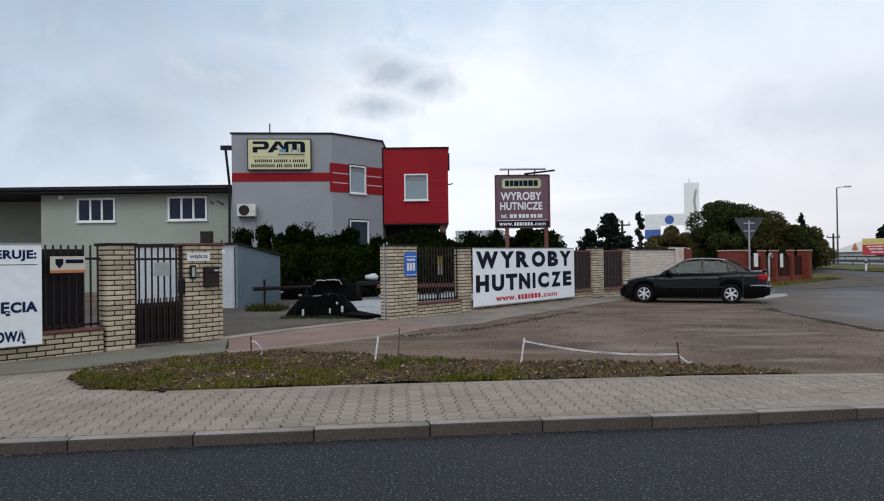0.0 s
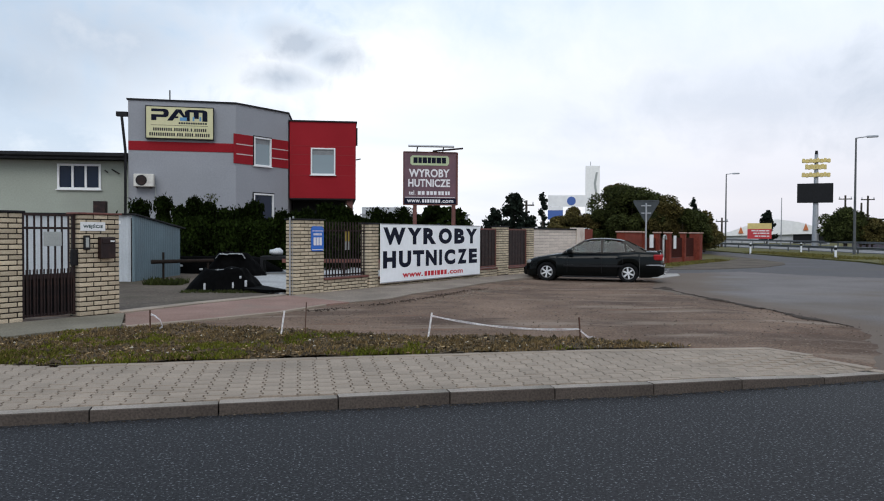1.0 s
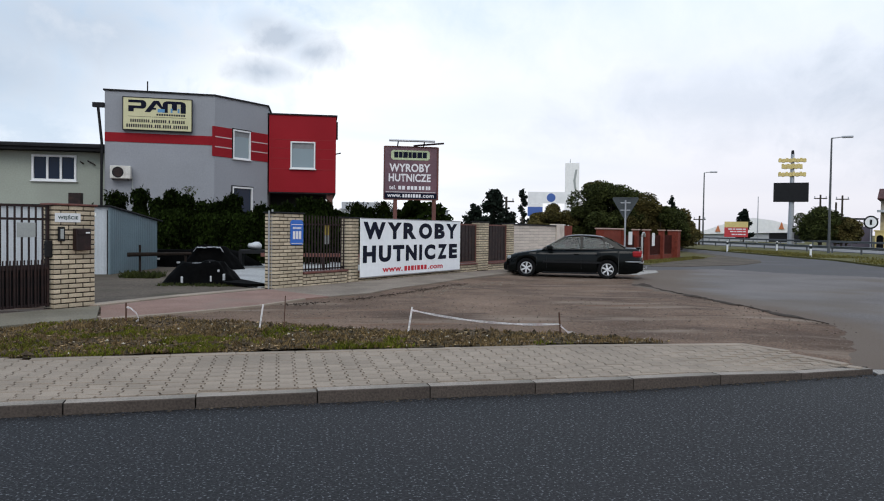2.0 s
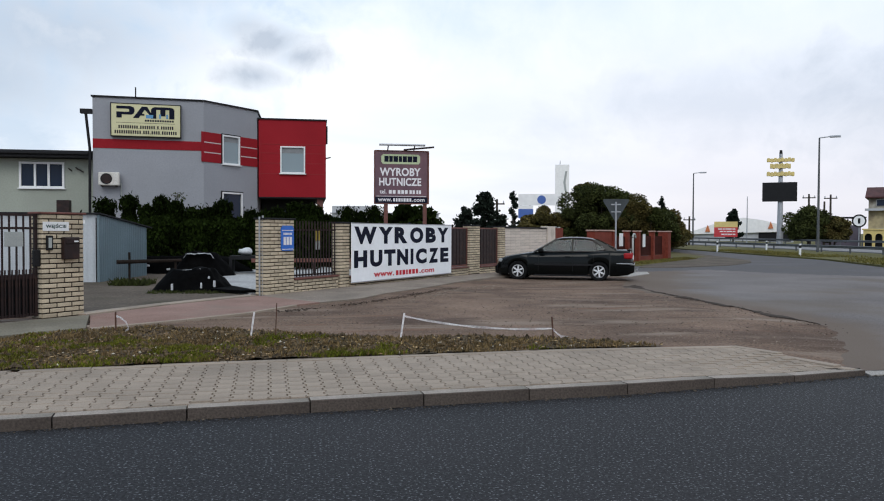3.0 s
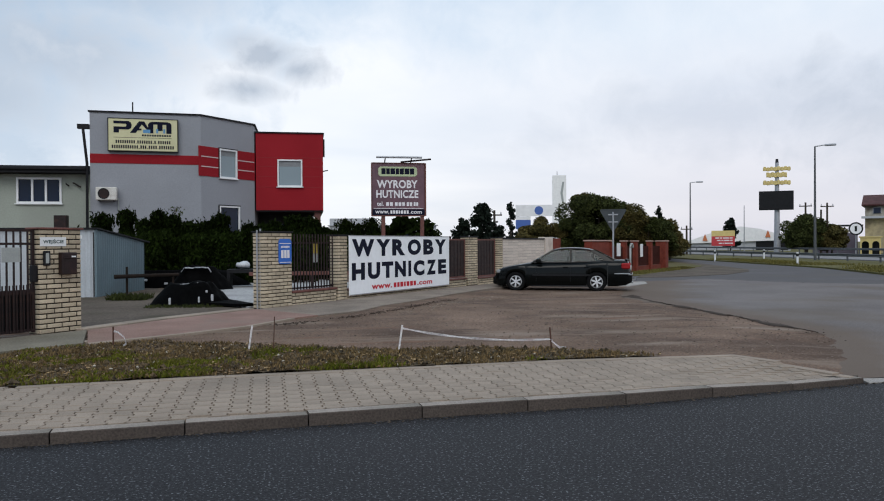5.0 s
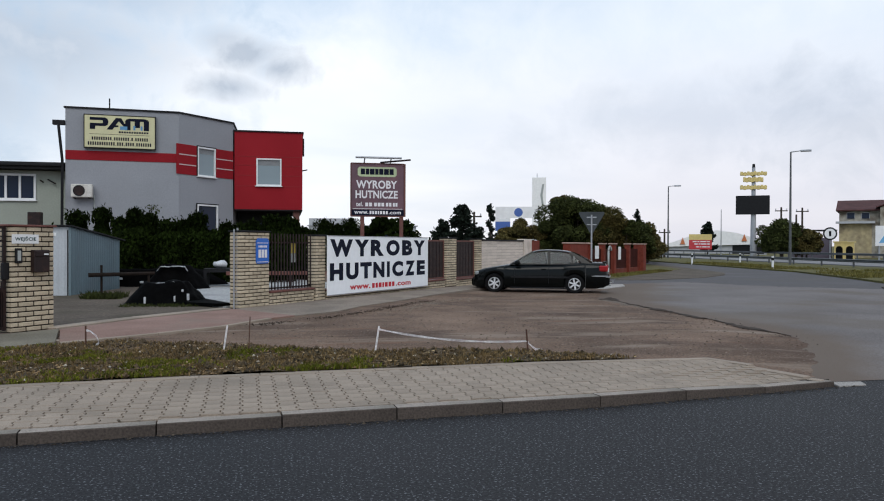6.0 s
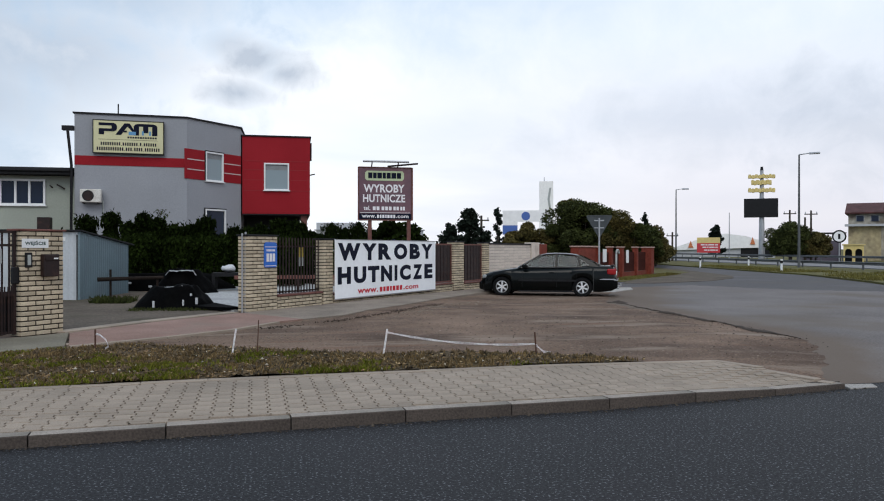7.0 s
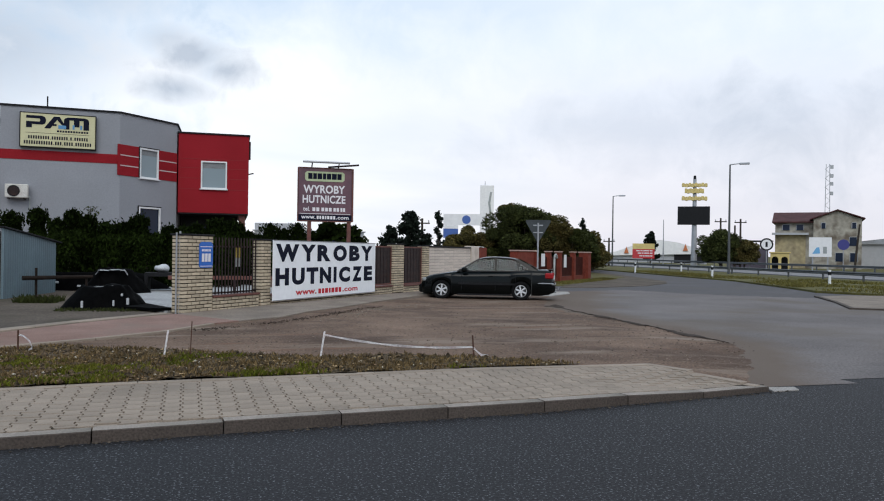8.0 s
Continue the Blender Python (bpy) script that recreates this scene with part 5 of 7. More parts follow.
def cabin_y(z):
    return 0.775 - 0.20 * max(0, z - 0.92) / 0.5


def loft(stations, section, smooth=True):
    """Skin through sections; each is mirrored over the middle."""
    bm = bmesh.new()
    rows = []
    for s in stations:
        half = section(s)
        rows.append([bm.verts.new((s, y, z)) for y, z in half] + [bm.verts.new((s, -y, z)) for y, z in half[::-1][1:]])
    for a, b in zip(rows, rows[1:]):
        for i in range(len(a) - 1):
            bm.faces.new((a[i], b[i], b[i + 1], a[i + 1]))
    bm.faces.new(rows[0]), bm.faces.new(rows[-1][::-1])
    bmesh.ops.recalc_face_normals(bm, faces=bm.faces)
    return bm


def body_section(x):
    w, d, s = half_w(x), deck_z(x), sill_z(x)
    d = max(d, s + 0.06)
    q = lambda f: s + (d - s) * f
    return [(w - 0.07, s), (w - 0.015, min(q(0.12), d)), (w, q(0.4)), (w - 0.006, q(0.62)), (w - 0.02, q(0.8)), (w - 0.055, q(0.94)), (w - 0.13, d), (w * 0.45, d + 0.022), (0, d + 0.03)]


def cabin_section(x):
    z = roof_z(x)
    return [(cabin_y(z - 0.05) - 0.03, z - 0.055), (cabin_y(z - 0.05), z - 0.05), (cabin_y(z) - 0.045, z - 0.012), (cabin_y(z) * 0.5, z + 0.01), (0, z + 0.016)]


def side_glass(pts, sign=1, proud=0.006, thick=0.004):
    bm = bmesh.new()
    a = [bm.verts.new((x, sign * (cabin_y(z) + proud), z)) for x, z in pts]
    b = [bm.verts.new((x, sign * (cabin_y(z) + proud - thick), z)) for x, z in pts]
    bm.faces.new(a), bm.faces.new(b[::-1])
    n = len(pts)
    for i in range(n):
        bm.faces.new((a[i], b[i], b[(i + 1) % n], a[(i + 1) % n]))
    bmesh.ops.recalc_face_normals(bm, faces=bm.faces)
    return bm


def cross_glass(x0, x1, inset=0.06, proud=0.02):
    """Front or rear screen lying on the cabin between two stations."""
    bm = bmesh.new()
    rows = []
    for f in np.linspace(0, 1, 5):
        x = x0 + (x1 - x0) * f
        z = roof_z(x)
        y = cabin_y(z) - inset
        rows.append([bm.verts.new((x, y * g, z + proud + 0.006 * (1 - g * g))) for g in (-1, -0.5, 0, 0.5, 1)])
    for a, b in zip(rows, rows[1:]):
        for i in range(4):
            bm.faces.new((a[i], a[i + 1], b[i + 1], b[i]))
    bmesh.ops.solidify(bm, geom=bm.faces[:], thickness=0.006)
    bmesh.ops.recalc_face_normals(bm, faces=bm.faces)
    return bm


def ring(bm, y0, y1, r_out, r_in, sides=28):
    prof = [(r_in, y0 + 0.02), (r_out - 0.03, y0), (r_out, y0 + 0.03), (r_out, y1 - 0.03), (r_out - 0.03, y1), (r_in, y1 - 0.02)]
    rows = [[bm.verts.new((r * math.cos(i * math.tau / sides), y, r * math.sin(i * math.tau / sides))) for r, y in prof] for i in range(sides)]
    for i in range(sides):
        a, b = rows[i], rows[(i + 1) % sides]
        for k in range(len(prof)):
            bm.faces.new((a[k], b[k], b[(k + 1) % len(prof)], a[(k + 1) % len(prof)]))
    bmesh.ops.recalc_face_normals(bm, faces=bm.faces)
    return bm


def car():
    t = thing("saloon_car", "dark green-black saloon car parked on the gravel", "car", pose(8.47, 24.69, 0.0, 0, 0, 155.5))
    xs = np.unique(np.r_[np.linspace(-2.24, 2.24, 57), [a + ARCH * math.cos(k * math.pi / 14) for a in AXLES for k in range(15)], [a + e * (ARCH + d) for a in AXLES for e in (-1, 1) for d in (0.003, 0.02)]])
    part("body", loft(xs, body_section), M_CARPAINT, t, smooth=True)
    part("roof", loft(np.linspace(-1.08, 0.25, 22), cabin_section), M_CARPAINT, t, smooth=True)
    part("underbody", boxes((-2.1, 2.1, -0.66, 0.66, 0.2, 0.6)), M_BLACK, t)
    part("cabin_floor", boxes((-1.7, 0.95, -0.7, 0.7, 0.93, 0.955)), M_SEAT, t)
    part("dashboard", boxes((0.45, 0.9, -0.66, 0.66, 0.95, 1.0), bevel=0.02), M_SEAT, t)
    for x in (-0.25, -1.05):
        for y in (-0.36, 0.36):
            part("seat_back", boxes((x - 0.08, x + 0.04, y - 0.22, y + 0.22, 0.95, 1.14), bevel=0.03), M_SEAT, t)
            part("headrest", boxes((x - 0.07, x + 0.0, y - 0.11, y + 0.11, 1.16, 1.27), bevel=0.03), M_SEAT, t)
    for s in (1, -1):
        for pts in ([(1.0, 0.89), (0.86, 0.93), (0.14, 1.325), (0.22, 1.375)], [(-0.30, 0.93), (-0.38, 0.93), (-0.38, 1.375), (-0.27, 1.375)],
                    [(-1.05, 0.93), (-1.15, 0.93), (-1.09, 1.27), (-1.0, 1.3)], [(-1.74, 0.97), (-1.38, 1.0), (-1.20, 1.18), (-0.98, 1.29), (-1.0, 1.36), (-1.12, 1.33), (-1.4, 1.19)]):
            part("pillar", side_glass(pts, s, 0.004, 0.05), M_CARPAINT, t)
        part("door_window", side_glass([(0.84, 0.955), (0.55, 1.13), (0.14, 1.325), (-0.28, 1.355), (-0.31, 0.955)], s), M_CARGLASS, t)
        part("door_window", side_glass([(-0.37, 0.955), (-0.37, 1.355), (-0.85, 1.325), (-1.02, 1.26), (-1.08, 0.98)], s), M_CARGLASS, t)
        part("quarter_window", side_glass([(-1.13, 0.99), (-1.08, 1.24), (-1.22, 1.16), (-1.40, 1.03)], s), M_CARGLASS, t)
        part("window_trim", side_glass([(0.86, 0.925), (0.84, 0.952), (-1.42, 0.985), (-1.46, 0.955)], s, 0.010), M_BLACK, t)
        w = 0.853
        for x in (0.78, -0.34, -1.0):
            part("door_seam", boxes((x - 0.004, x + 0.004, s * w - 0.004, s * w + 0.003, 0.32, 0.86)), M_BLACK, t)
        part("side_moulding", boxes((-0.98, 0.90, s * 0.845, s * 0.868, 0.50, 0.56) if s > 0 else (-0.98, 0.90, -0.868, -0.845, 0.50, 0.56)), M_BLACK, t)
        part("sill_trim", boxes((-0.92, 0.94, s * 0.80 - 0.02, s * 0.80 + 0.02, 0.15, 0.20), bevel=0.008), M_BLACK, t)
        for x in (-0.18, -0.86):
            part("door_handle", boxes((x - 0.08, x + 0.08, s * 0.855 - 0.012, s * 0.855 + 0.018, 0.775, 0.805), bevel=0.006), M_CARPAINT, t)
        bm = boxes((0.60, 0.76, -0.10, 0.10, -0.06, 0.07), bevel=0.03)
        mi = part("wing_mirror", bm, M_CARPAINT, t)
        mi.matrix_local = Matrix.Translation((0.0, s * 0.90, 0.99))
        part("headlight", boxes((1.98, 2.14, s * 0.60 - 0.13, s * 0.60 + 0.10, 0.58, 0.70), bevel=0.03), M_LAMP, t, "clear headlamp glass")
        part("tail_lamp", boxes((-2.238, -1.95, s * 0.66 - 0.06, s * 0.66 + 0.150, 0.73, 0.92), bevel=0.035), M_LIGHT_RED, t, "red tail lamp glass")
    part("windscreen", cross_glass(0.97, 0.24, 0.03), M_CARGLASS, t)
    part("rear_window", cross_glass(-1.72, -1.06, 0.03), M_SCREENGLASS, t)
    part("front_bumper", boxes((2.10, 2.27, -0.60, 0.60, 0.20, 0.48), bevel=0.05), M_CARPAINT, t)
    part("rear_bumper", boxes((-2.29, -2.06, -0.70, 0.70, 0.27, 0.62), bevel=0.05), M_CARPAINT, t)
    part("bumper_strip", boxes((-2.30, -2.10, -0.71, 0.71, 0.53, 0.57), bevel=0.01), M_GALV, t, "pale grey bumper strip")
    for s in (1, -1):
        part("bumper_strip", boxes((-2.24, -1.72, s * 0.815 - 0.02, s * 0.815 + 0.02, 0.56, 0.60), bevel=0.012), M_GALV, t, "pale grey bumper strip")
    part("licence_plate", boxes((-2.262, -2.235, -0.26, 0.26, 0.70, 0.82)), M_WHITE, t, "blank white plate")
    part("boot_spoiler", boxes((-2.2, -2.06, -0.6, 0.6, 1.0, 1.035), bevel=0.012), M_CARPAINT, t)
    bm = bmesh.new()
    tube(bm, (-2.25, 0, 0.33), (-2.38, 0, 0.34), 0.02)
    tube(bm, (-2.38, 0, 0.34), (-2.38, 0, 0.42), 0.025)
    part("tow_bar", bm, M_GALV, t)
    tube_bm = tube(bmesh.new(), (-2.2, 0.45, 0.3), (-2.33, 0.45, 0.29), 0.03)
    part("exhaust_pipe", tube_bm, M_GALV, t)
    tyre = mesh_of("tyre", ring(bmesh.new(), -0.1, 0.1, 0.315, 0.205), M_TYRE, True)
    bm = bmesh.new()
    ring(bm, -0.085, 0.085, 0.207, 0.186, 24)
    tube(bm, (0, 0.045, 0), (0, 0.075, 0), 0.055, 0.045, 14)
    for k in range(6):
        a = k * math.tau / 6
        c, s2 = math.cos(a), math.sin(a)
        p = [(0.04, -0.022), (0.185, -0.030), (0.185, 0.030), (0.04, 0.022)]
        f = [bm.verts.new((r * c - o * s2, 0.068, r * s2 + o * c)) for r, o in p]
        g = [bm.verts.new((r * c - o * s2, 0.045, r * s2 + o * c)) for r, o in p]
        bm.faces.new(f), bm.faces.new(g[::-1])
        for i in range(4):
            bm.faces.new((f[i], g[i], g[(i + 1) % 4], f[(i + 1) % 4]))
    bmesh.ops.recalc_face_normals(bm, faces=bm.faces)
    rim = mesh_of("rim", bm, M_ALLOY)
    well = mesh_of("brake_disc", tube(bmesh.new(), (0, -0.06, 0), (0, 0.03, 0), 0.178, sides=24), M_BLACK)
    for ax in AXLES:
        for s in (1, -1):
            wh = part("wheel", tyre, M_TYRE, t)
            wh.matrix_local = Matrix.Translation((ax, s * 0.745, 0.31)) @ Matrix.Rotation(0 if s > 0 else math.pi, 4, "Z") @ Matrix.Rotation(0.3 * ax, 4, "Y")
            part("rim", rim, M_ALLOY, wh, "six-spoke silver alloy rim")
            part("brake_disc", well, M_BLACK, wh)


car()

# ---- vegetation -----------------------------------------------------------
rng = np.random.default_rng(7)


def leaf_mat(name, c1, c2, k=0.45, gloss=0.15):
    return mat(name, c1, c2, 0.8, 0.8, 0.0, fine=3, fine_mix=0.25, island=k, spec=gloss)


M_THUJA = leaf_mat("dark_thuja_leaf", (0.0155, 0.0260, 0.0048), (0.0042, 0.0072, 0.0018), 0.7, 0.02)
M_GREEN = leaf_mat("deep_green_leaf", (0.050, 0.060, 0.015), (0.030, 0.038, 0.010))
M_AUTUMN = leaf_mat("brownish_green_leaf", (0.105, 0.080, 0.024), (0.060, 0.056, 0.018))
M_PINE = leaf_mat("dark_pine_needle", (0.012, 0.020, 0.013), (0.008, 0.013, 0.009))
M_BARK = mat("bark", (0.06, 0.048, 0.038), (0.04, 0.032, 0.026), 4, 0.95, 0.6, fine=20)


def leaves(centres, size, flat=0.0, aspect=1.6):
    """Small leaf blades, one at each centre, turned every way."""
    c = np.asarray(centres, float)
    n = len(c)
    a, b = rng.normal(size=(n, 3)), rng.normal(size=(n, 3))
    a[:, 2] += flat
    a /= np.linalg.norm(a, axis=1)[:, None]
    b -= (a * b).sum(1)[:, None] * a
    b /= np.linalg.norm(b, axis=1)[:, None]
    s = size * rng.uniform(0.6, 1.4, n)[:, None]
    a, b = a * s * aspect * 0.5, b * s * 0.5
    v = np.stack([c - a, c + b, c + a, c - b], 1).reshape(-1, 3)
    me = bpy.data.meshes.new("leaves")
    me.from_pydata(v.tolist(), [], np.arange(4 * n).reshape(n, 4).tolist())
    return me


def lumps(n, centre, radii, count, shell=0.55, low=-0.6):
    """Points over uneven clumps spread round a crown."""
    out = []
    centre, radii = np.array(centre), np.array(radii)
    for _ in range(n):
        d = rng.normal(size=3)
        d /= np.linalg.norm(d)
        d[2] = max(d[2], low)
        c = centre + d * radii * rng.uniform(0.45, 0.88)
        r = radii.mean() * rng.uniform(0.22, 0.42)
        p = rng.normal(size=(count // n, 3))
        p /= np.linalg.norm(p, axis=1)[:, None]
        p *= (shell + (1 - shell) * rng.random((count // n, 1)))
        out.append(c + p * r * np.array([1, 1, 0.8]))
    return np.concatenate(out)


def tree(name, x, y, trunk_h, centre_z, radii, n_leaves, size, label, material, category="tree", clumps=40, group=""):
    t = thing(name, label, category, pose(x, y, 0), group)
    bm = bmesh.new()
    r = max(0.06, radii[0] * 0.05)
    tube(bm, (0, 0, -0.1), (0.1, 0, trunk_h), r * 1.3, r * 0.8)
    for k in range(6):
        a = k * math.tau / 6 + 0.3
        tube(bm, (0.1, 0, trunk_h * (0.75 + 0.04 * k)), (math.cos(a) * radii[0] * 0.6, math.sin(a) * radii[1] * 0.6, centre_z + radii[2] * 0.25 * math.sin(k * 2)), r * 0.55, r * 0.15, 6)
    part("trunk", bm, M_BARK, t)
    me = leaves(lumps(clumps, (0, 0, centre_z), radii, n_leaves), size)
    me.materials.append(material)
    part("crown", me, material, t)
    return t


def thuja(x, y, h, r, label, n=2400, material=None):
    t = thing("thuja", label, "thuja", pose(x, y, 0), "thuja hedge in the yard")
    part("trunk", tube(bmesh.new(), (0, 0, 0), (0, 0, h * 0.7), 0.06, 0.03, 8), M_BARK, t)
    n = int(n * 3.2)
    f = rng.random(n) ** 0.8
    ang = rng.random(n) * math.tau
    bump = 1 + 0.22 * np.sin(ang * 3 + x * 5) * np.sin(f * 9 + x) + 0.12 * np.sin(ang * 7 + f * 20)
    rr = r * np.minimum(1.0, (1.03 - f) * (2.1 + 0.8 * math.sin(x * 9))) ** 0.8 * bump * (0.72 + 0.3 * rng.random(n))
    p = np.stack([rr * np.cos(ang), rr * np.sin(ang), 0.1 + f * h], 1)
    k = n // 9
    tips = rng.random(k) * math.tau
    up_ = rng.normal(0.90, 0.05, k)
    wide = r * rng.uniform(0.1, 0.75, k)
    p = np.concatenate([p, np.stack([wide * np.cos(tips), wide * np.sin(tips), 0.1 + up_ * h], 1)])
    me = leaves(p, 0.065, 1.6, 2.4)
    me.materials.append(material or M_THUJA)
    part("crown", me, material or M_THUJA, t)
    return t


hedge = [(-7.95, 32.0, 2.75), (-7.1, 32.2, 2.95), (-6.35, 31.8, 2.75), (-5.85, 32.1, 3.02), (-5.3, 32, 2.72), (-4.65, 31.9, 2.74), (-4.0, 32.2, 2.64), (-3.45, 32, 2.72), (-2.85, 32.1, 2.28),
         (-2.35, 32.3, 2.34), (-1.75, 32.1, 2.36), (-1.3, 32, 2.62), (-0.6, 32.1, 2.65), (0.1, 32, 2.6), (0.75, 32.2, 2.45)]
for x, y, h in hedge:
    thuja(x, y, h * (0.93 + 0.07 * math.sin(x * 7)), 0.54 + 0.10 * math.sin(x * 11), "dense dark green thuja in a hedge row", 2600)
for x, y, h in ((-8.3, 30.2, 2.0), (-6.9, 30.4, 1.9), (-5.6, 30.2, 2.0), (-4.3, 30.3, 1.9), (-3.0, 30.4, 1.9), (-1.6, 30.3, 1.9), (-0.4, 30.2, 1.9)):
    thuja(x, y, h, 0.75, "low dark thuja in front of the hedge row", 1300)
t = thing("young_larch", "thin twiggy young tree above the hedge", "tree", pose(-5.32, 32.6, 0))
bm = bmesh.new()
tube(bm, (0, 0, 0), (0, 0, 3.15), 0.03, 0.01, 6)
for k in range(14):
    a = k * 2.4
    tube(bm, (0, 0, 2.2 + k * 0.065), (math.cos(a) * 0.3, math.sin(a) * 0.3, 2.3 + k * 0.065), 0.012, 0.004, 5)
part("trunk", bm, M_BARK, t)
me = leaves(np.stack([rng.normal(0, 0.16, 160), rng.normal(0, 0.16, 160), rng.uniform(2.2, 3.15, 160)], 1), 0.07)
me.materials.append(M_GREEN)
part("crown", me, M_GREEN, t)

# trees behind the fence and beyond
tree("broadleaf_tree", 4.4, 32.6, 1.2, 1.9, (1.25, 1.0, 1.0), 2600, 0.16, "dark bushy tree behind the pylon sign", M_THUJA)
for x, y, h in ((1.9, 39.6, 2.75), (2.6, 39.8, 2.5), (3.3, 39.6, 2.8), (4.1, 39.9, 2.4)):
    thuja(x, y, h, 0.8, "dark green thuja beyond the yard", 1000)
tree("broadleaf_tree", 21.3, 54.4, 1.8, 2.9, (2.9, 2.8, 2.25), 70000, 0.10, "large rounded dark green tree behind the red fence", M_GREEN, clumps=60)
tree("broadleaf_tree", 23.2, 54.2, 1.6, 2.65, (2.2, 2.2, 2.05), 42000, 0.10, "rounded brownish green tree behind the red fence", M_AUTUMN, clumps=40)
tree("broadleaf_tree", 17.6, 55.6, 1.2, 1.9, (2.2, 2.0, 1.7), 36000, 0.10, "brownish green bushy tree behind the red fence", M_AUTUMN, clumps=36)
tree("broadleaf_tree", 20.4, 55.0, 2.6, 4.9, (0.9, 0.9, 0.5), 2200, 0.12, "thin russet top of a tree behind the crowns", M_AUTUMN, clumps=10)
for x, y, h, r in ((24.9, 53.6, 2.7, 1.7), (26.2, 54.6, 2.4, 1.7), (27.6, 56.0, 2.2, 1.7), (29.2, 59.0, 2.0, 1.7), (31.5, 63.0, 1.8, 1.7), (33.3, 66.5, 1.7, 1.7), (35.2, 70.5, 1.9, 1.8)):
    tree("shrub", x, y, 0.6, h * 0.75, (r, r, h * 0.75), 12000, 0.10, "olive green shrub along the side road", M_AUTUMN if int(x) % 2 else M_GREEN, "shrub", 22, "shrubs along the side road")


tree("shrub", 19.5, 55.2, 0.5, 1.2, (1.6, 1.3, 1.1), 12000, 0.10, "dark green shrub behind the red fence", M_GREEN, "shrub", 24, "shrubs along the side road")


def conifer(x, y, h, r, label, n=2600, size=0.17):
    t = thing("pine_tree", label, "pine", pose(x, y, 0))
    part("trunk", tube(bmesh.new(), (0, 0, -0.1), (0, 0, h), 0.14, 0.02, 8), M_BARK, t)
    pts = []
    for k in range(int(n / 40)):
        f = rng.uniform(0.12, 1.0)
        a = rng.random() * math.tau
        L = r * (1.12 - f) ** 0.7 * rng.uniform(0.35, 1.2)
        s = rng.random(40) ** 0.6
        pts.append(np.stack([np.cos(a) * L * s, np.sin(a) * L * s, f * h + 0.15 * L * s], 1) + rng.normal(0, 0.10, (40, 3)))
    me = leaves(np.concatenate(pts), size)
    me.materials.append(M_PINE)
    part("crown", me, M_PINE, t)


conifer(13.5, 58.5, 4.55, 1.7, "dark ragged pine behind the brown fence", 5000)
conifer(12.0, 58.9, 3.3, 1.5, "dark ragged pine behind the brown fence")
conifer(14.8, 58.6, 2.8, 1.2, "dark ragged pine behind the brown fence")
conifer(20.9, 77.2, 5.6, 1.0, "slim dark conifer beside the billboard", 1800)
conifer(37.1, 76.5, 5.2, 0.9, "slim dark conifer over the shrubs", 1500)
conifer(36.0, 77.5, 3.6, 0.9, "small dark conifer over the shrubs", 1000)
conifer(70.0, 118.0, 5.3, 2.0, "dark conifer beyond the highway", 1800, 0.45)
tree("broadleaf_tree", 58.2, 81.6, 1.5, 2.45, (2.7, 2.4, 2.45), 40000, 0.15, "broad olive green tree beyond the highway", M_GREEN, clumps=90)
tree("broadleaf_tree", 60.6, 80.4, 1.2, 1.8, (1.9, 1.7, 1.75), 22000, 0.15, "brownish green tree beyond the highway", M_AUTUMN, clumps=60)
for x, y in ((47, 108), (52, 112), (42, 103), (38, 100), (98, 104), (104, 98)):
    tree("broadleaf_tree", x, y, 1.5, 2.2, (3.5, 3.0, 1.9), 2200, 0.5, "far dark green tree beyond the highway", M_GREEN, clumps=26, group="far trees")

# ---- road furniture -------------------------------------------------------
M_SIGNBACK = mat("grey_sign_back", (0.055, 0.064, 0.070), (0.042, 0.049, 0.054), 3, 0.6, 0.1, 0.2)
t = thing("yield_sign", "grey back of a triangular road sign on a steel pole", "road sign", pose(12.5, 30.0, 0, 0, 0, -22))
bm = bmesh.new()
prism(bm, [(-0.50, 2.95), (0.50, 2.95), (0.53, 2.90), (0.04, 2.06), (-0.04, 2.06), (-0.53, 2.90)], "y", 0.03, 0.045)
part("sign_plate", bm, M_SIGNBACK, t)
bm = bmesh.new()
prism(bm, [(-0.53, 2.90), (-0.50, 2.97), (0.50, 2.97), (0.53, 2.90), (0.49, 2.90), (0.47, 2.93), (-0.47, 2.93), (-0.49, 2.90)], "y", 0.015, 0.03)
part("plate_rim", bm, M_SIGNBACK, t)
part("pole", tube(bmesh.new(), (0, 0, 0), (0, 0, 2.85), 0.035), M_GALV, t)
part("clamp", boxes((-0.2, 0.2, 0.0, 0.03, 2.72, 2.77)), M_GALV, t)
part("clamp", boxes((-0.2, 0.2, 0.0, 0.03, 2.42, 2.46)), M_GALV, t)


def rail(u0, u1, off, label, z0):
    t = thing("guard_rail", label, "guard rail", HM @ Matrix.Translation((0, -off, 0)), "guard rails of the highway")
    prof = [(0.0, z0), (-0.05, z0 + 0.03), (-0.05, z0 + 0.07), (0.0, z0 + 0.11), (-0.05, z0 + 0.15), (-0.05, z0 + 0.19), (0.0, z0 + 0.22), (0.02, z0 + 0.22), (0.02, z0)]
    bm = bmesh.new()
    prism(bm, [(-y, z) for y, z in prof], "x", u0, u1)
    part("beam", bm, M_RAIL, t)
    me = mesh_of("post", boxes((-0.05, 0.05, -0.12, -0.03, 0.0, z0 + 0.2)), M_RAIL)
    for i in range(int((u1 - u0) / 4)):
        part("post", me, M_RAIL, t).location.x = u0 + 2 + i * 4


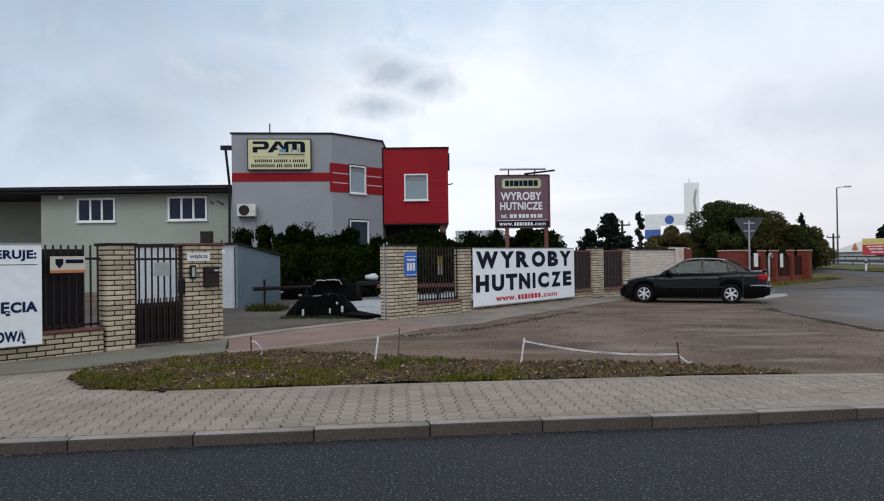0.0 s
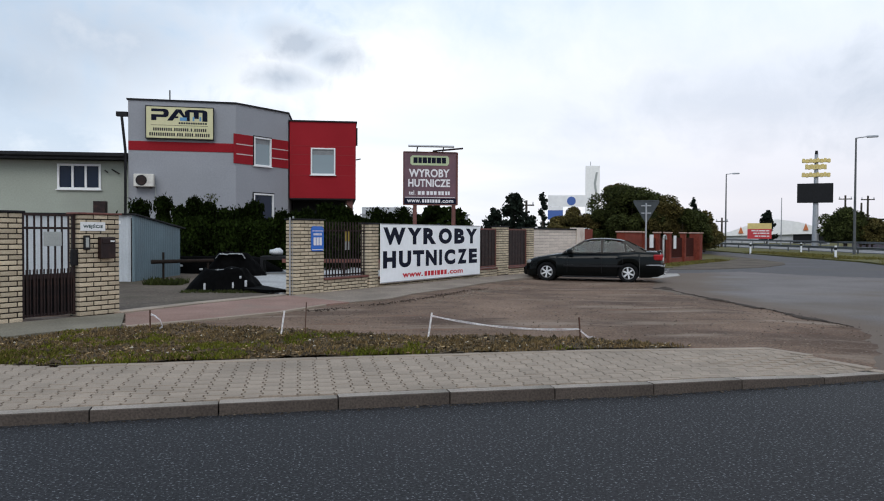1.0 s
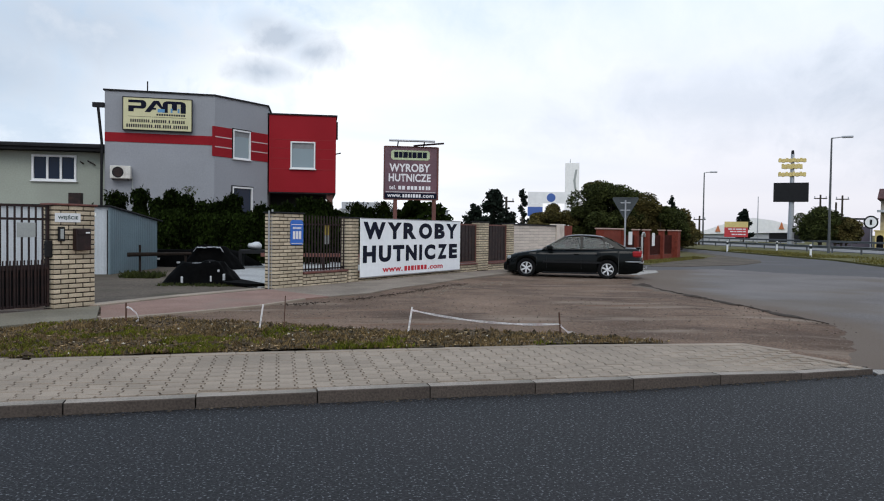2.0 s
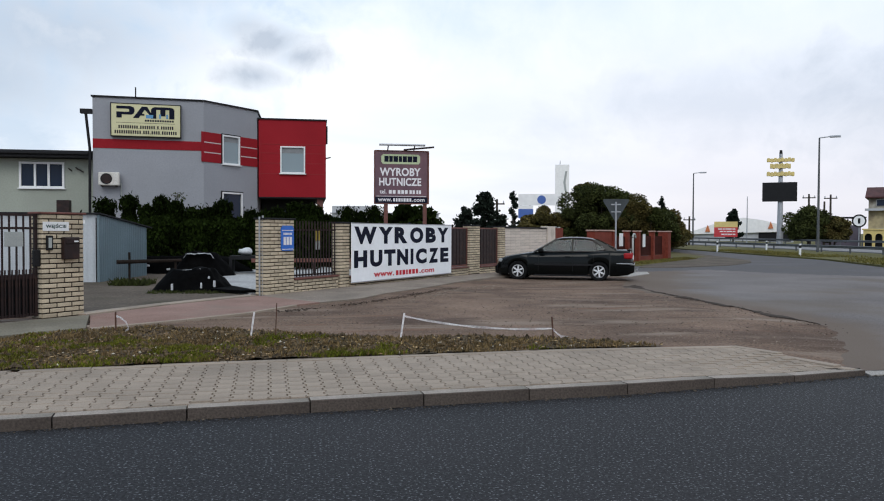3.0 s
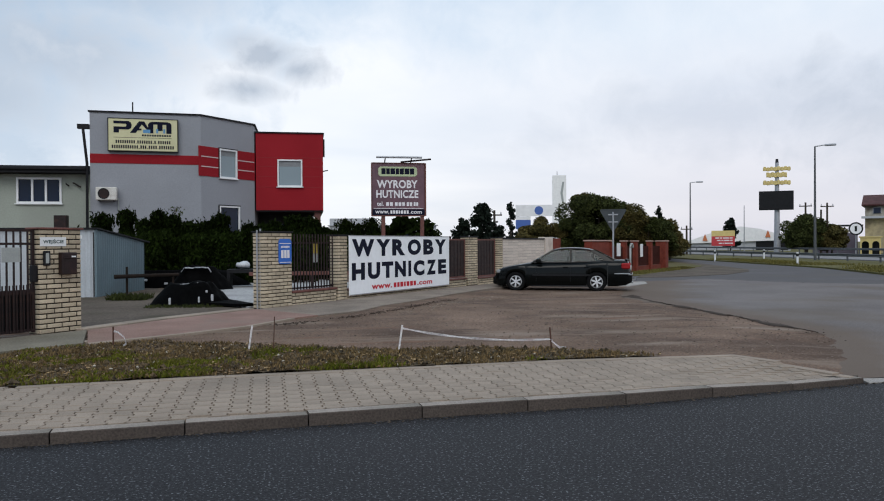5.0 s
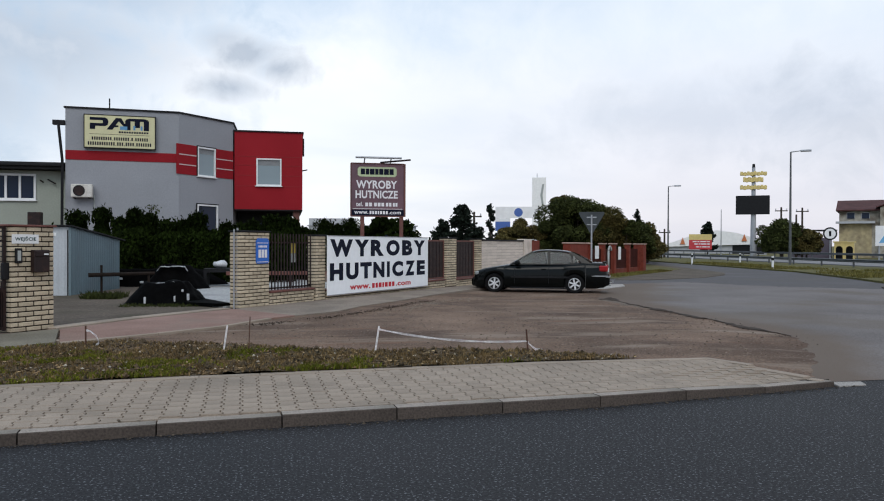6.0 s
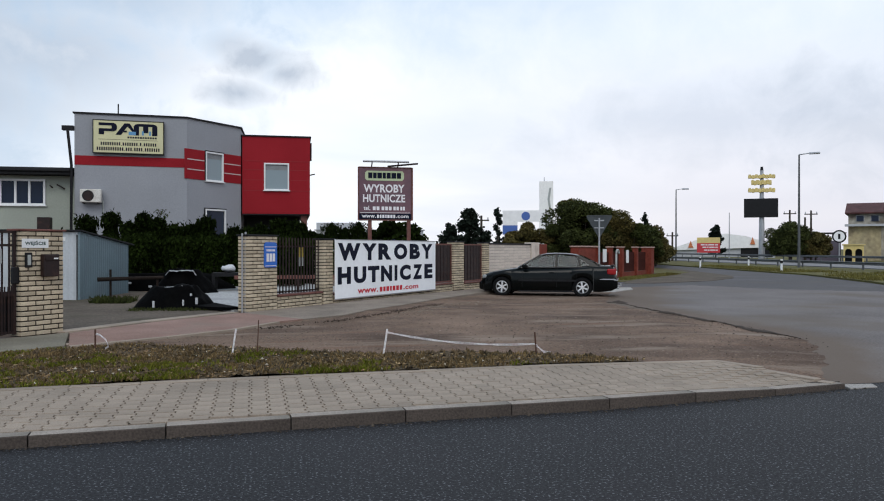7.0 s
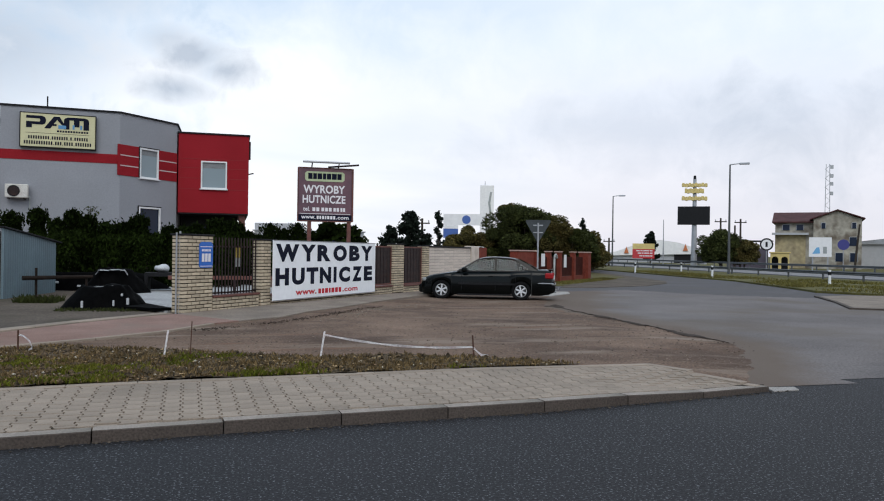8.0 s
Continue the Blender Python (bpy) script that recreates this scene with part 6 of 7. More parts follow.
rail(-40, 200, 0.0, "weathered steel guard rail beside the highway", 0.44)
rail(-40, 200, 13.0, "weathered steel guard rail across the highway", 0.66)
t = thing("guide_post", "white roadside guide post with a black band", "guide post", pose(30.9, 33.9, 0), "guide posts on the bank")
bm = bmesh.new()
prism(bm, [(-0.06, -0.06), (0.06, -0.06), (0.06, 0.02), (0, 0.07), (-0.06, 0.02)], "z", 0.0, 0.9)
part("shaft", bm, M_WHITE, t)
part("black_band", boxes((-0.065, 0.065, -0.065, 0.03, 0.62, 0.80)), M_BLACK, t)
for x, y in ((31.35, 44.9), (33.0, 58.0), (34.6, 71.0), (40, 62)):
    copy_thing(t, pose(x, y, 0))


def street_lamp(x, y, h, arm, yaw, label):
    t = thing("street_lamp", label, "street lamp", pose(x, y, 0, 0, 0, yaw), "street lamps of the highway")
    part("pole", tube(bmesh.new(), (0, 0, 0), (0, 0, h), 0.11, 0.06), M_RAIL, t)
    part("arm", tube(bmesh.new(), (0, 0, h), (arm, 0, h + 0.1), 0.05, 0.04), M_GALV, t)
    part("lamp_head", boxes((arm - 0.3, arm + 0.5, -0.12, 0.12, h - 0.02, h + 0.14), bevel=0.04), M_GALV, t)


street_lamp(39.4, 54.2, 9.06, 1.0, -36, "tall galvanised street lamp with one arm")
street_lamp(44.6, 83.9, 8.6, 0.95, -30, "tall galvanised street lamp with one arm")
t = thing("small_island", "kerbed paved traffic island at the junction", "traffic island", pose(0.55, -0.2, -0.015), kind="structure")
part("paving", slab([(21.6, 25.0), (19.7, 22.0), (17.7, 19.2), (19.3, 18.2), (24, 22.0), (27, 25), (23.5, 25.6)], -0.05, 0.055), M_PATH, t)
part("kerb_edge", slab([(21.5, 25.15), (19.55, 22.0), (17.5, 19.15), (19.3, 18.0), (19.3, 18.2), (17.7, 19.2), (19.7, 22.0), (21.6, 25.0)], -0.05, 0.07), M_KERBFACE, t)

# ---- far buildings and signs beyond the highway ---------------------------
M_PALE = mat("far_pale_wall", (0.46, 0.47, 0.49), (0.40, 0.41, 0.43), 0.3, 0.8, 0.0, fine=2, fine_mix=0.05)
M_TENT = mat("white_hall_sheet", (0.88, 0.87, 0.86), (0.84, 0.83, 0.82), 0.3, 0.6, 0.0, fine=2, fine_mix=0.05)
M_YELLOW = mat("faded_yellow_sheet", (0.70, 0.55, 0.20), (0.6, 0.47, 0.19), 1, 0.6, 0.0, fine=4, fine_mix=0.1)
M_REDSHEET = mat("red_sheet", (0.55, 0.04, 0.05), (0.48, 0.035, 0.045), 1, 0.6, 0.0, fine=4, fine_mix=0.06)


def facing(x, y):
    """The pose at a far place whose local x runs across the line of sight, -y towards the eye."""
    return pose(x, y, 0, 0, 0, -math.degrees(math.atan2(x, y)))


t = thing("led_pylon", "dark screen on a tall pole with yellow sign plates above", "pylon", facing(60.9, 91.6))
part("pole", tube(bmesh.new(), (0.1, 0.3, 0), (0.1, 0.3, 12.0), 0.42, 0.22, 12), M_GALV, t)
part("screen", boxes((-2.1, 2.1, -0.3, 0.25, 5.75, 8.25), bevel=0.03), M_BLACK, t)
for x0, x1, z0, z1 in ((-1.6, 1.75, 10.95, 11.35), (-1.2, 1.3, 10.1, 10.6), (-1.6, 1.75, 9.1, 9.55)):
    plate = part("sign_plate", boxes((x0, x1, -0.15, 0.15, z0, z1), bevel=0.04), M_YELLOW, t, "faded yellow sign plate")
    for k in range(8):
        xx = x0 + (x1 - x0) * (k + 0.5) / 8
        part("letter_block", boxes((xx - 0.16, xx + 0.16, -0.2, 0.2, z0 - 0.06 * (k % 2), z1 + 0.05 + 0.08 * ((k + 1) % 2)), bevel=0.03), M_YELLOW, plate)
part("finial", tube(bmesh.new(), (0.1, 0.3, 11.9), (0.1, 0.3, 12.5), 0.22, 0.16, 8), M_BLACK, t)
t = thing("market_hall", "long low white-roofed hall beyond the highway", "building", facing(77.5, 128.5))
part("wall", boxes((-8.8, 9.0, 0, 14, -0.1, 1.9)), M_PALE, t)
bm = bmesh.new()
prism(bm, [(-9.2, 1.5), (-4.5, 3.2), (0.5, 4.4), (4.0, 3.9), (9.4, 2.2), (9.4, 1.9), (-9.2, 1.3)], "y", -0.5, 14)
part("roof", bm, M_TENT, t, "bright white curved roof sheet")
part("dark_opening", boxes((3.2, 8.6, -0.06, 0.0, 0.1, 1.7)), M_BLACK, t)
for x, z in ((-5.5, 3.0), (5.2, 3.6)):
    bm = bmesh.new()
    prism(bm, [(x - 0.45, z - 1.2), (x + 0.45, z - 1.2), (x, z + 0.1)], "y", -0.7, -0.55)
    part("orange_marker", bm, plain("orange_sheet", (0.55, 0.17, 0.06)) if x < 0 else bpy.data.materials["orange_sheet"], t, "orange triangular marker")
t = thing("roadside_board", "red and yellow board with pale lines beyond the highway", "sign", facing(64.4, 110.7) @ Matrix.Scale(1.28, 4))
part("red_field", boxes((-1.35, 1.35, 0, 0.1, 0.75, 1.93)), M_REDSHEET, t)
part("yellow_field", boxes((-1.35, 1.35, 0, 0.1, 1.934, 2.63)), M_YELLOW, t)
for i, z in enumerate((1.65, 1.35, 1.0)):
    bars(-0.9 + 0.2 * i, 1.1, z, z + 0.14, -0.001, M_WHITEINK, t, [2, 1, 3, 1.5], 0.4)
for x in (-1.0, 1.0):
    part("leg", boxes((x - 0.06, x + 0.06, 0.1, 0.2, -0.1, 2.4)), M_GALV, t)


def old_house():
    t = thing("old_house", "weathered cream two-storey house with a red sheet roof", "house", facing(79.6, 89.6))
    M_OLD = mat("weathered_cream_render", (0.40, 0.37, 0.31), (0.31, 0.285, 0.24), 0.35, 0.9, 0.0, fine=1.6, fine_mix=0.25, stain=(0.13, 0.10, 0.075), stain_scale=0.6, stain_amount=0.9, stain_at=0.48)
    M_OCHRE = mat("ochre_render", (0.44, 0.36, 0.21), (0.34, 0.29, 0.19), 0.6, 0.9, 0.0, fine=2, fine_mix=0.2, stain=(0.17, 0.13, 0.09), stain_scale=0.7, stain_amount=0.8, stain_at=0.52)
    part("gable_wall", boxes((-0.6, 5.4, 0, 10, -0.1, 6.9)), M_OLD, t)
    bm = bmesh.new()
    prism(bm, [(-0.6, 6.9), (5.4, 6.9), (2.4, 8.1)], "y", 0.0, 10)
    part("gable", bm, M_OLD, t)
    part("long_wall", prism(bmesh.new(), [(-5.6, -0.1), (-0.6, -0.1), (-0.6, 6.6), (-5.6, 6.6)], "y", 1.0, 9), M_OLD, t)
    part("ochre_front", boxes((-5.6, -1.6, 0.9, 1.0, -0.1, 5.0)), M_OCHRE, t, "ochre lower front")
    M_RUST = mat("rust_red_roof", (0.082, 0.028, 0.028), (0.055, 0.022, 0.021), 1, 0.7, 0.0, fine=4)
    part("roof", prism(bmesh.new(), [(0.3, 6.45), (0.3, 6.62), (5, 8.15), (9.7, 6.62), (9.7, 6.45)], "x", -6.0, 2.0), M_RUST, t, "rust red sheet roof")
    part("gable_roof", prism(bmesh.new(), [(-1.1, 6.80), (-1.1, 6.95), (2.4, 8.28), (5.8, 7.05), (5.8, 6.9), (2.4, 8.12)], "y", -0.4, 10.4), M_RUST, t, "rust red sheet roof over the gable")
    for x, z, w, h, y in ((0.4, 5.6, 0.5, 0.8, 0), (4.2, 5.6, 0.5, 0.8, 0), (3.9, 3.2, 0.9, 1.2, 0), (2.2, 1.0, 0.9, 1.2, 0), (4.0, 1.0, 0.9, 1.2, 0), (-4.6, 5.4, 0.9, 0.8, 0.9), (-2.8, 5.4, 0.9, 0.8, 0.9), (-4.6, 1.0, 0.9, 1.2, 0.9)):
        w_ = part("window", boxes((x, x + w, y - 0.08, y - 0.02, z, z + h)), M_DARKGLASS, t)
        part("window_frame", boxes((x - 0.06, x, y - 0.1, y, z, z + h), (x + w, x + w + 0.06, y - 0.1, y, z, z + h), (x, x + w, y - 0.1, y, z + h, z + h + 0.06)), M_PALE, w_)
    part("canopy", boxes((-6.0, -1.2, 0.0, 1.0, 4.7, 5.0)), M_PALE, t)
    return t


old_house()
t = thing("arch_pavilion", "small yellow pavilion with two arches", "pavilion", facing(66.5, 81.3))
bm = bmesh.new()
for x0 in (-1.1, 0.0):
    arch = [(x0 + 0.55 + 0.38 * math.cos(a), 1.2 + 0.38 * math.sin(a)) for a in np.linspace(0, math.pi, 9)]
    prism(bm, [(x0, -0.1), (x0 + 0.17, -0.1)] + arch[::-1] + [(x0 + 0.93, -0.1), (x0 + 1.1, -0.1), (x0 + 1.1, 2.0), (x0, 2.0)], "y", 0, 0.3)
part("arch_front", bm, M_YELLOW, t)
part("roof", boxes((-1.25, 1.25, -0.1, 2.2, 2.0, 2.15)), M_YELLOW, t)
part("back_wall", boxes((-1.1, 1.1, 2.0, 2.1, -0.1, 2.0)), M_BLACK, t)
t = thing("billboard", "white billboard with pale blue shapes", "billboard", facing(66.6, 74.6))
part("panel", boxes((-1.2, 1.2, 0, 0.12, 1.6, 3.9)), M_TENT, t)
bm = bmesh.new()
prism(bm, [(-0.85, 1.95), (0.0, 2.0), (-0.1, 2.75), (-0.4, 2.7)], "y", -0.012, 0.001)
part("blue_shape", bm, plain("sky_blue_print", (0.16, 0.42, 0.68)), t)
part("grey_shape", boxes((0.3, 0.7, -0.012, 0.001, 2.0, 2.8)), M_PLATE, t)
for x in (-0.8, 0.8):
    part("leg", boxes((x - 0.08, x + 0.08, 0.12, 0.25, -0.1, 3.6)), M_GALV, t)
t = thing("round_sign", "round dark blue road sign beyond the highway", "road sign", facing(68.4, 73.0))
part("disc", tube(bmesh.new(), (0, 0, 3.05), (0, 0.04, 3.05), 0.62, sides=24), plain("deep_blue", (0.05, 0.05, 0.22)), t)
part("pole", tube(bmesh.new(), (0, 0.08, 0), (0, 0.08, 3.2), 0.05), M_GALV, t)
t = thing("round_sign", "round white sign with a dark mark in a dark ring", "road sign", facing(61.5, 77.5))
part("disc", tube(bmesh.new(), (0, 0, 3.0), (0, 0.05, 3.0), 0.75, sides=24), M_BLACK, t)
part("white_face", tube(bmesh.new(), (0, -0.02, 3.0), (0, 0.0, 3.0), 0.58, sides=24), M_TENT, t)
part("dark_mark", boxes((-0.12, 0.12, -0.03, -0.02, 2.7, 3.3)), M_BLACK, t)
part("pole", tube(bmesh.new(), (0, 0.1, 0), (0, 0.1, 3.0), 0.06), M_GALV, t)
for x, y, h, lean, cross in ((58.0, 81.5, 6.2, 0, 1), (59.3, 80.5, 5.3, 0, 0), (59.8, 80.1, 6.1, 0, 1), (69.2, 72.2, 5.4, 0.5, 0), (16.85, 68.0, 4.6, 0, 1), (45.5, 86.5, 3.6, 0, 1)):
    t = thing("utility_pole", "dark wooden utility pole with a short cross arm" if cross else "dark wooden utility pole", "utility pole", facing(x, y), "utility poles")
    part("pole", tube(bmesh.new(), (0, 0, -0.1), (lean, 0, h), 0.14, 0.10), M_BARK, t)
    if cross:
        part("cross_arm", boxes((-0.7, 0.7, -0.06, 0.06, h - 0.5, h - 0.38)), M_BARK, t)
        for x2 in (-0.6, 0.6):
            part("insulator", tube(bmesh.new(), (x2, 0, h - 0.38), (x2, 0, h - 0.15), 0.07, 0.04, 6), M_PALE, t)
t = thing("flag_pole", "thin grey pole beyond the highway", "pole", facing(62.8, 102.2))
part("pole", tube(bmesh.new(), (0, 0, 0), (0, 0, 6.9), 0.09, 0.05), M_GALV, t)
t = thing("lattice_mast", "tall pale lattice radio mast with aerials", "mast", facing(147.6, 163.1))
bm = bmesh.new()
for sx in (-0.5, 0.5):
    for sy in (-0.5, 0.5):
        tube(bm, (sx * 1.4, sy * 1.4, 0), (sx * 0.8, sy * 0.8, 25.5), 0.1, 0.08, 5)
for k in range(22):
    s = 1 if k % 2 else -1
    tube(bm, (-0.6 * s, -0.5, k * 1.15), (0.6 * s, -0.5, k * 1.15 + 1.15), 0.05, 0.05, 5)
part("lattice", bm, M_PALE, t)
for z in (24.8, 22.5, 18.0, 20.5):
    part("aerial", boxes((0.5, 1.3, -0.4, 0.0, z - 0.5, z + 0.4)), M_PALE, t)
t = thing("grey_shed", "long grey shed beyond the highway", "building", facing(94, 91))
part("wall", boxes((-5, 16, 0, 10, -0.1, 3.6)), M_PALE, t)
bm = bmesh.new()
prism(bm, [(-5.3, 3.6), (-5.3, 3.9), (6, 5.3), (16.5, 4.0), (16.5, 3.6)], "y", -0.4, 10.4)
part("roof", bm, M_GALV, t)
t = thing("striped_shed", "low dark shed with pale slanted stripes", "building", facing(64.8, 85.2))
part("wall", boxes((-2.6, 2.4, 0, 6, -0.1, 2.6)), plain("dusky_mauve", (0.10, 0.085, 0.11), 0.8), t)
bm = bmesh.new()
prism(bm, [(-2.8, 1.6), (-2.8, 3.5), (0.2, 2.6), (-1.2, 1.2)], "y", -0.05, 0.0)
part("pale_flash", bm, M_TENT, t)
part("roof", boxes((-2.8, 3.0, -0.3, 6.2, 3.5, 3.62)), M_ROOF, t)

# things beyond the brown fence
t = thing("billboard", "white billboard with a blue disc and a blue field", "billboard", facing(22.3, 71.6))
part("panel", boxes((-2.35, 2.4, 0, 0.15, 4.2, 5.3)), M_TENT, t)
part("blue_disc", tube(bmesh.new(), (-0.1, -0.02, 4.75), (-0.1, 0.0, 4.75), 0.42, sides=20), plain("billboard_blue", (0.06, 0.13, 0.40)), t)
part("blue_field", boxes((-2.35, -0.9, 0, 0.15, 2.95, 3.85)), bpy.data.materials["billboard_blue"], t)
part("white_field", boxes((-2.35, -0.9, -0.004, 0.1, 3.86, 4.18)), M_TENT, t)
for x in (-2.1, -1.2, 1.9):
    part("leg", boxes((x - 0.08, x + 0.08, 0.15, 0.3, -0.1, 4.6)), M_GALV, t)
t = thing("tower_block", "tall pale tower with a dark flash far off", "tower", facing(76.8, 227.0))
part("tower_body", boxes((-2.0, 2.3, 0, 5, -0.1, 22.6), bevel=0.1), M_TENT, t)
bm = bmesh.new()
prism(bm, [(0.9, 14.5), (1.6, 14.0), (1.2, 17.0), (1.7, 20.5), (1.1, 20.5), (0.5, 17.0)], "y", -0.1, 0.01)
part("dark_flash", bm, M_PLATE, t)
part("aerial", tube(bmesh.new(), (-0.5, 2, 22.6), (-0.5, 2, 24.0), 0.15, 0.08, 6), M_GALV, t)
t = thing("far_hall", "long pale flat-roofed hall behind the yard", "building", facing(8.5, 89.5))
part("wall", boxes((-6, 6.5, 0, 12, -0.1, 3.7)), M_PALE, t)
part("upper_storey", boxes((-6, -0.5, 0.5, 10, 3.7, 4.6)), M_PALE, t)
for i in range(8):
    part("window", boxes((-5.6 + i * 1.4, -4.6 + i * 1.4, -0.06, 0.0, 2.3, 3.2)), M_DARKGLASS, t)
part("roof", boxes((-6.2, 6.7, -0.2, 12.2, 3.7, 3.8)), M_GALV, t)

# ---- stakes and tape on the verge ------------------------------------------
M_TAPE = mat("white_barrier_tape", (0.72, 0.70, 0.70), (0.62, 0.58, 0.58), 6, 0.5, 0.1, stain=(0.5, 0.32, 0.32), stain_scale=8, stain_amount=0.4)
M_ROD = mat("rusty_rod", (0.10, 0.05, 0.035), (0.07, 0.035, 0.025), 12, 0.85, 0.3)
for (x, y, tx, tz, white) in ((-2.75, 11.58, -2.75, 0.42, 0), (-0.81, 10.68, -0.75, 0.48, 1), (-0.47, 10.65, -0.45, 0.60, 0), (1.21, 10.37, 1.27, 0.47, 1), (3.28, 10.0, 3.25, 0.43, 0)):
    t = thing("marker_stake", "leaning white wooden marker stake in the verge" if white else "thin rusty iron rod in the verge", "stake", pose(x, y, 0.1), "stakes on the verge")
    if white:
        bm = bmesh.new()
        box(bm, -0.012, 0.012, -0.009, 0.009, -0.05, tz - 0.1, bevel=0.003)
        for v in bm.verts:
            v.co.x += (tx - x) * max(0, v.co.z) / (tz - 0.1)
        part("stake", bm, M_TAPE, t)
    else:
        part("rod", tube(bmesh.new(), (0, 0, -0.05), (tx - x, 0, tz - 0.1), 0.012 if x != -0.47 else 0.007, sides=7), M_ROD, t)


def tape(pts, label, width=0.03):
    t = thing("barrier_tape", label, "barrier tape", pose(0, 0, 0), "tapes on the verge")
    bm = bmesh.new()
    a = []
    for i, p in enumerate(pts):
        p = Vector(p)
        tw = 0.4 + 0.7 * math.sin(i * 1.3)
        o = Vector((0, math.sin(tw) * width / 2, math.cos(tw) * width / 2))
        a.append([bm.verts.new(p + o), bm.verts.new(p - o)])
    for p, q in zip(a, a[1:]):
        bm.faces.new((p[0], q[0], q[1], p[1]))
    bmesh.ops.solidify(bm, geom=bm.faces[:], thickness=0.003)
    part("tape", bm, M_TAPE, t)


a, b = Vector((1.26, 10.37, 0.43)), Vector((3.26, 10.0, 0.27))
pts = []
for i in range(17):
    f = i / 16
    p = a.lerp(b, f)
    p.z -= 0.30 * f * (1 - f) * 0.9
    pts.append(p)
tape(pts, "sagging white barrier tape between two stakes")
tape([(3.26, 10.0, 0.27), (3.30, 9.97, 0.22), (3.36, 9.92, 0.16), (3.44, 9.88, 0.145)], "loose end of white barrier tape", 0.06)
tape([(-2.75, 11.58, 0.36), (-2.68, 11.56, 0.34), (-2.6, 11.55, 0.27), (-2.56, 11.53, 0.18), (-2.6, 11.5, 0.15)], "loose white tape on an iron rod", 0.035)

# ---- grass and litter of the verge ---------------------------------------


def verge_z(x, y):
    return 0.125 + 0.03 * rough_at(x, y, 1.1, 2) + 0.022 * rough_at(x, y, 4, 5) + 0.012 * rough_at(x, y, 9, 8)


def blades(n, region, keep, height, name, label, material, zfun, width=0.008):
    (x0, x1), (y0, y1) = region
    pts = []
    while len(pts) < n:
        x, y = rng.uniform(x0, x1), rng.uniform(y0, y1)
        if keep(x, y):
            pts.append((x, y, zfun(x, y) - 0.01))
    p = np.array(pts)
    a = rng.uniform(0, math.tau, n)
    h = height * rng.uniform(0.4, 1.3, n)
    side = np.stack([np.cos(a), np.sin(a), 0 * a], 1) * width * rng.uniform(0.6, 1.5, (n, 1))
    lean = np.stack([np.cos(a + 1.4), np.sin(a + 1.4), 0 * a], 1) * (h * rng.uniform(0.1, 0.9, n))[:, None]
    tip = p + lean + np.stack([0 * h, 0 * h, h], 1)
    mid = p + lean * 0.35 + np.stack([0 * h, 0 * h, h * 0.6], 1)
    v = np.stack([p - side, p + side, mid + side * 0.8, tip, mid - side * 0.8], 1).reshape(-1, 3)
    me = bpy.data.meshes.new(name)
    me.from_pydata(v.tolist(), [], np.arange(5 * n).reshape(n, 5).tolist())
    me.materials.append(material)
    return tagged(new(name, me), label, "grass", kind="stuff")


M_GRASS = mat("verge_grass", (0.150, 0.158, 0.013), (0.080, 0.092, 0.009), 0.9, 0.85, 0.0, fine=6, fine_mix=0.3, stain=(0.115, 0.085, 0.030), stain_scale=0.8, stain_amount=0.9, island=0.5, spec=0.2)
M_BANKGRASS = mat("bank_grass", (0.165, 0.150, 0.040), (0.115, 0.098, 0.030), 0.3, 0.9, 0.0, fine=3, fine_mix=0.3, island=0.25, spec=0.2)
M_DRY = mat("dry_grass", (0.21, 0.145, 0.065), (0.115, 0.078, 0.038), 1.2, 0.9, 0.0, fine=6, fine_mix=0.3, island=0.5, spec=0.2)


def lush(x, y):
    f = 0.36 + 1.7 * rough_at(x, y, 0.9, 11) + 1.0 * rough_at(x, y, 2.6, 4) - 0.22 * max(0, x + 1.5) - 0.55 * max(0, y - 9.4 + 0.05 * x)
    return inside(x, y, VERGE) and rng.random() < f


blades(14000, ((-4.8, 4.7), (8.6, 12.1)), lush, 0.05, "verge_grass", "short yellowish green grass of the verge", M_GRASS, verge_z)
blades(14000, ((-4.8, 4.7), (8.6, 12.1)), lambda x, y: inside(x, y, VERGE) and rng.random() < 0.5 + 0.6 * rough_at(x, y, 1.2, 17), 0.05, "dry_verge_grass", "dry brown grass and stems of the verge", M_DRY, verge_z)
blades(9000, ((24.8, 36), (25, 62)), lambda x, y: inside(x, y, bank) and rng.random() < 0.35 + 1.3 * rough_at(x, y, 0.35, 9), 0.13, "bank_tufts", "yellowish tufts of grass on the highway bank", M_BANKGRASS, lambda x, y: 0.085, 0.022)
blades(2500, ((14, 23), (35, 46)), lambda x, y: abs((y - 33.4) - 1.1 * (x - 12.4) + 1.5) < 0.9, 0.10, "fence_grass", "grass along the foot of the red fence", M_BANKGRASS, lambda x, y: 0.02, 0.02)
blades(500, ((-5.35, -4.3), (21.5, 22.6)), lambda x, y: rng.random() < 0.5 + 1.5 * rough_at(x, y, 2, 6), 0.20, "yard_grass", "weedy grass beside the metal shed", M_GREEN, lambda x, y: 0.07, 0.02)
blades(900, ((-3.8, -1.6), (18.7, 19.4)), lambda x, y: True, 0.10, "yard_weeds", "weeds at the foot of the covered heap", M_GREEN, lambda x, y: 0.07, 0.012)
setting("fence_foot_grass", slab([(13.2, 32.9), (15.5, 34.0), (18.8, 38.2), (25.4, 46), (29, 58), (26, 58), (22.4, 44.2), (12.9, 33.8)], -0.02, 0.03), M_FIELD, "mown grass strip before the red fence", category="grass")


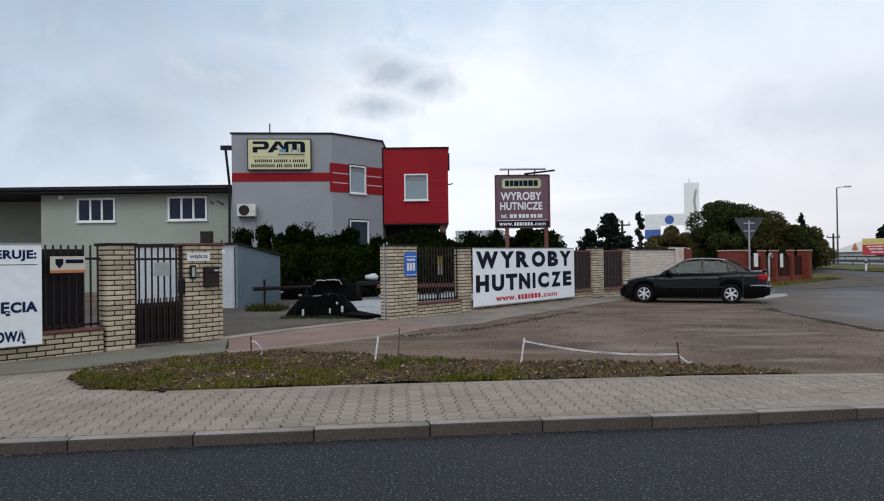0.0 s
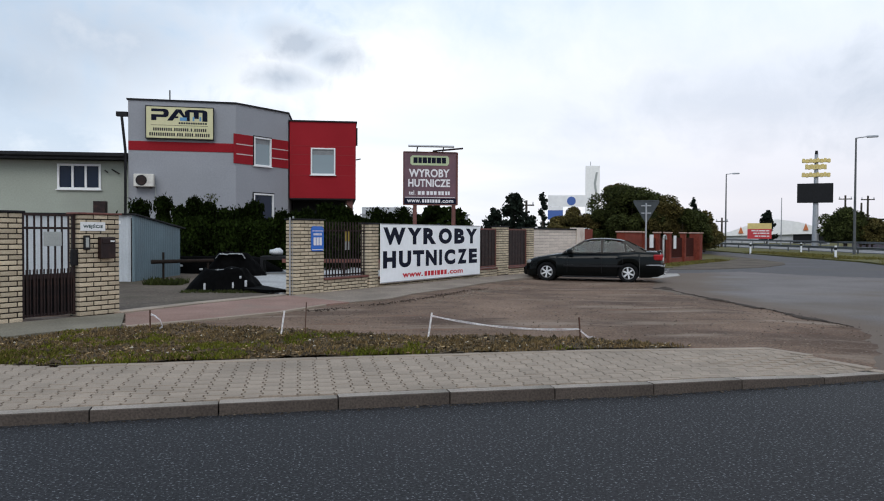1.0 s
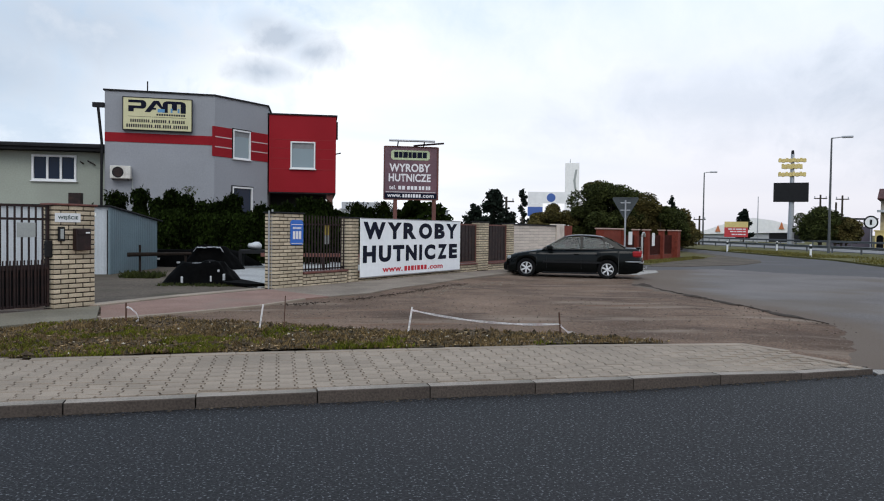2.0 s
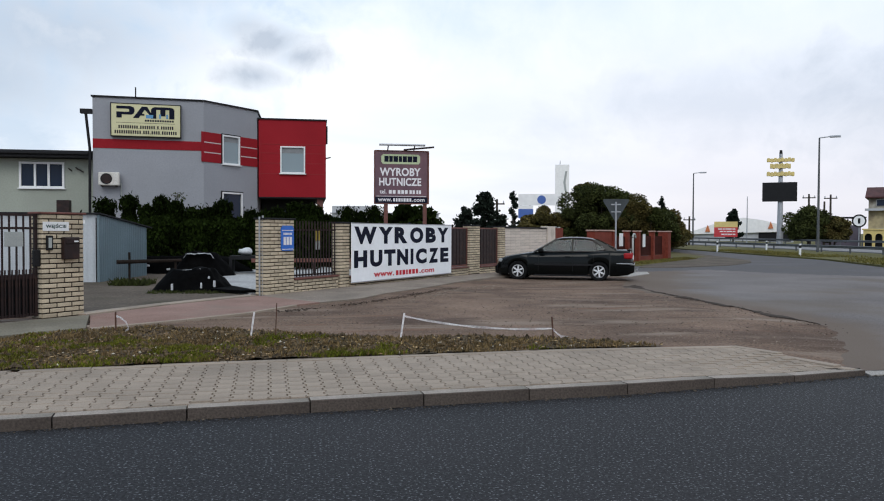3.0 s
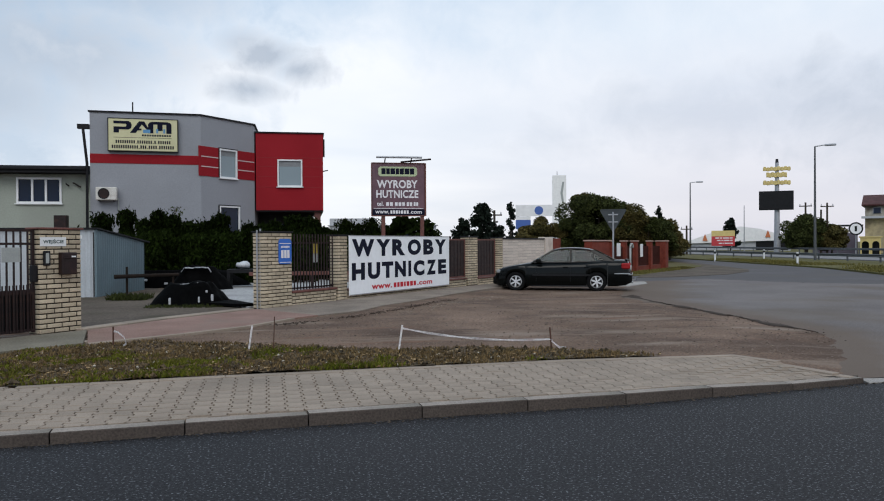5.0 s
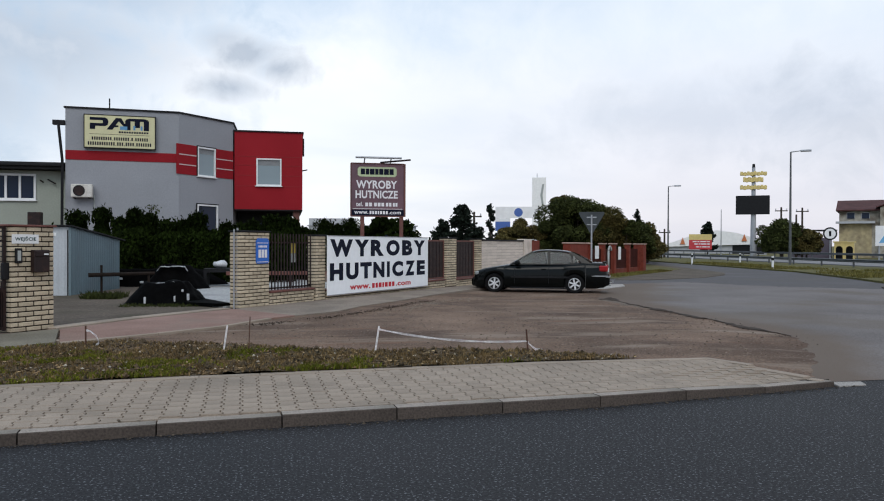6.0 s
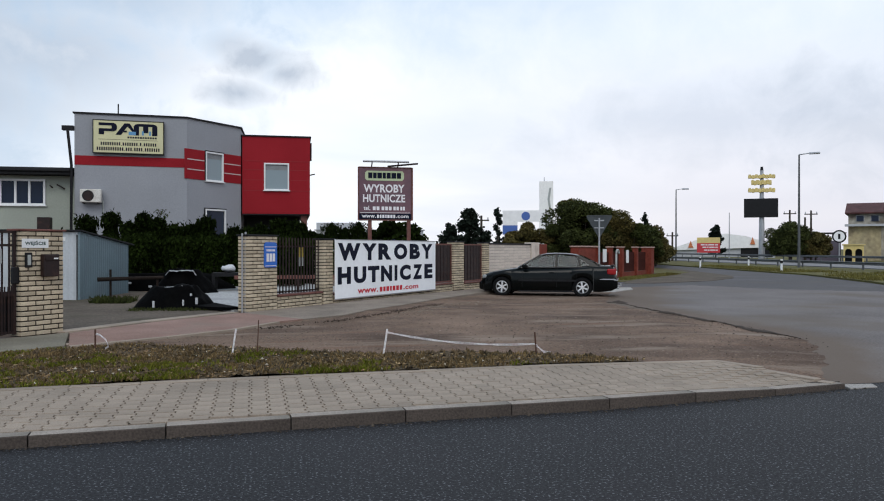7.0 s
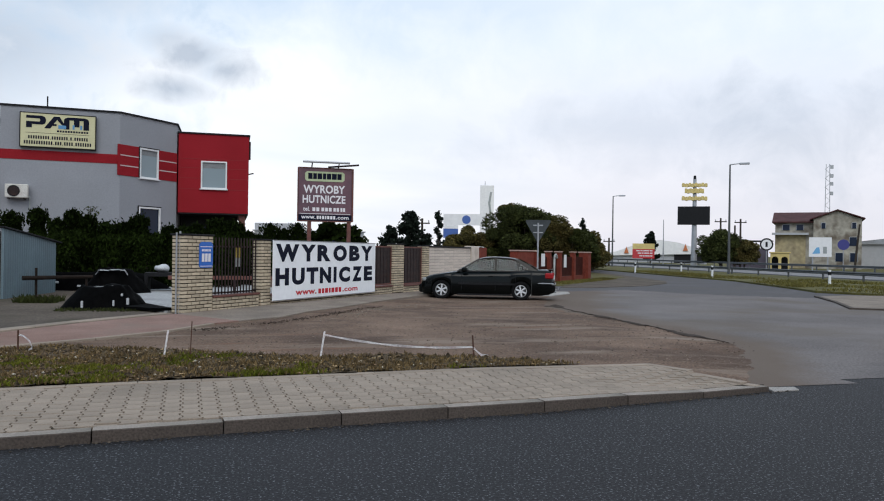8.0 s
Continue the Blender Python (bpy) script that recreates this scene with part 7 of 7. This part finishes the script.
def scatter(n, name, label, material, place, size, category, squash=0.5):
    """Loose bits lying about: small faceted lumps in one mesh."""
    base = np.array([(1, 0, 0), (-1, 0, 0), (0, 1, 0), (0, -1, 0), (0, 0, 1), (0, 0, -1)], float)
    tri = np.array([(0, 2, 4), (2, 1, 4), (1, 3, 4), (3, 0, 4), (2, 0, 5), (1, 2, 5), (3, 1, 5), (0, 3, 5)])
    vs, fs = [], []
    for i in range(n):
        x, y, z = place()
        s = size * rng.uniform(0.5, 1.6)
        a = rng.uniform(0, math.tau)
        p = base * rng.uniform(0.6, 1.2, (6, 1)) * np.array([s, s * rng.uniform(0.5, 1), s * squash])
        p = p @ np.array([[math.cos(a), math.sin(a), 0], [-math.sin(a), math.cos(a), 0], [0, 0, 1]])
        vs.append(p + (x, y, z))
        fs.append(tri + 6 * i)
    me = bpy.data.meshes.new(name)
    me.from_pydata(np.concatenate(vs).tolist(), [], np.concatenate(fs).tolist())
    me.materials.append(material)
    return tagged(new(name, me), label, category, kind="stuff")


def in_verge():
    while True:
        x, y = rng.uniform(-4.7, 4.7), rng.uniform(8.7, 12.1)
        if inside(x, y, VERGE):
            return x, y, verge_z(x, y) + 0.012


def in_lot():
    while True:
        x, y = rng.uniform(-4, 10), rng.uniform(9.3, 24)
        if x < lot_x(y) + 0.5 and not inside(x, y, PAVE) and x > -4 + (y - 12) * 0.6:
            return x, y, lot_height(x, y) + 0.004


scatter(1300, "fallen_leaves", "fallen pale and yellowish leaves on the verge", mat("fallen_leaf", (0.36, 0.27, 0.14), (0.22, 0.13, 0.07), 3, 0.8, 0.0, island=0.6), in_verge, 0.026, "leaves", 0.25)
scatter(150, "white_pebbles", "pale pebbles and litter scattered on the verge", mat("pale_pebble", (0.52, 0.48, 0.40), (0.38, 0.33, 0.26), 3, 0.8, 0.0, island=0.4), in_verge, 0.020, "pebbles", 0.6)
scatter(900, "soil_clods", "dark clods of soil on the verge", M_SOIL, in_verge, 0.045, "soil", 0.7)
scatter(3000, "gravel_stones", "loose gravel stones on the lot", mat("gravel_stone", (0.24, 0.19, 0.155), (0.14, 0.105, 0.08), 3, 0.9, 0.0, island=0.5), in_lot, 0.016, "gravel", 0.6)


M_DIRT_EDGE = mat("dark_dirt_and_edge", (0.050, 0.034, 0.025), (0.032, 0.022, 0.016), 3, 0.95, 0.5, fine=22, fine_mix=0.5, island=0.2)


def dark_edge():
    """A ragged low dark ridge where the asphalt of the junction breaks off."""
    bm = bmesh.new()
    rows = []
    for i in range(181):
        y = 11.7 + i * 0.055
        f = i / 180
        wide = max(0.015, (0.10 + 0.20 * smooth01((14.4 - y) / 1.5)) * (0.6 + 2.6 * rough_at(0, y, 0.8, 31)) + 0.16 * rough_at(3, y, 3.1, 7)) * min(1, 6 * f, 6 * (1 - f) + 0.05) + 0.30 * math.exp(-((y - 20.9) / 0.4) ** 2)
        cx = lot_x(y) - 0.1 + 0.16 * rough_at(1, y, 0.8, 5) + 0.06 * rough_at(5, y, 3.5, 2)
        rows.append([bm.verts.new((cx + wide * g, y, -0.01 + max(lot_height(cx + wide * g, y) + 0.02, 0.012) + 0.025 * (1 - g * g) * (0.6 + rough_at(g, y, 4, 3)))) for g in (-1, -0.5, 0, 0.5, 1)])
    for p, q in zip(rows, rows[1:]):
        for k in range(4):
            bm.faces.new((p[k], p[k + 1], q[k + 1], q[k]))
    return bm


tagged(part("dirt_ridge", dark_edge(), M_DIRT_EDGE, smooth=True), "dark ragged ridge along the broken asphalt edge", "dirt", kind="stuff")


def at_edge():
    y = rng.uniform(10.5, 21.5)
    return lot_x(y) + rng.normal(-0.3, 0.22), y, lot_height(lot_x(y) - 0.3, y) + 0.006


scatter(220, "dirt_crumbs", "dark loose crumbs of dirt along the asphalt edge", M_DIRT_EDGE, at_edge, 0.014, "dirt", 0.35)


def at_kerb():
    x = rng.uniform(-5, 6.4)
    return x, kerb_y(x) - abs(rng.normal(0, 0.05)) - 0.01, 0.006


scatter(420, "gutter_grit", "dark grit and leaves along the kerb", mat("grit", (0.10, 0.08, 0.06), (0.05, 0.042, 0.035), 3, 0.9, 0.0, island=0.6), at_kerb, 0.014, "grit", 0.4)

path_edge = line([(-0.6, 14.2), (0.88, 15.6), (2.15, 17.3), (3.85, 20.3), (5.6, 22.2)])


def at_path():
    while True:
        x = rng.uniform(-0.6, 5.6)
        if rng.random() < 0.5 + 1.3 * rough_at(x, 0, 1.7, 12):
            d = rng.normal(0.05, 0.09)
            return x + 0.75 * d, path_edge(x) - 0.65 * d, 0.118 - 0.10 * smooth01((x - 2.5) / 3)


def near_path():
    x = rng.uniform(1.5, 5.6)
    d = 0.2 + abs(rng.normal(0, 0.3))
    x2, y2 = x + 0.75 * d, path_edge(x) - 0.65 * d
    return x2, y2, lot_height(x2, y2) + 0.004


scatter(700, "path_edge_dirt", "dark dirt washed against the edge of the path", M_DIRT_EDGE, at_path, 0.017, "dirt", 0.5)
scatter(420, "pale_chippings", "pale chippings beside the path", mat("pale_chipping", (0.30, 0.26, 0.21), (0.2, 0.17, 0.14), 3, 0.9, 0.0, island=0.5), near_path, 0.013, "gravel", 0.6)

# ---- interlocking pavers ----------------------------------------------------
PL, PW = 0.20, 0.165          # length along the row, width across


def paver_outline(g=0.0068, end=0.003):
    """A double-T block: wide at both ends, narrow in the middle; x across, y along."""
    a, b, c = PW / 2 + 0.013 - g, PW / 2 - 0.013 - g, PL / 2 - end
    return [(-a, -c), (a, -c), (a, -c * 0.62), (b, -c * 0.30), (b, c * 0.30), (a, c * 0.62), (a, c), (-a, c), (-a, c * 0.62), (-b, c * 0.30), (-b, -c * 0.30), (-a, -c * 0.62)]


def paver_bm():
    bm = bmesh.new()
    o = paver_outline()
    top = [bm.verts.new((x * 0.975, y * 0.98, 0.0)) for x, y in o]
    rim = [bm.verts.new((x, y, -0.006)) for x, y in o]
    low = [bm.verts.new((x, y, -0.05)) for x, y in o]
    bm.faces.new(top)
    for A, B in ((top, rim), (rim, low)):
        for i in range(12):
            bm.faces.new((A[i], B[i], B[(i + 1) % 12], A[(i + 1) % 12]))
    bmesh.ops.recalc_face_normals(bm, faces=bm.faces)
    return bm


PAVER = mesh_of("paver", paver_bm(), M_PAVER)
pv = np.array([v.co[:] for v in PAVER.vertices])
pf = [list(p.vertices) for p in PAVER.polygons]
pa = math.radians(3.0)
ux, uy = np.array([math.cos(pa), math.sin(pa)]), np.array([-math.sin(pa), math.cos(pa)])
near_cells, far_v, far_f = [], [], []
PAVE_IN = [(x, y) for x, y in PAVE]
for r in range(-75, 50):
    for k in range(-34, 26):
        o = np.array([0.0, 8.0]) + ux * (r * PW) + uy * (k * PL + (PL / 2 if r % 2 else 0))
        x, y = o
        if not (inside(x, y, PAVE_IN) or inside(x, y - 0.1, PAVE_IN)) or inside(x, y, GATE_PATH) or y < kerb_y(x) + 0.157 - 0.2 * PL:
            continue
        if (y > 8.3 or x > 5.7) and x > -3.2 and not all(inside(x + a, y + b, PAVE_IN) for a, b in ((0.07, 0), (0, 0.07), (-0.07, 0))):
            continue
        z = 0.1125 - 0.012 * smooth01((-x - 0.2) / 1.5) * smooth01((7.6 - y) / 0.8) + 0.0010 * rng.normal() - 0.05 * smooth01((x - 3.2) / 2.5) * smooth01((8.8 - y) / 1.2)
        if -1.55 < x < 3.6 and kerb_y(x) + 0.17 + 0.55 * PL < y < 8.0 and len(near_cells) < 300:
            near_cells.append((x, y, z))
        else:
            m3 = np.stack([np.r_[ux, 0], np.r_[uy, 0], [0, 0, 1]], 1)
            far_f += [[i + len(far_v) * len(pv) for i in f] for f in pf]
            cell = pv @ m3.T + (x, y, z)
            cell[:, 1] = np.maximum(cell[:, 1], kerb_y(x) + 0.160 + 0.1 * (cell[:, 0] - x))
            far_v.append(cell)
border = [(6.03, 7.62), (5.95, 7.75), (5.72, 8.5), (5.45, 9.12), (3.2, 9.17), (1.7, 9.06), (-0.92, 8.85), (-3.0, 8.62)]
for (ax, ay), (bx, by) in zip(border, border[1:]):
    L = math.hypot(bx - ax, by - ay)
    cuts = max(1, round(L / 0.75))
    for k in range(cuts):
        mx, my = ax + (bx - ax) * (k + 0.5) / cuts, ay + (by - ay) * (k + 0.5) / cuts
        zt = 0.1195 - 0.05 * smooth01((mx - 3.2) / 2.5) * smooth01((8.8 - my) / 1.2)
        st = part("border_stone", boxes((k * L / cuts + 0.003, (k + 1) * L / cuts - 0.003, 0.0, 0.13, -0.08, zt), bevel=0.004), M_PAVER, pav)
        st.matrix_world = pose(ax, ay, random.uniform(-0.002, 0.001), 0, 0, math.degrees(math.atan2(by - ay, bx - ax)))
for x, y, z in near_cells:
    b = part("paver", PAVER, M_PAVER, pav)
    b.matrix_world = pose(x, y, z, random.uniform(-0.25, 0.25), random.uniform(-0.25, 0.25), math.degrees(pa))
me = bpy.data.meshes.new("pavers_far")
me.from_pydata(np.concatenate(far_v).tolist(), [], far_f)
me.materials.append(M_PAVER_J)
tagged(part("paver_field", me, M_PAVER_J, pav), kind="stuff")
